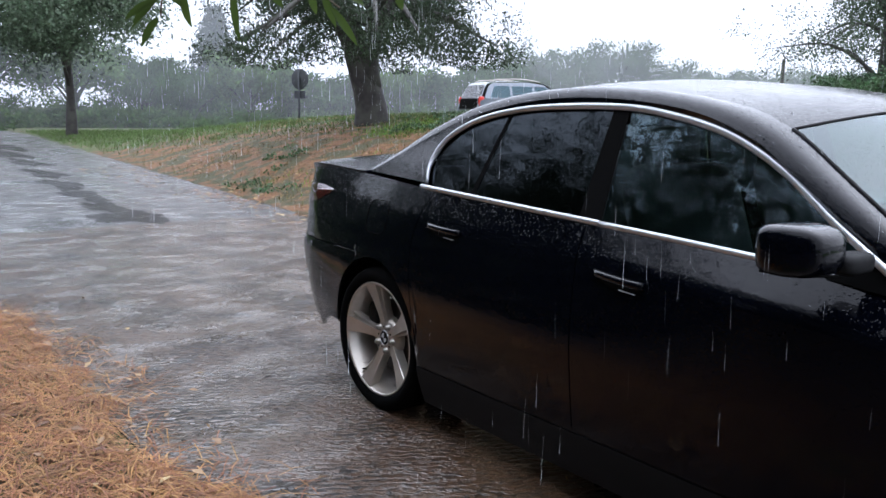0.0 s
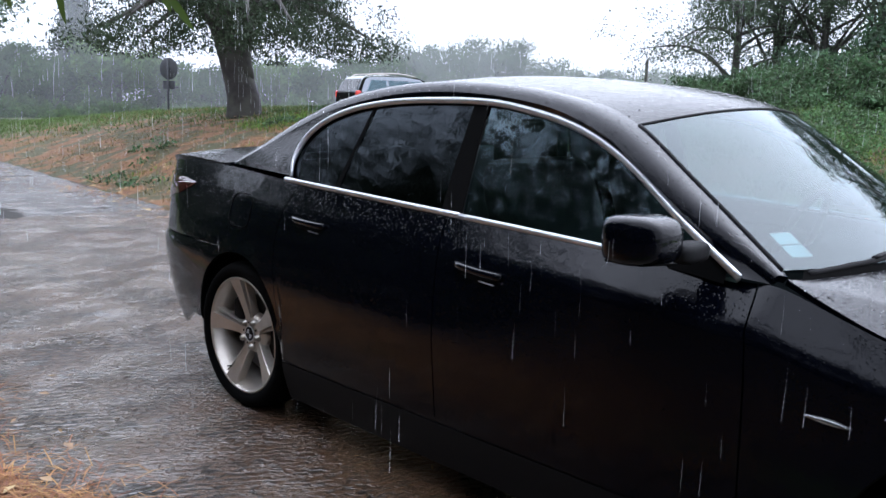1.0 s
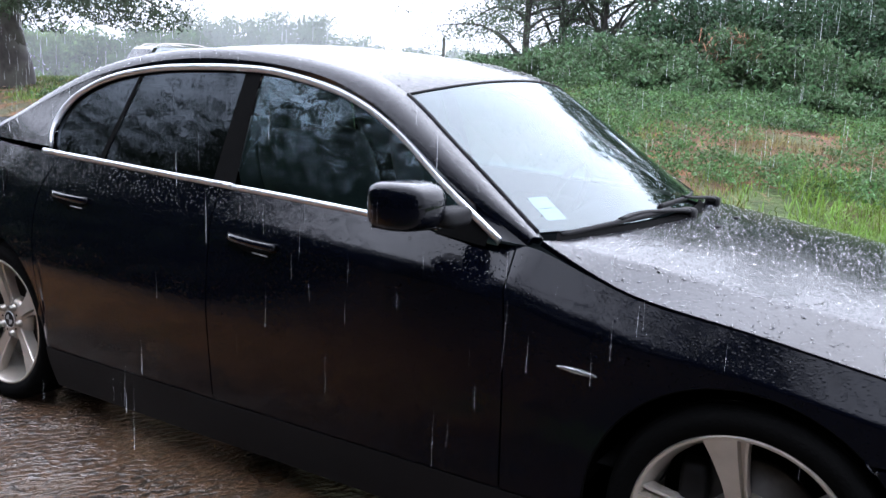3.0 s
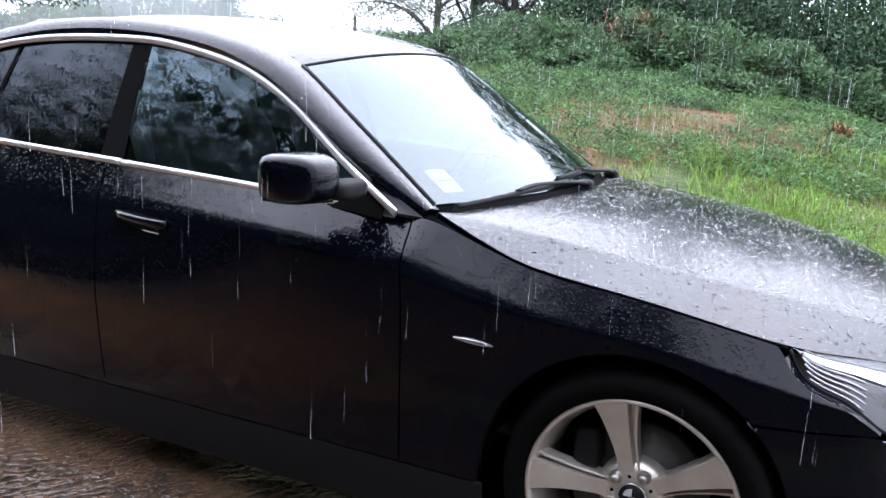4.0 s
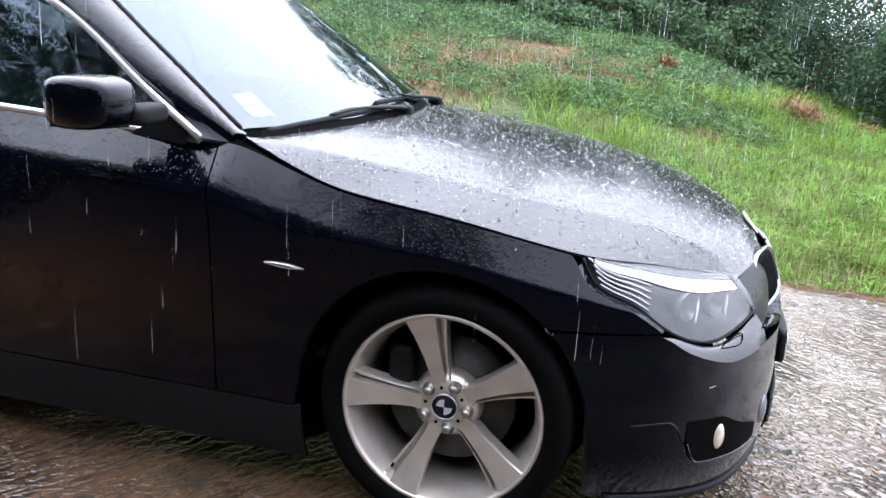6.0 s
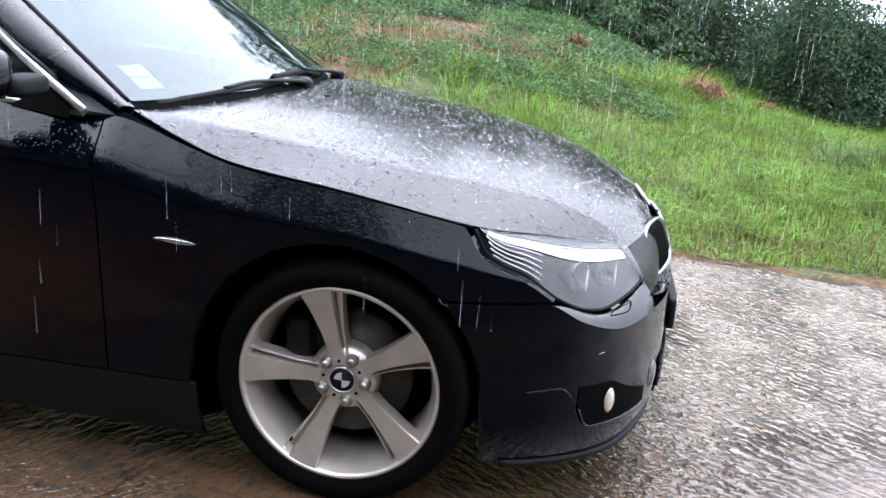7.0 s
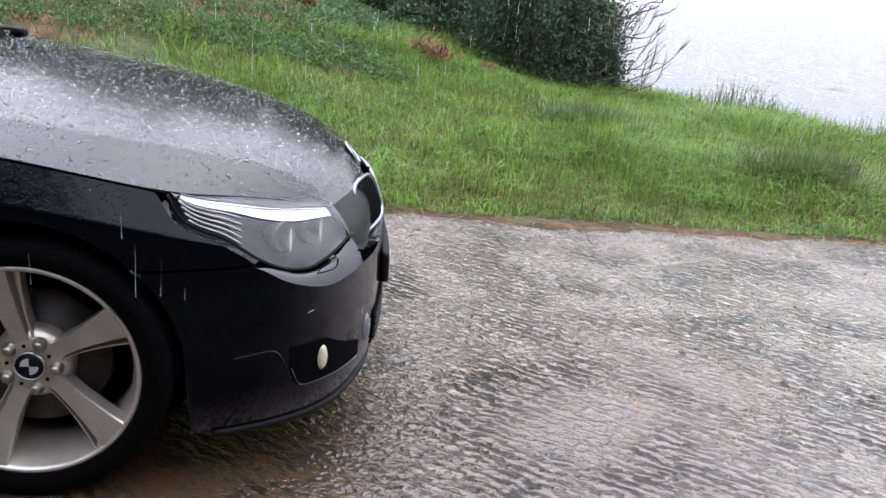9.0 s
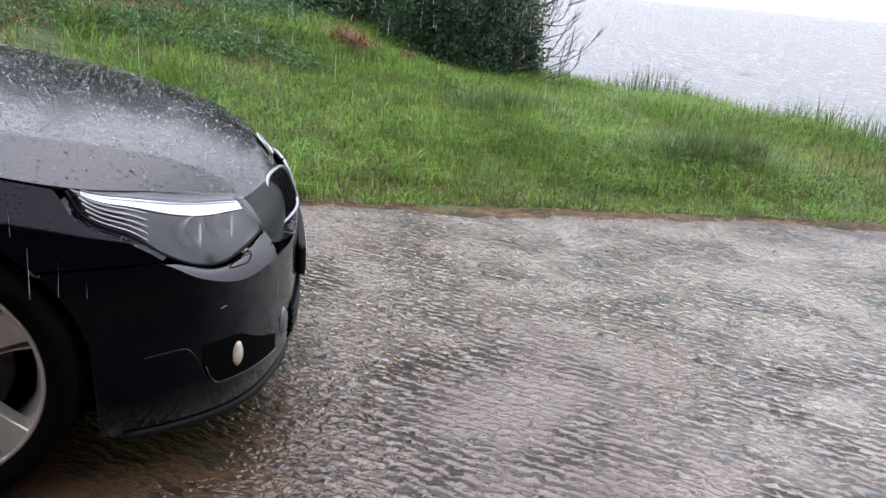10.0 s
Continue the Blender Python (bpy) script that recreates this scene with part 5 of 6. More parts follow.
# rain beads
def beads(name, grids, counts, parent, seed=3):
    rng = np.random.default_rng(seed)
    ps, ns, rs = [], [], []
    for g, n, big in zip(grids, counts, (1.15, 1.0, 0.8, 0.7, 0.7)):
        g = np.array(g, float)
        u, v = rng.uniform(0, g.shape[0] - 1.001, n), rng.uniform(0, g.shape[1] - 1.001, n)
        i, j = u.astype(int), v.astype(int)
        fu, fv = (u - i)[:, None], (v - j)[:, None]
        a, b, c, d = g[i, j], g[i + 1, j], g[i, j + 1], g[i + 1, j + 1]
        p = a * (1 - fu) * (1 - fv) + b * fu * (1 - fv) + c * (1 - fu) * fv + d * fu * fv
        nr = np.cross(b - a, c - a)
        nr /= np.linalg.norm(nr, axis=1, keepdims=True) + 1e-12
        nr *= np.where((nr[:, 2:3] < 0) & (np.abs(nr[:, 2:3]) > 0.2) | ((np.abs(nr[:, 2:3]) <= 0.2) & (nr[:, 1:2] * p[:, 1:2] < 0)), -1, 1)
        ps.append(p), ns.append(nr), rs.append((rng.gamma(1.6, 0.00062, n) + 0.0005) * big)
    p, nr, r = np.concatenate(ps), np.concatenate(ns), np.concatenate(rs)
    n = len(p)
    t1 = np.cross(nr, (0.3, 0.9, 0.31))
    t1 /= np.linalg.norm(t1, axis=1, keepdims=True)
    t2 = np.cross(nr, t1)
    a = np.linspace(0, 2 * np.pi, 6, endpoint=False)
    st = rng.uniform(0.8, 1.5, n)
    ring = lambda k, hgt: p[:, None] + r[:, None, None] * k * (np.cos(a)[None, :, None] * t1[:, None] * st[:, None, None] + np.sin(a)[None, :, None] * t2[:, None]) + nr[:, None] * (r * hgt)[:, None, None]
    v = np.concatenate([ring(1.0, 0.0), (p + nr * r[:, None] * 0.5)[:, None]], 1).reshape(-1, 3)
    base = np.arange(n)[:, None] * 7
    tri = [(k, (k + 1) % 6, 6) for k in range(6)]
    tri = np.array(tri)
    idx = (base[:, :, None] + tri[None]).reshape(-1)
    me = bpy.data.meshes.new(name)
    me.vertices.add(len(v))
    me.vertices.foreach_set("co", v.ravel())
    me.loops.add(len(idx))
    me.loops.foreach_set("vertex_index", idx)
    me.polygons.add(len(idx) // 3)
    me.polygons.foreach_set("loop_start", np.arange(len(idx) // 3) * 3)
    me.polygons.foreach_set("use_smooth", np.ones(len(idx) // 3, bool))
    me.update(calc_edges=True)
    me.materials.append(M_WATERDROP)
    ob = new(name, me)
    return tagged(ob, "clear rain drops beading on the black paintwork", "raindrops", kind="stuff")


xs = np.linspace(-2.5, 0.2, 60)
shelf_g = np.stack([fpt(xs, z_top(xs) - d) for d in (0.015, 0.05, 0.09, 0.13, 0.17)], 1)
beads("raindrops", [bon, canopy[WS:RW], rail, shelf_g, canopy[1:WS]], [9000, 4500, 1800, 1800, 700], car)
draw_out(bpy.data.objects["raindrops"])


# ---- plants and surroundings ----
M_HEDGE = leaf_mat("hedge_leaves", (0.036, 0.068, 0.032), 0.6)
M_BRAMBLE = leaf_mat("bramble_leaves", (0.066, 0.112, 0.050), 0.55)
M_WEED = leaf_mat("weed_leaves", (0.085, 0.150, 0.054), 0.50)
M_OAK = leaf_mat("tree_leaves", (0.032, 0.047, 0.024), 0.40, 0.55)
# next five: lightened for distance, haze put into the leaf colour
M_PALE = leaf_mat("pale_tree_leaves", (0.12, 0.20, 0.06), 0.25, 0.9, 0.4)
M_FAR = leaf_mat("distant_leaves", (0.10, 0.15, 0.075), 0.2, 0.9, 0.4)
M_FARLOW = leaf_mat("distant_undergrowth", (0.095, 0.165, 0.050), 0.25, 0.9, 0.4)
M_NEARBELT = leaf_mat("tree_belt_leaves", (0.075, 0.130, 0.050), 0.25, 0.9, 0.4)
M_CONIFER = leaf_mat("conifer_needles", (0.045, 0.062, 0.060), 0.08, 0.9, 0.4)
M_GRASS = leaf_mat("grass_blades", (0.150, 0.235, 0.040), 0.6, 0.45, 0.40)
M_DRYGRASS = leaf_mat("dry_grass", (0.15, 0.122, 0.046), 0.40, 0.6, 0.30)
M_VERGE = leaf_mat("verge_grass", (0.085, 0.130, 0.038), 0.35, 0.5, 0.35)
M_MIDTREE = leaf_mat("roadside_leaves", (0.075, 0.105, 0.062), 0.35, 0.5)
M_STRAW = mat("straw", (0.27, 0.122, 0.046), 0.7, scale=6, vary=0.3, rand=0.45, island=True)
M_LITTER = mat("dead_leaves", (0.27, 0.17, 0.095), 0.7, scale=20, vary=0.3, rand=0.5, island=True)
M_RUST = mat("rust_leaves", (0.17, 0.065, 0.035), 0.75, scale=14, vary=0.4, rand=0.4, island=True)
M_DEBRIS = mat("edge_debris", (0.15, 0.085, 0.045), 0.8, scale=10, vary=0.4, rand=0.5, island=True)
M_BARK = mat("wet_bark", (0.026, 0.022, 0.019), 0.65, scale=9, vary=0.45, bump=1.0, bump_scale=14, second=(0.048, 0.046, 0.036), second_scale=3)
M_TWIG = mat("twig", (0.13, 0.10, 0.07), 0.7)

# far leaves blend into soft masses: overridden normals wrap the light round each clump
for m in (M_PALE, M_FAR, M_FARLOW, M_NEARBELT, M_CONIFER):
    n, l = m.node_tree.nodes, m.node_tree.links
    n["Principled BSDF"].inputs["Specular IOR Level"].default_value = 0.05
    tc, nz = n.new("ShaderNodeTexCoord"), n.new("ShaderNodeTexNoise")
    nz.inputs["Scale"].default_value, nz.inputs["Detail"].default_value = 0.9, 2
    off, way, unit = n.new("ShaderNodeVectorMath"), n.new("ShaderNodeVectorMath"), n.new("ShaderNodeVectorMath")
    off.operation, way.operation, unit.operation = "MULTIPLY_ADD", "MULTIPLY_ADD", "NORMALIZE"
    off.inputs[1].default_value, off.inputs[2].default_value = (0.22, 0.22, 0.22), (0, 0, 0.35)
    way.inputs[1].default_value = (3.6, 3.6, 3.6)
    centre = n.new("ShaderNodeVectorMath")
    centre.operation = "SUBTRACT"
    centre.inputs[1].default_value = (1.8, 1.8, 1.8)
    l.new(tc.outputs["Object"], off.inputs[0])
    l.new(tc.outputs["Object"], nz.inputs["Vector"])
    l.new(off.outputs[0], centre.inputs[0])
    l.new(nz.outputs["Color"], way.inputs[0])
    l.new(centre.outputs[0], way.inputs[2])
    l.new(way.outputs[0], unit.inputs[0])
    for node in [q for q in n if q.type in ("BSDF_PRINCIPLED", "BSDF_TRANSLUCENT")]:
        l.new(unit.outputs[0], node.inputs["Normal"])


def tree(name, at, label, height, spread, trunk_r, leaf, size, n_leaf, seed, fork=0.3, low=0.35, limbs=8, droop=0.3, lean=0.0, sigma=0.16, group="", rises=(0.25, 0.75), bow=(0.0, 0.0)):
    """A tapered trunk that divides into limbs, and a crown of leaf clumps round the twigs' ends."""
    rng = np.random.default_rng(seed)
    t = tagged(empty(name, at), label, "tree", group)
    zf = height * fork
    top = np.array((lean, rng.normal() * 0.1 * spread, height * 0.92))
    flare = [(0, 0, -0.25), (0, 0, 0.0), (0.02 + 0.12 * bow[0], 0.12 * bow[1], zf * 0.25), (lean * 0.2 + bow[0], 0.02 + bow[1], zf), (lean * 0.5 + 1.8 * bow[0], 1.8 * bow[1], (zf + height) / 2), tuple(top)]
    path = spline(flare, 18)
    rr = np.interp(np.linspace(0, 1, 19), [0, 0.06, 0.14, fork, 0.7, 1], np.array([1.35, 1.20, 1.02, 0.85, 0.35, 0.05]) * trunk_r)
    tube("trunk", path, rr, M_BARK, t, sides=14)
    tips = []
    for i in range(limbs):
        a = 2 * math.pi * (i + rng.uniform(-0.3, 0.3)) / limbs
        s = rng.uniform(0.0, 0.75)
        start = np.array((lean * s * 0.5, 0, zf + (height - zf) * s * 0.75))
        reach = spread * (1 - 0.45 * s) * rng.uniform(0.75, 1.1)
        rise = (height - start[2]) * rng.uniform(*rises)
        end = start + np.array((math.cos(a) * reach, math.sin(a) * reach, rise - droop * reach * 0.5))
        end[2] = max(end[2], height * (low + 0.08))
        mid = (start + end) / 2 + np.array((0, 0, 0.18 * reach))
        limb = spline([start, start * 0.6 + mid * 0.4 + (0, 0, 0.05 * reach), mid, end], 10)
        tube("limb", limb, np.linspace(0.42, 0.06, 11) * trunk_r * (1 - 0.4 * s), M_BARK, t, sides=7)
        for j in range(7):
            b = limb[rng.integers(4, 11)]
            way = rng.normal(size=3) * (1, 1, 0.6)
            way /= np.linalg.norm(way)
            tips.append(b + way * reach * rng.uniform(0.15, 0.45) - (0, 0, droop * reach * rng.uniform(0.05, 0.35)))
        tips.append(end)
    tips = np.array(tips)
    tips = tips[tips[:, 2] > height * low * 0.8]
    pick = rng.integers(0, len(tips), n_leaf)
    c = tips[pick] + rng.normal(size=(n_leaf, 3)) * sigma * spread * (1, 1, 0.75)
    c[:, 2] -= droop * np.abs(rng.normal(size=n_leaf)) * 0.2 * spread * sigma * 4
    c = c[c[:, 2] > height * low]
    leaves("crown", c, size, leaf, t, seed=seed + 7, droop=droop)
    return t


def bush(name, at, label, size, leaf, leaf_size, n_leaf, seed, group="", clumps=26, stems=7):
    """A thicket: bare stems from the foot, and leaf clumps of uneven outline."""
    rng = np.random.default_rng(seed)
    t = tagged(empty(name, at, rng.uniform(0, 360)), label, "bush", group)
    sx, sy, sz = size
    ends = []
    for i in range(clumps):
        d = rng.normal(size=3)
        d /= np.linalg.norm(d)
        r = rng.uniform(0.45, 1.0)
        ends.append((d[0] * r * sx, d[1] * r * sy, abs(d[2]) * r * sz * 1.0 + 0.18 * sz))
    ends = np.array(ends)
    for i in range(stems):
        e = ends[rng.integers(len(ends))]
        tube("stem", spline([(rng.normal() * 0.12 * sx, rng.normal() * 0.12 * sy, -0.1), tuple(e * (0.5, 0.5, 0.6)), tuple(e)], 7), np.linspace(0.035, 0.008, 8) * min(1.5, sz), M_TWIG, t, sides=5)
    pick = rng.integers(0, clumps, n_leaf)
    wide = rng.uniform(0.09, 0.20, clumps)[pick][:, None]
    c = ends[pick] + rng.normal(size=(n_leaf, 3)).clip(-1.7, 1.7) * wide * np.array((sx, sy, sz * 0.9))
    low = int(n_leaf * 0.25)
    c[:low] = np.stack([rng.normal(size=low).clip(-1.5, 1.5) * sx * 0.52, rng.normal(size=low).clip(-1.5, 1.5) * sy * 0.52, np.abs(rng.normal(size=low)) * sz * 0.3], 1)
    c = c[c[:, 2] > 0.0]
    leaves("foliage", c, leaf_size, leaf, t, seed=seed + 3, droop=0.15, thin=0.42)
    return t


def gz(x, y):
    return float(ground_z(x, y))


def polar(yaw, dist, eye=(0.2, -2.84)):
    return eye[0] - dist * math.sin(radians(yaw)), eye[1] + dist * math.cos(radians(yaw))


# hedge along the top of the bank: tall dark growth behind, brambles before it
k = 0
for x, y, h, w in ((3.0, 7.5, 2.1, 0.95), (2.1, 8.9, 2.4, 1.2), (0.6, 10.0, 2.5, 1.3), (-1.2, 10.3, 2.6, 1.4), (-3.1, 10.6, 2.0, 1.3), (-4.9, 11.2, 1.2, 1.2), (-6.6, 12.4, 0.8, 1.2), (1.4, 11.6, 3.4, 1.7), (-0.8, 12.4, 3.7, 1.8), (-2.6, 12.8, 2.6, 1.6), (3.3, 9.2, 2.2, 1.1), (3.75, 7.7, 1.9, 0.55)):
    k += 1
    bush("bush", (x, y, gz(x, y) - 0.05), "tall dark green bush on the bank", (w, w, h * 0.62), M_HEDGE, 0.055 if x > 2 else 0.082, 22000 if x > 2 else 17500, 40 + k, "hedge", 50, 11)
for x, y, h, w in ((0.75, 8.6, 0.62, 0.75), (-0.3, 8.5, 0.6, 0.75), (-1.3, 8.8, 0.7, 0.85), (-2.4, 8.9, 0.75, 0.9), (-3.6, 9.2, 0.75, 0.9), (-5.0, 9.7, 0.55, 1.0), (-6.6, 10.6, 0.42, 1.1), (-8.2, 12.2, 0.32, 1.2), (1.5, 8.0, 0.5, 0.55), (-10.0, 14.4, 0.3, 1.5), (-7.4, 13.6, 0.4, 1.4), (-2.9, 8.2, 0.35, 0.7), (-0.9, 7.8, 0.30, 0.6), (-4.6, 8.6, 0.4, 0.8)):
    k += 1
    bush("bramble", (x, y, gz(x, y) - 0.05), "low bramble thicket at the foot of the hedge", (w, w * 0.8, h), M_BRAMBLE, 0.072, 7000, 40 + k, "brambles", 22, 5)
rngs = np.random.default_rng(77)
for k, (x, y, h) in enumerate(((-1.0, 15.0, 7.4), (2.3, 13.0, 6.2), (-4.0, 16.0, 7.0), (4.2, 14.6, 5.2))):
    tree("tree", (x, y, gz(x, y)), "dark broadleaf tree behind the hedge", h, 2.9, 0.14, M_HEDGE, 0.11, 18000, 300 + k, 0.2, 0.15, 14, 0.2, sigma=0.10, group="trees behind the hedge")
for k, (yaw, dist, h, sp) in enumerate(((25.6, 17.5, 4.4, 1.9), (23.2, 18.5, 5.0, 2.0), (20.6, 18.0, 5.4, 2.1), (17.6, 18.5, 5.4, 2.2))):
    x, y = polar(yaw, dist)
    tree("tree", (x, y, gz(x, y)), "thin multi-stemmed tree against the pale sky", h, sp, 0.10, M_MIDTREE, 0.06, 15000, 330 + k, 0.10, 0.10, 18, 0.2, 0.3, 0.10, group="thin trees", rises=(-0.1, 0.6))
# dry reeds and bare shoots at the bush by the water
for k in range(44):
    b0 = np.array((3.85 + rngs.uniform(-0.45, 0.35), 7.2 + rngs.uniform(-0.7, 0.7), rngs.uniform(0.0, 1.35)))
    tip = b0 + (rngs.uniform(0.25, 0.60), rngs.uniform(-0.3, 0.3), rngs.uniform(0.15, 0.65))
    bend = (b0 + tip) / 2 + (rngs.uniform(0.02, 0.14), 0, rngs.uniform(-0.16, -0.02))
    stalk = tagged(tube("dry_shoot", spline([b0, bend, tip], 8), np.linspace(0.007, 0.0035, 9), M_BARK, None, sides=5), "bare dark shoot leaning out over the water", "plant", "dry shoots")
    for q in range(3):
        r0 = bend + (tip - bend) * rngs.uniform(0, 0.7)
        tube("twig", spline([r0, r0 + (0.05, rngs.uniform(-0.05, 0.05), 0.05), r0 + (rngs.uniform(0.05, 0.16), rngs.uniform(-0.1, 0.1), rngs.uniform(0.08, 0.2))], 4), np.linspace(0.004, 0.002, 5), M_BARK, stalk, sides=4)

# the big tree on the bank, its neighbours and the trees across the road
x, y = polar(57.4, 17.0)
tree("big_tree", (x, y, gz(x, y)), "large old tree with dark trunk and drooping crown", 5.4, 3.3, 0.29, M_OAK, 0.072, 44000, 11, 0.33, 0.20, 20, 0.8, -0.5, 0.060, rises=(-0.30, 0.45), bow=(-0.20, -0.31))
big = bpy.data.objects["big_tree"]
tube("trunk_fork", spline([(-0.03, -0.05, 0.7), (-0.05, -0.08, 1.3), (0.10, 0.16, 2.1), (0.45, 0.70, 3.2), (0.9, 1.3, 4.4)], 14), np.linspace(0.26, 0.05, 15), M_BARK, big, sides=12)
tube("trunk_fork", spline([(-0.05, -0.08, 0.8), (-0.22, -0.35, 1.6), (-0.55, -0.85, 2.5), (-1.0, -1.5, 3.6)], 14), np.linspace(0.24, 0.05, 15), M_BARK, big, sides=12)
x, y = polar(76.3, 38.0)
tree("tree", (x, y, gz(x, y)), "rounded roadside tree with a short trunk", 8.6, 4.0, 0.20, M_MIDTREE, 0.17, 30000, 21, 0.20, 0.20, 14, 0.35, sigma=0.15)
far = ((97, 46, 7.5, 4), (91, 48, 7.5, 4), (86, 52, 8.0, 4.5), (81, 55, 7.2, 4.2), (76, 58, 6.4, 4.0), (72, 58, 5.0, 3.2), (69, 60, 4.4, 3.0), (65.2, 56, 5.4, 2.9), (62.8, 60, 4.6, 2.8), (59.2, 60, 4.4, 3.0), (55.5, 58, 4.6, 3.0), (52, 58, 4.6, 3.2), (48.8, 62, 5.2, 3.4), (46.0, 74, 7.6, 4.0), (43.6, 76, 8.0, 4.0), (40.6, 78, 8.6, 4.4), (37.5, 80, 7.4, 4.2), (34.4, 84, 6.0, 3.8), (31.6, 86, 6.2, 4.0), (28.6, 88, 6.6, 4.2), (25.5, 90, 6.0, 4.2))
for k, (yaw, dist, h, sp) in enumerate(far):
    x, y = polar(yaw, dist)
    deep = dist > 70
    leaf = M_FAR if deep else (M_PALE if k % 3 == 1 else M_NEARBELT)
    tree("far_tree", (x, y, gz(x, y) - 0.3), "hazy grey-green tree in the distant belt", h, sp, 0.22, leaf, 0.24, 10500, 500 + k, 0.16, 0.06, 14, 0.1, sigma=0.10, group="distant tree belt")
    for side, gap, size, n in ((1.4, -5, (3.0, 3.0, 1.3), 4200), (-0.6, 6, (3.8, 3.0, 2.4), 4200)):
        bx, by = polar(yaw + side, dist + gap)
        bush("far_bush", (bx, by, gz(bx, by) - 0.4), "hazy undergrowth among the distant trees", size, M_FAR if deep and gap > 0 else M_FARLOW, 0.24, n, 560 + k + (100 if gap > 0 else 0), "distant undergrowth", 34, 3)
# a conifer: whorls of drooping boughs
x, y = polar(67.5, 72.0)
con = tagged(empty("conifer", (x, y, gz(x, y))), "tall dark blue-grey conifer in the distance", "tree")
tube("trunk", [(0, 0, 0), (0, 0, 4.5), (0, 0, 9.0)], [0.3, 0.2, 0.03], M_BARK, con)
cp = []
for z in np.linspace(1.0, 8.9, 17):
    r = 3.5 * (1 - z / 9.5) ** 0.75
    for a in np.linspace(0, 2 * np.pi, 11, endpoint=False) + z * 1.7:
        for s in np.linspace(0.15, 1, 9):
            cp.append((math.cos(a) * r * s, math.sin(a) * r * s, z - 0.25 * s * r + 0.22 * s * s * r))
cp = np.array(cp)
cp = np.repeat(cp, 4, 0) + rngs.normal(size=(len(cp) * 4, 3)) * 0.16
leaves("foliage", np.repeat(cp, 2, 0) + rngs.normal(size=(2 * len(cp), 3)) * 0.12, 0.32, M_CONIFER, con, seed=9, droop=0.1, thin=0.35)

# grass
def blades(name, x, y, hgt, wid, material, label, seed, bend=0.35, parent=None):
    rng = np.random.default_rng(seed)
    n = len(x)
    base = np.stack([x, y, ground_z(x, y) - 0.01], 1)
    a = rng.uniform(0, 2 * np.pi, n)
    side = np.stack([np.cos(a), np.sin(a), 0 * a], 1)
    lean = np.stack([-np.sin(a), np.cos(a), 0 * a], 1) * (rng.normal(size=n) * bend)[:, None] + rng.normal(size=(n, 3)) * (0.1, 0.1, 0)
    h, w = (hgt * rng.uniform(0.5, 1.35, n))[:, None], (wid * rng.uniform(0.7, 1.3, n))[:, None]
    up = np.array((0, 0, 1.0))
    mid = base + up * h * 0.55 + lean * h * 0.35
    tip = base + up * h * (1 - 0.25 * np.abs(lean).sum(1, keepdims=True).clip(0, 1.5)) + lean * h * 1.1
    v = np.stack([base - side * w, base + side * w, mid + side * w * 0.75, mid - side * w * 0.75, tip], 1).reshape(-1, 3)
    idx = (np.arange(n)[:, None] * 5 + np.array([[0, 1, 2, 0, 2, 3, 3, 2, 4]])).ravel()
    me = bpy.data.meshes.new(name)
    me.vertices.add(5 * n)
    me.vertices.foreach_set("co", v.ravel())
    me.loops.add(9 * n)
    me.loops.foreach_set("vertex_index", idx)
    me.polygons.add(3 * n)
    me.polygons.foreach_set("loop_start", np.arange(3 * n) * 3)
    me.update(calc_edges=True)
    me.materials.append(material)
    ob = new(name, me)
    return tagged(ob, label, "grass", kind="stuff")


def patchy(x, y, scale, seed):
    """A smooth random field of about 0 to 1."""
    r = np.random.default_rng(seed)
    f = np.zeros_like(x)
    for k in range(7):
        a, s = r.uniform(0, 2 * np.pi), scale * 2 ** (k / 2.2)
        f += np.sin((x * np.cos(a) + y * np.sin(a)) * s + r.uniform(0, 6.28)) / (1 + 0.5 * k)
    return 0.5 + f / 4.5


rg = np.random.default_rng(8)
def scatter(n, x0, x1, y0, y1, keep):
    x, y = rg.uniform(x0, x1, n), rg.uniform(y0, y1, n)
    ok = keep(x, y) & (y > foot(x) + 0.03 + 0.10 * patchy(x, y, 4, 5)) & (ground_z(x, y) > -1.0)
    return x[ok], y[ok]


green = lambda x, y: patchy(x, y, 0.9, 2) + np.clip(0.30 * (x - 0.2) - 0.10 * np.maximum(0, y - 5.5), -0.5, 0.6) + 0.5 * ((x > 0.7) & (y < 3.4)) - 1.3 * sig((y - 5.6 - 0.24 * x) / 0.22) * sig((1.6 - x) / 0.3) - 0.9 * sig((-1.0 - x) / 0.25) > rg.uniform(0.05, 0.60, len(x))
x, y = scatter(210000, -2.4, 9.0, 1.7, 9.0, green)
tall = 0.055 + 0.22 * np.clip(patchy(x, y, 1.5, 9), 0, 1) ** 2 + 0.05 * np.clip((y - 3.0) / 3, 0, 1) - 0.06 * (y < 2.2)
blades("grass", x, y, np.maximum(tall, 0.06), 0.0038, M_GRASS, "lush wet green grass beside the drive", 1, 1.35)
x, y = scatter(42000, -1.5, 9.5, 1.7, 6.0, lambda x, y: patchy(x, y, 1.1, 31) > rg.uniform(0.3, 0.9, len(x)))
blades("dry_grass", x, y, 0.13, 0.003, M_DRYGRASS, "yellowed grass among the green", 2, 0.7)
x, y = scatter(80000, -13, 0.5, 1.9, 12.5, lambda x, y: patchy(x, y, 1.6, 3) - 0.30 * ((x < -4.5) & (y < 5)) > rg.uniform(0.42, 0.80, len(x)))
blades("grass", x, y, 0.09, 0.0045, M_GRASS, "patchy grass on the bank", 3, 0.6)
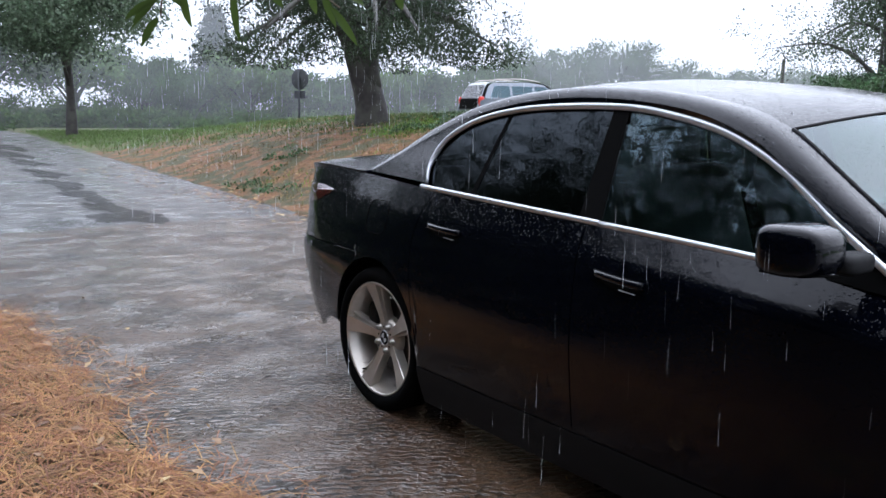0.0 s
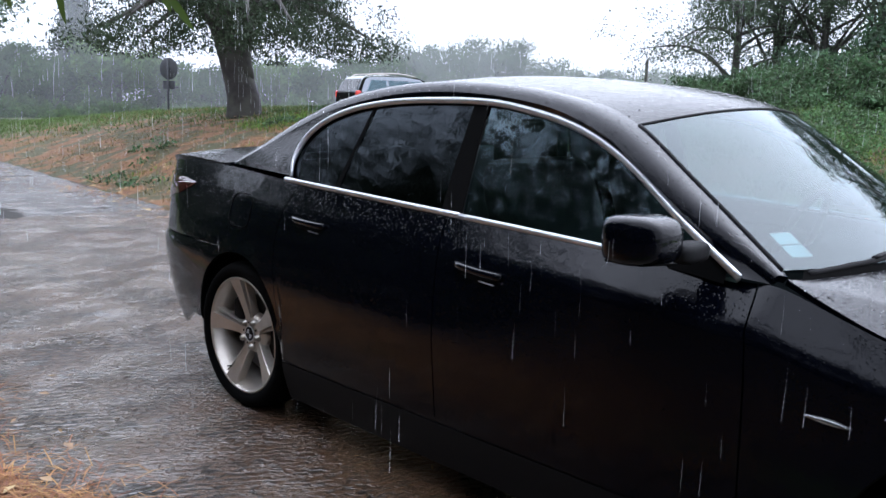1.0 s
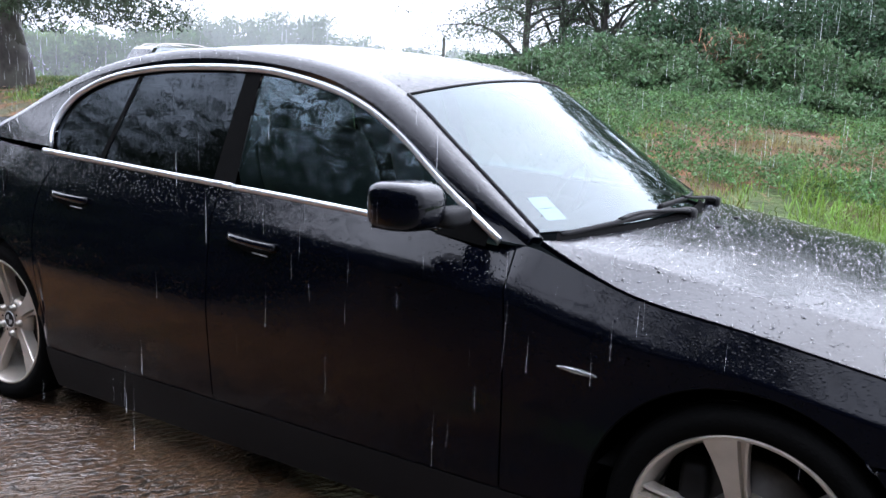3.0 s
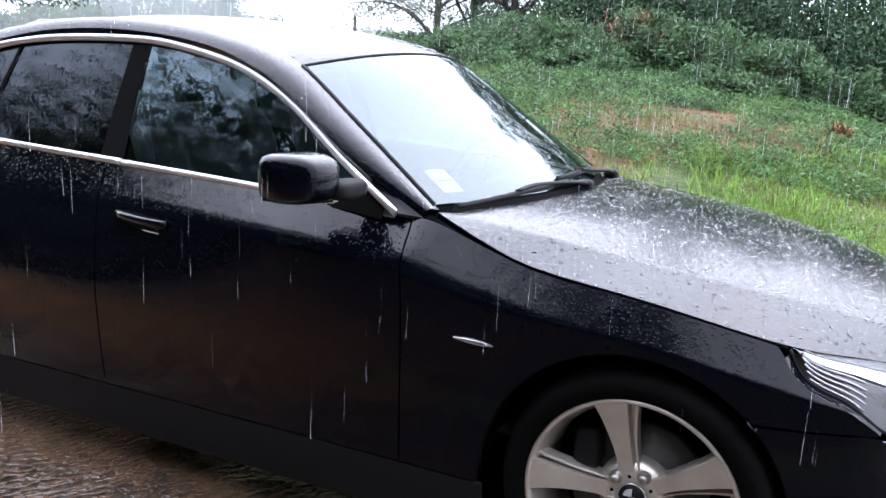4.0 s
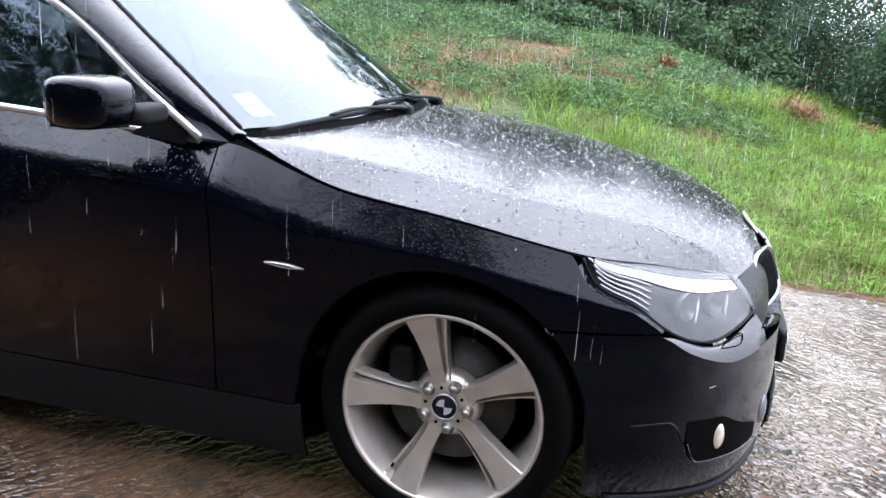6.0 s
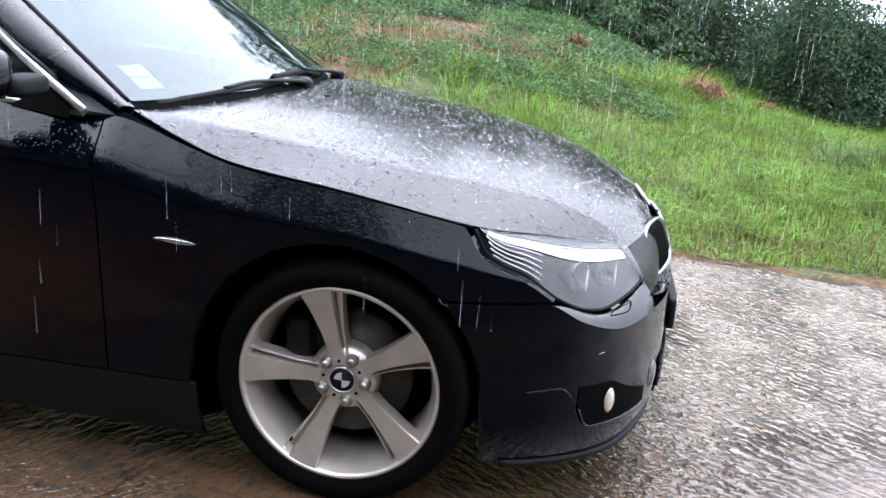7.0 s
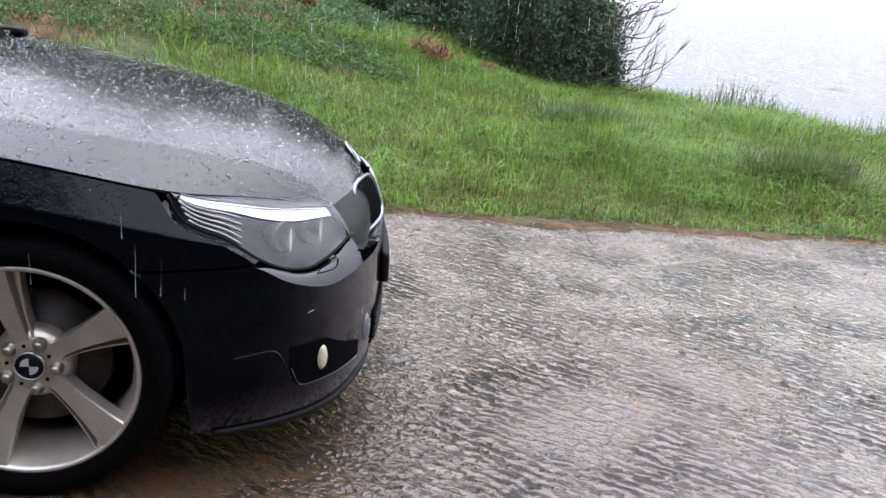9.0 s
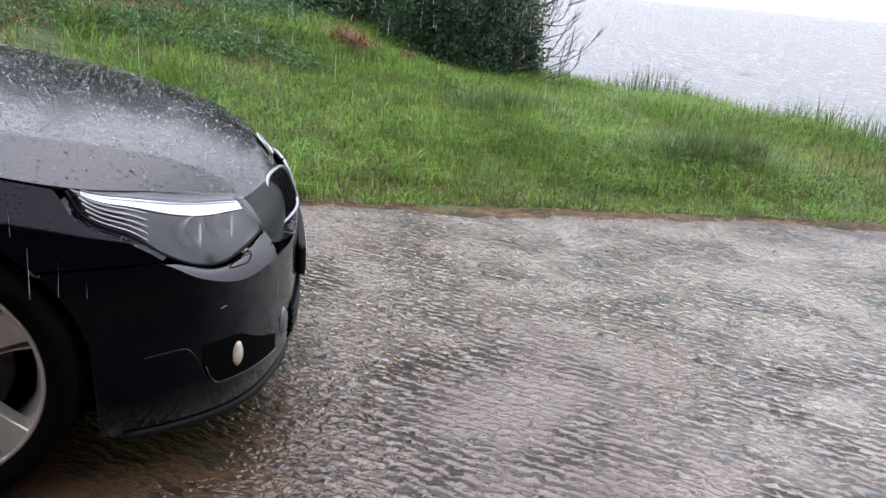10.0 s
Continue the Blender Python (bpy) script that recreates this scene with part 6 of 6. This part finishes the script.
x, y = scatter(46000, -22, -1.0, 1.9, 10, lambda x, y: patchy(x, y, 1.5, 4) < rg.uniform(0.1, 0.8, len(x)))
blades("dry_grass", x, y, 0.09, 0.004, M_DRYGRASS, "dry straw-coloured grass on the bank", 4, 0.9)
x, y = scatter(60000, -45, -9, 1.9, 16, lambda x, y: (y - foot(x) > np.interp(x, [-32, -24, -16, -9], [0.0, 0.5, 2.6, 3.4]) + rg.normal(size=len(x)) * 0.35))
blades("grass", x, y, 0.10, 0.011, M_VERGE, "mown grass verge by the road", 5, 0.5)
x, y = scatter(24000, 3.6, 9.5, 2.5, 11, lambda x, y: (ground_z(x, y) < 0.04) & (ground_z(x, y) > -0.9))
blades("reeds", x, y, 0.16 + 0.34 * np.clip(patchy(x, y, 2.4, 61), 0, 1), 0.005, M_VERGE, "tall grass at the water's edge", 6, 0.35)
for cx, cy in ((3.95, 2.92), (4.25, 3.05), (2.8, 4.1)):
    x, y = cx + rg.normal(size=1300) * 0.17, cy + rg.normal(size=1300) * 0.13
    blades("grass_tuft", x, y, 0.26, 0.0045, M_VERGE, "dark dense tuft of grass", 12, 0.8)
# creeping weeds
def weed_plants(n, x0, x1, y0, y1, size, seed, thr, material, label, per=34):
    """Low leafy plants: rosettes of broad blades in uneven drifts."""
    rng = np.random.default_rng(seed)
    x, y = scatter(n, x0, x1, y0, y1, lambda x, y: patchy(x, y, 1.7, seed) > rg.uniform(thr, thr + 0.25, len(x)))
    r = rng.uniform(0.05, 0.14, len(x))
    k = np.repeat(np.arange(len(x)), per)
    d = rng.normal(size=(len(k), 3)).clip(-1.8, 1.8) * r[k][:, None] * (0.8, 0.8, 0.35)
    px, py = x[k] + d[:, 0], y[k] + d[:, 1]
    ob = leaves("weeds", np.stack([px, py, ground_z(px, py) + 0.02 + np.abs(d[:, 2]) + 0.2 * r[k]], 1), size, material, None, label, seed, -0.2, 0.6, "stuff")
    ob["category"] = "weeds"


weed_plants(4600, -9, 1.3, 4.5, 9.0, 0.036, 14, 0.28, M_WEED, "broad-leaved weeds creeping over the bank", 30)
weed_plants(900, -4.5, 0.8, 5.6, 8.0, 0.034, 24, 0.24, M_WEED, "pale green weeds spreading over the bare soil", 26)
weed_plants(1500, -6, 1.4, 6.4, 9.2, 0.045, 18, 0.32, M_BRAMBLE, "dark bramble shoots below the hedge")
weed_plants(500, -14, -6, 2.6, 8, 0.055, 15, 0.5, M_BRAMBLE, "scattered weeds on the dry bank")
weed_plants(900, 0.3, 8.0, 1.9, 6.5, 0.030, 16, 0.50, M_WEED, "small weeds among the wet grass", 22)


# straw, litter, clods
def straws(name, c, length, wid, material, label, seed, flat=0.15):
    rng = np.random.default_rng(seed)
    n = len(c)
    a = rng.uniform(0, 2 * np.pi, n)
    d = np.stack([np.cos(a), np.sin(a), rng.normal(size=n) * flat], 1) * (length * rng.uniform(0.35, 1.2, n))[:, None] / 2
    s = np.stack([-np.sin(a), np.cos(a), 0 * a], 1) * wid
    bow = np.array((0, 0, 1.0)) * (length * rng.uniform(0, 0.12, n))[:, None]
    v = np.stack([c - d - s, c - d + s, c + s + bow, c - s + bow, c + d + s * 0.5, c + d - s * 0.5], 1)
    idx = (np.arange(n)[:, None] * 6 + np.array([[0, 1, 2, 0, 2, 3, 3, 2, 4, 3, 4, 5]])).ravel()
    me = bpy.data.meshes.new(name)
    me.vertices.add(6 * n)
    me.vertices.foreach_set("co", v.reshape(-1))
    me.loops.add(12 * n)
    me.loops.foreach_set("vertex_index", idx)
    me.polygons.add(4 * n)
    me.polygons.foreach_set("loop_start", np.arange(4 * n) * 3)
    me.update(calc_edges=True)
    me.materials.append(material)
    return tagged(new(name, me), label, "straw", kind="stuff")


x, y = rg.uniform(-8.0, 0.3, 46000), -1.35 - rg.gamma(2.0, 0.45, 46000)
edge = -1.82 + 0.34 * (patchy(x, y, 2.2, 6) - 0.5) + 0.12 * (patchy(x, y, 9, 7) - 0.5) - 0.10 * np.clip(-x - 4, 0, 3)
ok = (y < edge) | ((y < edge + 0.25) & (rg.uniform(0, 1, len(x)) < 0.12))
ok &= rg.uniform(0, 1, len(x)) > np.clip((x + 1.6 + patchy(x, y, 2.0, 12)) / 1.6, 0, 1)
x, y = x[ok], y[ok]
heap = 0.035 * np.clip((edge[ok] - y) * 6, 0, 1)
straws("straw", np.stack([x, y, 0.008 + heap * rg.uniform(0.1, 1.2, len(x))], 1), 0.17, 0.0021, M_STRAW, "orange straw strewn along the edge of the drive", 3)
x = rg.uniform(-9, 9, 3000)
y = foot(x) + rg.normal(size=3000) * 0.06 + 0.06 * patchy(x, x, 3, 8)
straws("straw", np.stack([x, y, np.maximum(ground_z(x, y), 0.004) + 0.006], 1), 0.09, 0.0020, M_DEBRIS, "straw and dirt along the grass edge", 4)
x, y = rg.uniform(-13, -2, 9000), rg.uniform(1.9, 8.5, 9000)
ok = patchy(x, y, 1.5, 4) < rg.uniform(0.2, 0.75, len(x))
x, y = x[ok], y[ok]
straws("straw", np.stack([x, y, ground_z(x, y) + 0.02], 1), 0.20, 0.004, M_STRAW, "dead stalks lying on the bank", 5)
x, y = rg.uniform(-5.5, 1.4, 5200), rg.uniform(4.2, 8.2, 5200)
ok = patchy(x, y, 2.4, 44) < rg.uniform(0.2, 0.8, len(x))
x, y = x[ok], y[ok]
straws("straw", np.stack([x, y, ground_z(x, y) + 0.02], 1), 0.16, 0.003, M_DEBRIS, "brown dead stalks lying among the weeds", 15, 0.3)
x, y = rg.uniform(-18, -4, 1300), rg.uniform(1.4, 7.5, 1300)
leaves("leaf_litter", np.stack([x, y, ground_z(x, y) + 0.05], 1), 0.075, M_LITTER, None, "fallen dead leaves on the bank", 33, 0.0, 0.7, "stuff", True)["category"] = "leaves"
x, y = rg.uniform(-9, 6, 220), rg.uniform(-2.2, 1.6, 220)
leaves("leaf_litter", np.stack([x, y, 0 * x + 0.012], 1), 0.026, M_DEBRIS, None, "small leaves and chips on the wet drive", 34, 0.0, 0.6, "stuff", True)["category"] = "leaves"
x = rg.uniform(-6, -1.6, 60)
leaves("leaf_litter", np.stack([x, -1.95 + rg.normal(size=60) * 0.22, 0 * x + 0.05], 1), 0.055, M_LITTER, None, "pale dead leaves on the straw", 35, 0.0, 0.55, "stuff", True)["category"] = "leaves"
for k, (cx, cy, r) in enumerate(((1.55, 5.95, 0.25), (1.75, 6.2, 0.12), (0.35, 6.6, 0.10), (2.3, 6.3, 0.09))):
    n = 900
    c = np.random.default_rng(60 + k).normal(size=(n, 3)) * (r * 0.5, r * 0.4, r * 0.35)
    c[:, 2] = np.abs(c[:, 2]) + 0.02
    straws("dead_clump", c + (cx, cy, gz(cx, cy)), 0.14, 0.004, M_RUST, "heap of rust-brown dead stalks in the grass", 70 + k, 0.6)["category"] = "dead plants"
rc = np.random.default_rng(91).normal(size=(420, 3)) * (0.22, 0.2, 0.10)
straws("dead_bush", rc * 0.8 + (-2.3, 8.75, 2.02), 0.22, 0.005, M_RUST, "rust-brown dead branch caught in the hedge", 92, 0.7)["category"] = "dead plants"
# leaves floating on the pond
for k, (px, py, r) in enumerate(((13.16, 23.4, 0.20), (13.97, 22.75, 0.28), (16.7, 26.7, 0.24), (18.5, 25.6, 0.32), (12.54, 23.35, 0.14), (13.8, 23.4, 0.13))):
    a = np.linspace(0, 2 * np.pi, 12, endpoint=False)
    rr = r * (1 + 0.25 * np.sin(a * 3 + k))
    v = np.vstack([np.stack([px + rr * np.cos(a), py + rr * 0.6 * np.sin(a), np.full(12, -1.047) + 0.008 * np.abs(np.sin(a * 2 + k))], 1), [[px, py, -1.035]]])
    tagged(mesh_ob("lily_pad", v, [(i, (i + 1) % 12, 12) for i in range(12)], M_HEDGE), "dark water plant floating on the pond", "water plant", "lily pads")

# the tree over the camera's shoulder, and unseen growth placed to darken the car's reflections
for k, (tx, ty, h, sp) in enumerate(((-3.9, -7.0, 7.4, 3.4), (3.9, -7.0, 6.4, 4.0), (-7.4, -7.6, 8.2, 3.6), (-11.0, -8.0, 8.6, 3.8), (0.2, -8.2, 6.8, 3.4))):
    tree("tree", (tx, ty, 0), "unseen broad tree beside the drive, there for the car's reflections", h, sp, 0.23, M_OAK, 0.15, 14500, 901 + k, 0.32, 0.30, 16, 0.4, sigma=0.16, group="drive trees")
for k, (bx, by) in enumerate(((-9.5, -8.5), (-6.5, -8.8), (-3.5, -9.2), (-0.5, -9.2), (2.5, -9.2), (5.5, -8.8), (8.5, -8.2), (11.5, -6.5), (-12.5, -8.0), (-7.5, -5.8), (-11, -5.4), (-14.5, -5.6), (-18.5, -6.0), (-23, -6.6), (-28, -7.4))):
    bush("bush", (bx, by, 0), "unseen dark bush behind the drive, there to darken the car's reflections", (2.3, 1.7, 4.2), M_OAK, 0.27, 5000, 930 + k, "bushes behind the drive", 30, 4)

# hanging twigs before the lens
M_WILLOW = leaf_mat("narrow_leaf", (0.050, 0.078, 0.018), 0.25, 0.35, 0.45)
def long_leaf(root, tip, wide, parent):
    root, tip = np.array(root), np.array(tip)
    d = tip - root
    ln = np.linalg.norm(d)
    side = np.cross(d, (0.8, -0.6, 0.2))
    side /= np.linalg.norm(side)
    fold = np.cross(side, d / ln)
    s = np.linspace(0, 1, 9)
    w = wide * np.sin(np.pi * s**0.75) ** 0.9
    mid = root + d * s[:, None] + fold * (0.10 * ln * np.sin(np.pi * s))[:, None]
    g = np.stack([mid - side * w[:, None] + fold * w[:, None] * 0.3, mid, mid + side * w[:, None] + fold * w[:, None] * 0.3], 1)
    return sheet("leaf", g, M_WILLOW, parent, edge=0, flip=False)


tw = tagged(tube("hanging_twig", spline([(-0.804, -2.633, 1.730), (-1.000, -2.476, 1.610), (-1.108, -2.406, 1.501), (-1.127, -2.405, 1.471)], 10), np.linspace(0.005, 0.0012, 11), M_TWIG, None, sides=6), "thin twig with narrow green leaves hanging over the drive", "twig", "hanging twigs")
for r, t in (((-1.098, -2.416, 1.494), (-1.148, -2.454, 1.463)), ((-1.102, -2.414, 1.499), (-1.146, -2.444, 1.451)), ((-1.122, -2.410, 1.470), (-1.146, -2.430, 1.425)), ((-1.088, -2.406, 1.501), (-1.112, -2.366, 1.484)), ((-1.077, -2.389, 1.510), (-1.121, -2.359, 1.457))):
    long_leaf(r, t, 0.0065, tw)
tw = tagged(tube("hanging_twig", spline([(-0.781, -2.483, 1.754), (-0.897, -2.357, 1.634), (-1.003, -2.242, 1.544), (-0.996, -2.170, 1.493)], 10), np.linspace(0.005, 0.0012, 11), M_TWIG, None, sides=6), "thin twig with narrow green leaves hanging over the drive", "twig", "hanging twigs")
for r, t in (((-1.056, -2.319, 1.520), (-1.090, -2.295, 1.437)), ((-1.040, -2.274, 1.518), (-1.059, -2.235, 1.493)), ((-1.008, -2.217, 1.520), (-1.034, -2.190, 1.484)), ((-0.997, -2.201, 1.515), (-1.021, -2.162, 1.465)), ((-0.994, -2.188, 1.495), (-1.007, -2.130, 1.437)), ((-0.976, -2.176, 1.513), (-0.996, -2.125, 1.500)), ((-0.939, -2.106, 1.520), (-0.961, -2.076, 1.494))):
    long_leaf(r, t, 0.0062, tw)

# road sign seen from behind, fence post
sx, sy = polar(62.2, 27.0)
sgn = tagged(empty("road_sign", (sx, sy, gz(sx, sy)), 25), "round road sign on a grey post seen from behind", "sign")
M_SIGN = mat("sign_back", (0.035, 0.037, 0.04), 0.7, 0.0, scale=6, vary=0.25)
zc = 2.24 - gz(sx, sy)
tube("post", [(0, 0, -0.3), (0, 0, zc + 0.3)], 0.032, M_SIGN, sgn)
v, f = lathe([(0, 0.012), (0.31, 0.012), (0.325, 0.0), (0.31, -0.012), (0, -0.012)], (0, 0.045, zc), 36)
mesh_ob("disc", v, f, M_SIGN, sgn, "plain round sign back")
bm = bmesh.new()
bmesh.ops.create_cube(bm, size=1, matrix=pose(0, 0.045, zc - 0.48) @ Matrix.Diagonal((0.42, 0.018, 0.24, 1)))
part("small_plate", bm, M_SIGN, sgn, "small rectangular plate", smooth=False)
for zz in (zc, zc - 0.48):
    bm = bmesh.new()
    bmesh.ops.create_cube(bm, size=1, matrix=pose(0, 0.012, zz) @ Matrix.Diagonal((0.09, 0.08, 0.04, 1)))
    part("clamp", bm, M_SIGN, sgn, smooth=False)
px, py = polar(30.85, 20.0)
tagged(tube("fence_post", [(px, py, gz(px, py) - 0.2), (px, py, 2.55)], [0.045, 0.038], M_BARK, None, sides=7), "dark weathered wooden fence post above the hedge", "post")

# falling rain: long thin drops, sparse near the lens; far haze comes from added sheets
M_RAIN = mat("rain_water", (0.75, 0.78, 0.81), 0.25, vary=0.02)
_n, _l = M_RAIN.node_tree.nodes, M_RAIN.node_tree.links
_tr, _mx = _n.new("ShaderNodeBsdfTranslucent"), _n.new("ShaderNodeMixShader")
_tr.inputs[0].default_value = (0.75, 0.78, 0.81, 1)
_mx.inputs[0].default_value = 0.5
_l.new(_n["Principled BSDF"].outputs[0], _mx.inputs[1])
_l.new(_tr.outputs[0], _mx.inputs[2])
_l.new(_mx.outputs[0], _n["Material Output"].inputs[0])


def rain(name, n, yaw0, yaw1, d0, d1, z0, z1, length, wid, seed, label):
    rng = np.random.default_rng(seed)
    yaw = np.radians(rng.uniform(yaw0, yaw1, n))
    d = (d0**2 + (d1**2 - d0**2) * rng.uniform(0, 1, n)) ** 0.5
    lo, hi = z0(d), z1(d)
    c = np.stack([0.4 - d * np.sin(yaw), -2.65 + d * np.cos(yaw), lo + (hi - lo) * rng.uniform(0, 1, n)], 1)
    ln, w = length * rng.uniform(0.5, 1.4, n), wid * rng.uniform(0.6, 1.4, n)
    a = rng.uniform(0, np.pi, n)
    side = np.stack([np.cos(a), np.sin(a), 0 * a], 1) * w[:, None]
    up = np.stack([rng.normal(size=n) * 0.02, rng.normal(size=n) * 0.02, np.ones(n)], 1) * ln[:, None] / 2
    v = np.stack([c - up + side, c + up, c - up - side], 1).reshape(-1, 3)
    keep = np.repeat(c[:, 2] > ground_z(c[:, 0], c[:, 1]) + 0.02, 3)
    v = v[keep]
    m = len(v) // 3
    me = bpy.data.meshes.new(name)
    me.vertices.add(3 * m)
    me.vertices.foreach_set("co", v.ravel())
    me.loops.add(3 * m)
    me.loops.foreach_set("vertex_index", np.arange(3 * m))
    me.polygons.add(m)
    me.polygons.foreach_set("loop_start", np.arange(m) * 3)
    me.update(calc_edges=True)
    me.materials.append(M_RAIN)
    return tagged(new(name, me), label, "rain", kind="stuff")


# added haze sheets over the far field: most view passes, the rest is whitened
M_HAZE = bpy.data.materials.new("rain_curtain")
M_HAZE.use_nodes = True
_n, _l = M_HAZE.node_tree.nodes, M_HAZE.node_tree.links
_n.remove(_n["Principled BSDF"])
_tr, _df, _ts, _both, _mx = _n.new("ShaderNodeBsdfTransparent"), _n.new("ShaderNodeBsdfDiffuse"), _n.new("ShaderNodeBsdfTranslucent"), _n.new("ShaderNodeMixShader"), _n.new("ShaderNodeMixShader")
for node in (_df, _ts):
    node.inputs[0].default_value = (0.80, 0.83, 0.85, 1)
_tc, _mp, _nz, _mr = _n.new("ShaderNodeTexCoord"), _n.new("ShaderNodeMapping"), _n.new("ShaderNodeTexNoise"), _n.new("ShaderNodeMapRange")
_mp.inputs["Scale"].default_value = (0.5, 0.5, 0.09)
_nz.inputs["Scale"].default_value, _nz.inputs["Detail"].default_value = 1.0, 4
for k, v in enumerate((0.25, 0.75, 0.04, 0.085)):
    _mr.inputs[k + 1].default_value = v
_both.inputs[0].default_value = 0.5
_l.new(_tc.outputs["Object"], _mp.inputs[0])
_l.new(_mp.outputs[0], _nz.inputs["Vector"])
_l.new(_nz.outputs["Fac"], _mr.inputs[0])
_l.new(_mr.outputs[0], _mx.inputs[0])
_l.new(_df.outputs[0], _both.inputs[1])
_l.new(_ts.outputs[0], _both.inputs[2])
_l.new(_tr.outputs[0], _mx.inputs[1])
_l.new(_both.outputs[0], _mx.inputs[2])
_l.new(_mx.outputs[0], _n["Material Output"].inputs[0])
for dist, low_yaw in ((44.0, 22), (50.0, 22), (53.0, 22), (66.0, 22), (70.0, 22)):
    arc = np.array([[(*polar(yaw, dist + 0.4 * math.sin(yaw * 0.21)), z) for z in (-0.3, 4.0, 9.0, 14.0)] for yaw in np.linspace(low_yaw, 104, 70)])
    tagged(sheet("rain_curtain", arc, M_HAZE, None, edge=0), "pale see-through sheet added as haze over the far field", "rain", kind="stuff")
rain("rain", 300, -75, 75, 1.0, 2.3, lambda d: 1.25 - d * 0.4, lambda d: 1.25 + d * 0.25, 0.075, 0.00016, 7, "thin streaks of falling rain before the car")
rain("rain", 4200, -35, 75, 5.0, 15, lambda d: 0.2 + 0 * d, lambda d: 1.3 + d * 0.16, 0.16, 0.0009, 6, "heavy rain falling over the bank")


# ---- the estate car parked behind the bank ----
M_GREYPAINT = mat("silver_grey_paint", (0.17, 0.19, 0.22), 0.3, 0.4, 0.8, scale=12, vary=0.06)
M_BLACKGLASS = mat("black_glass", (0.006, 0.007, 0.008), 0.15)
M_TAILRED = mat("red_tail_lens", (0.55, 0.03, 0.02), 0.15, coat=1.0)
cx, cy = polar(46.7, 28.0)
est = tagged(empty("estate_car", (cx, cy, 0.78), 74), "silver-grey estate car with roof rails parked beyond the bank", "car")
# its nose points along its own +x; the tail stands nearest to the lens
prof = spline([(-2.15, 0.35), (-2.2, 0.70), (-2.14, 0.95), (-1.92, 1.38), (-1.75, 1.47), (-0.6, 1.52), (0.15, 1.44), (0.75, 1.0), (1.0, 0.93), (1.9, 0.78), (2.15, 0.60), (2.2, 0.35)], 60)
rows = []
for x, z in prof:
    hw = 0.86 if z < 0.95 else 0.86 - 0.32 * (z - 0.95)
    rows.append([(x, hw * s, z - 0.02 * abs(s) ** 3) for s in np.linspace(-1, 1, 13)])
sheet("body", np.array(rows), M_GREYPAINT, est, edge=0)
for s in (-1, 1):
    low = np.stack([np.linspace(-2.17, 2.17, 40), np.full(40, s * 0.86), np.full(40, 0.33)], 1)
    hi = np.stack([low[:, 0], np.full(40, s * 0.865), np.interp(low[:, 0], [-2.2, -2.0, 0.75, 1.0, 2.2], [0.85, 0.95, 0.96, 0.93, 0.62])], 1)
    sheet("side", np.array([low, (low + hi) / 2 + (0, s * 0.02, 0), hi]), M_GREYPAINT, est, edge=0)
    x = np.linspace(-2.0, 0.72, 40)
    zt = np.interp(x, [-2.02, -1.85, -1.7, -0.5, 0.1, 0.72], [0.96, 1.33, 1.43, 1.475, 1.41, 0.98])
    up = np.stack([x, s * (0.862 - 0.32 * (zt - 0.95)), zt], 1)
    dn = np.stack([x, np.full(40, s * 0.865), np.full(40, 0.952)], 1)
    sheet("upper_side", np.array([dn, up]), M_GREYPAINT, est, edge=0)
    for x0, x1, tilt in ((-1.82, -1.12, 0.18), (-1.04, -0.32, 0.0), (-0.24, 0.48, -0.30)):
        g = []
        for t in np.linspace(0, 1, 6):
            z = 0.985 + 0.36 * t
            xx = np.linspace(x0 + max(0, tilt) * t, x1 + min(0, tilt) * t * 1.0, 10)
            g.append(np.stack([xx, np.full(10, s * (0.868 - 0.32 * (z - 0.95))), np.full(10, z)], 1))
        sheet("side_window", np.array(g), M_GLASS_F, est, "grey side window", edge=0.006)
    tube("roof_rail", spline([(-1.7, s * 0.62, 1.47), (-1.6, s * 0.62, 1.53), (-0.6, s * 0.62, 1.57), (0.0, s * 0.62, 1.49)], 12), 0.018, M_ALLOY, est)
    block("tail_lamp", (-2.10, s * 0.79, 0.86), (0.09, 0.075, 0.15), M_TAILRED, est, "red tail lamp", 0.4)
    for wx in (-1.35, 1.35):
        v, f = lathe([(0.0, -0.02), (0.20, -0.02), (0.215, 0.0), (0.30, -0.01), (0.315, 0.03), (0.315, 0.18)], (wx, s * 0.84, 0.315), 28, 1 if s < 0 else -1)
        mesh_ob("wheel", v, f, M_RUBBER, est)
rw = np.array([[(-2.155 + 0.22 * t - 0.012, y * (0.74 - 0.10 * t), 0.97 + 0.40 * t) for y in np.linspace(-1, 1, 9)] for t in np.linspace(0, 1, 6)])
sheet("rear_window", rw, M_BLACKGLASS, est, "black rear window", edge=0.006)
tg = np.array([[(-2.225 + 0.05 * t, y * 0.72, 0.62 + 0.32 * t) for y in np.linspace(-1, 1, 9)] for t in np.linspace(0, 1, 4)])
sheet("tailgate", tg, M_DARK, est, "dark tailgate", edge=0.01)
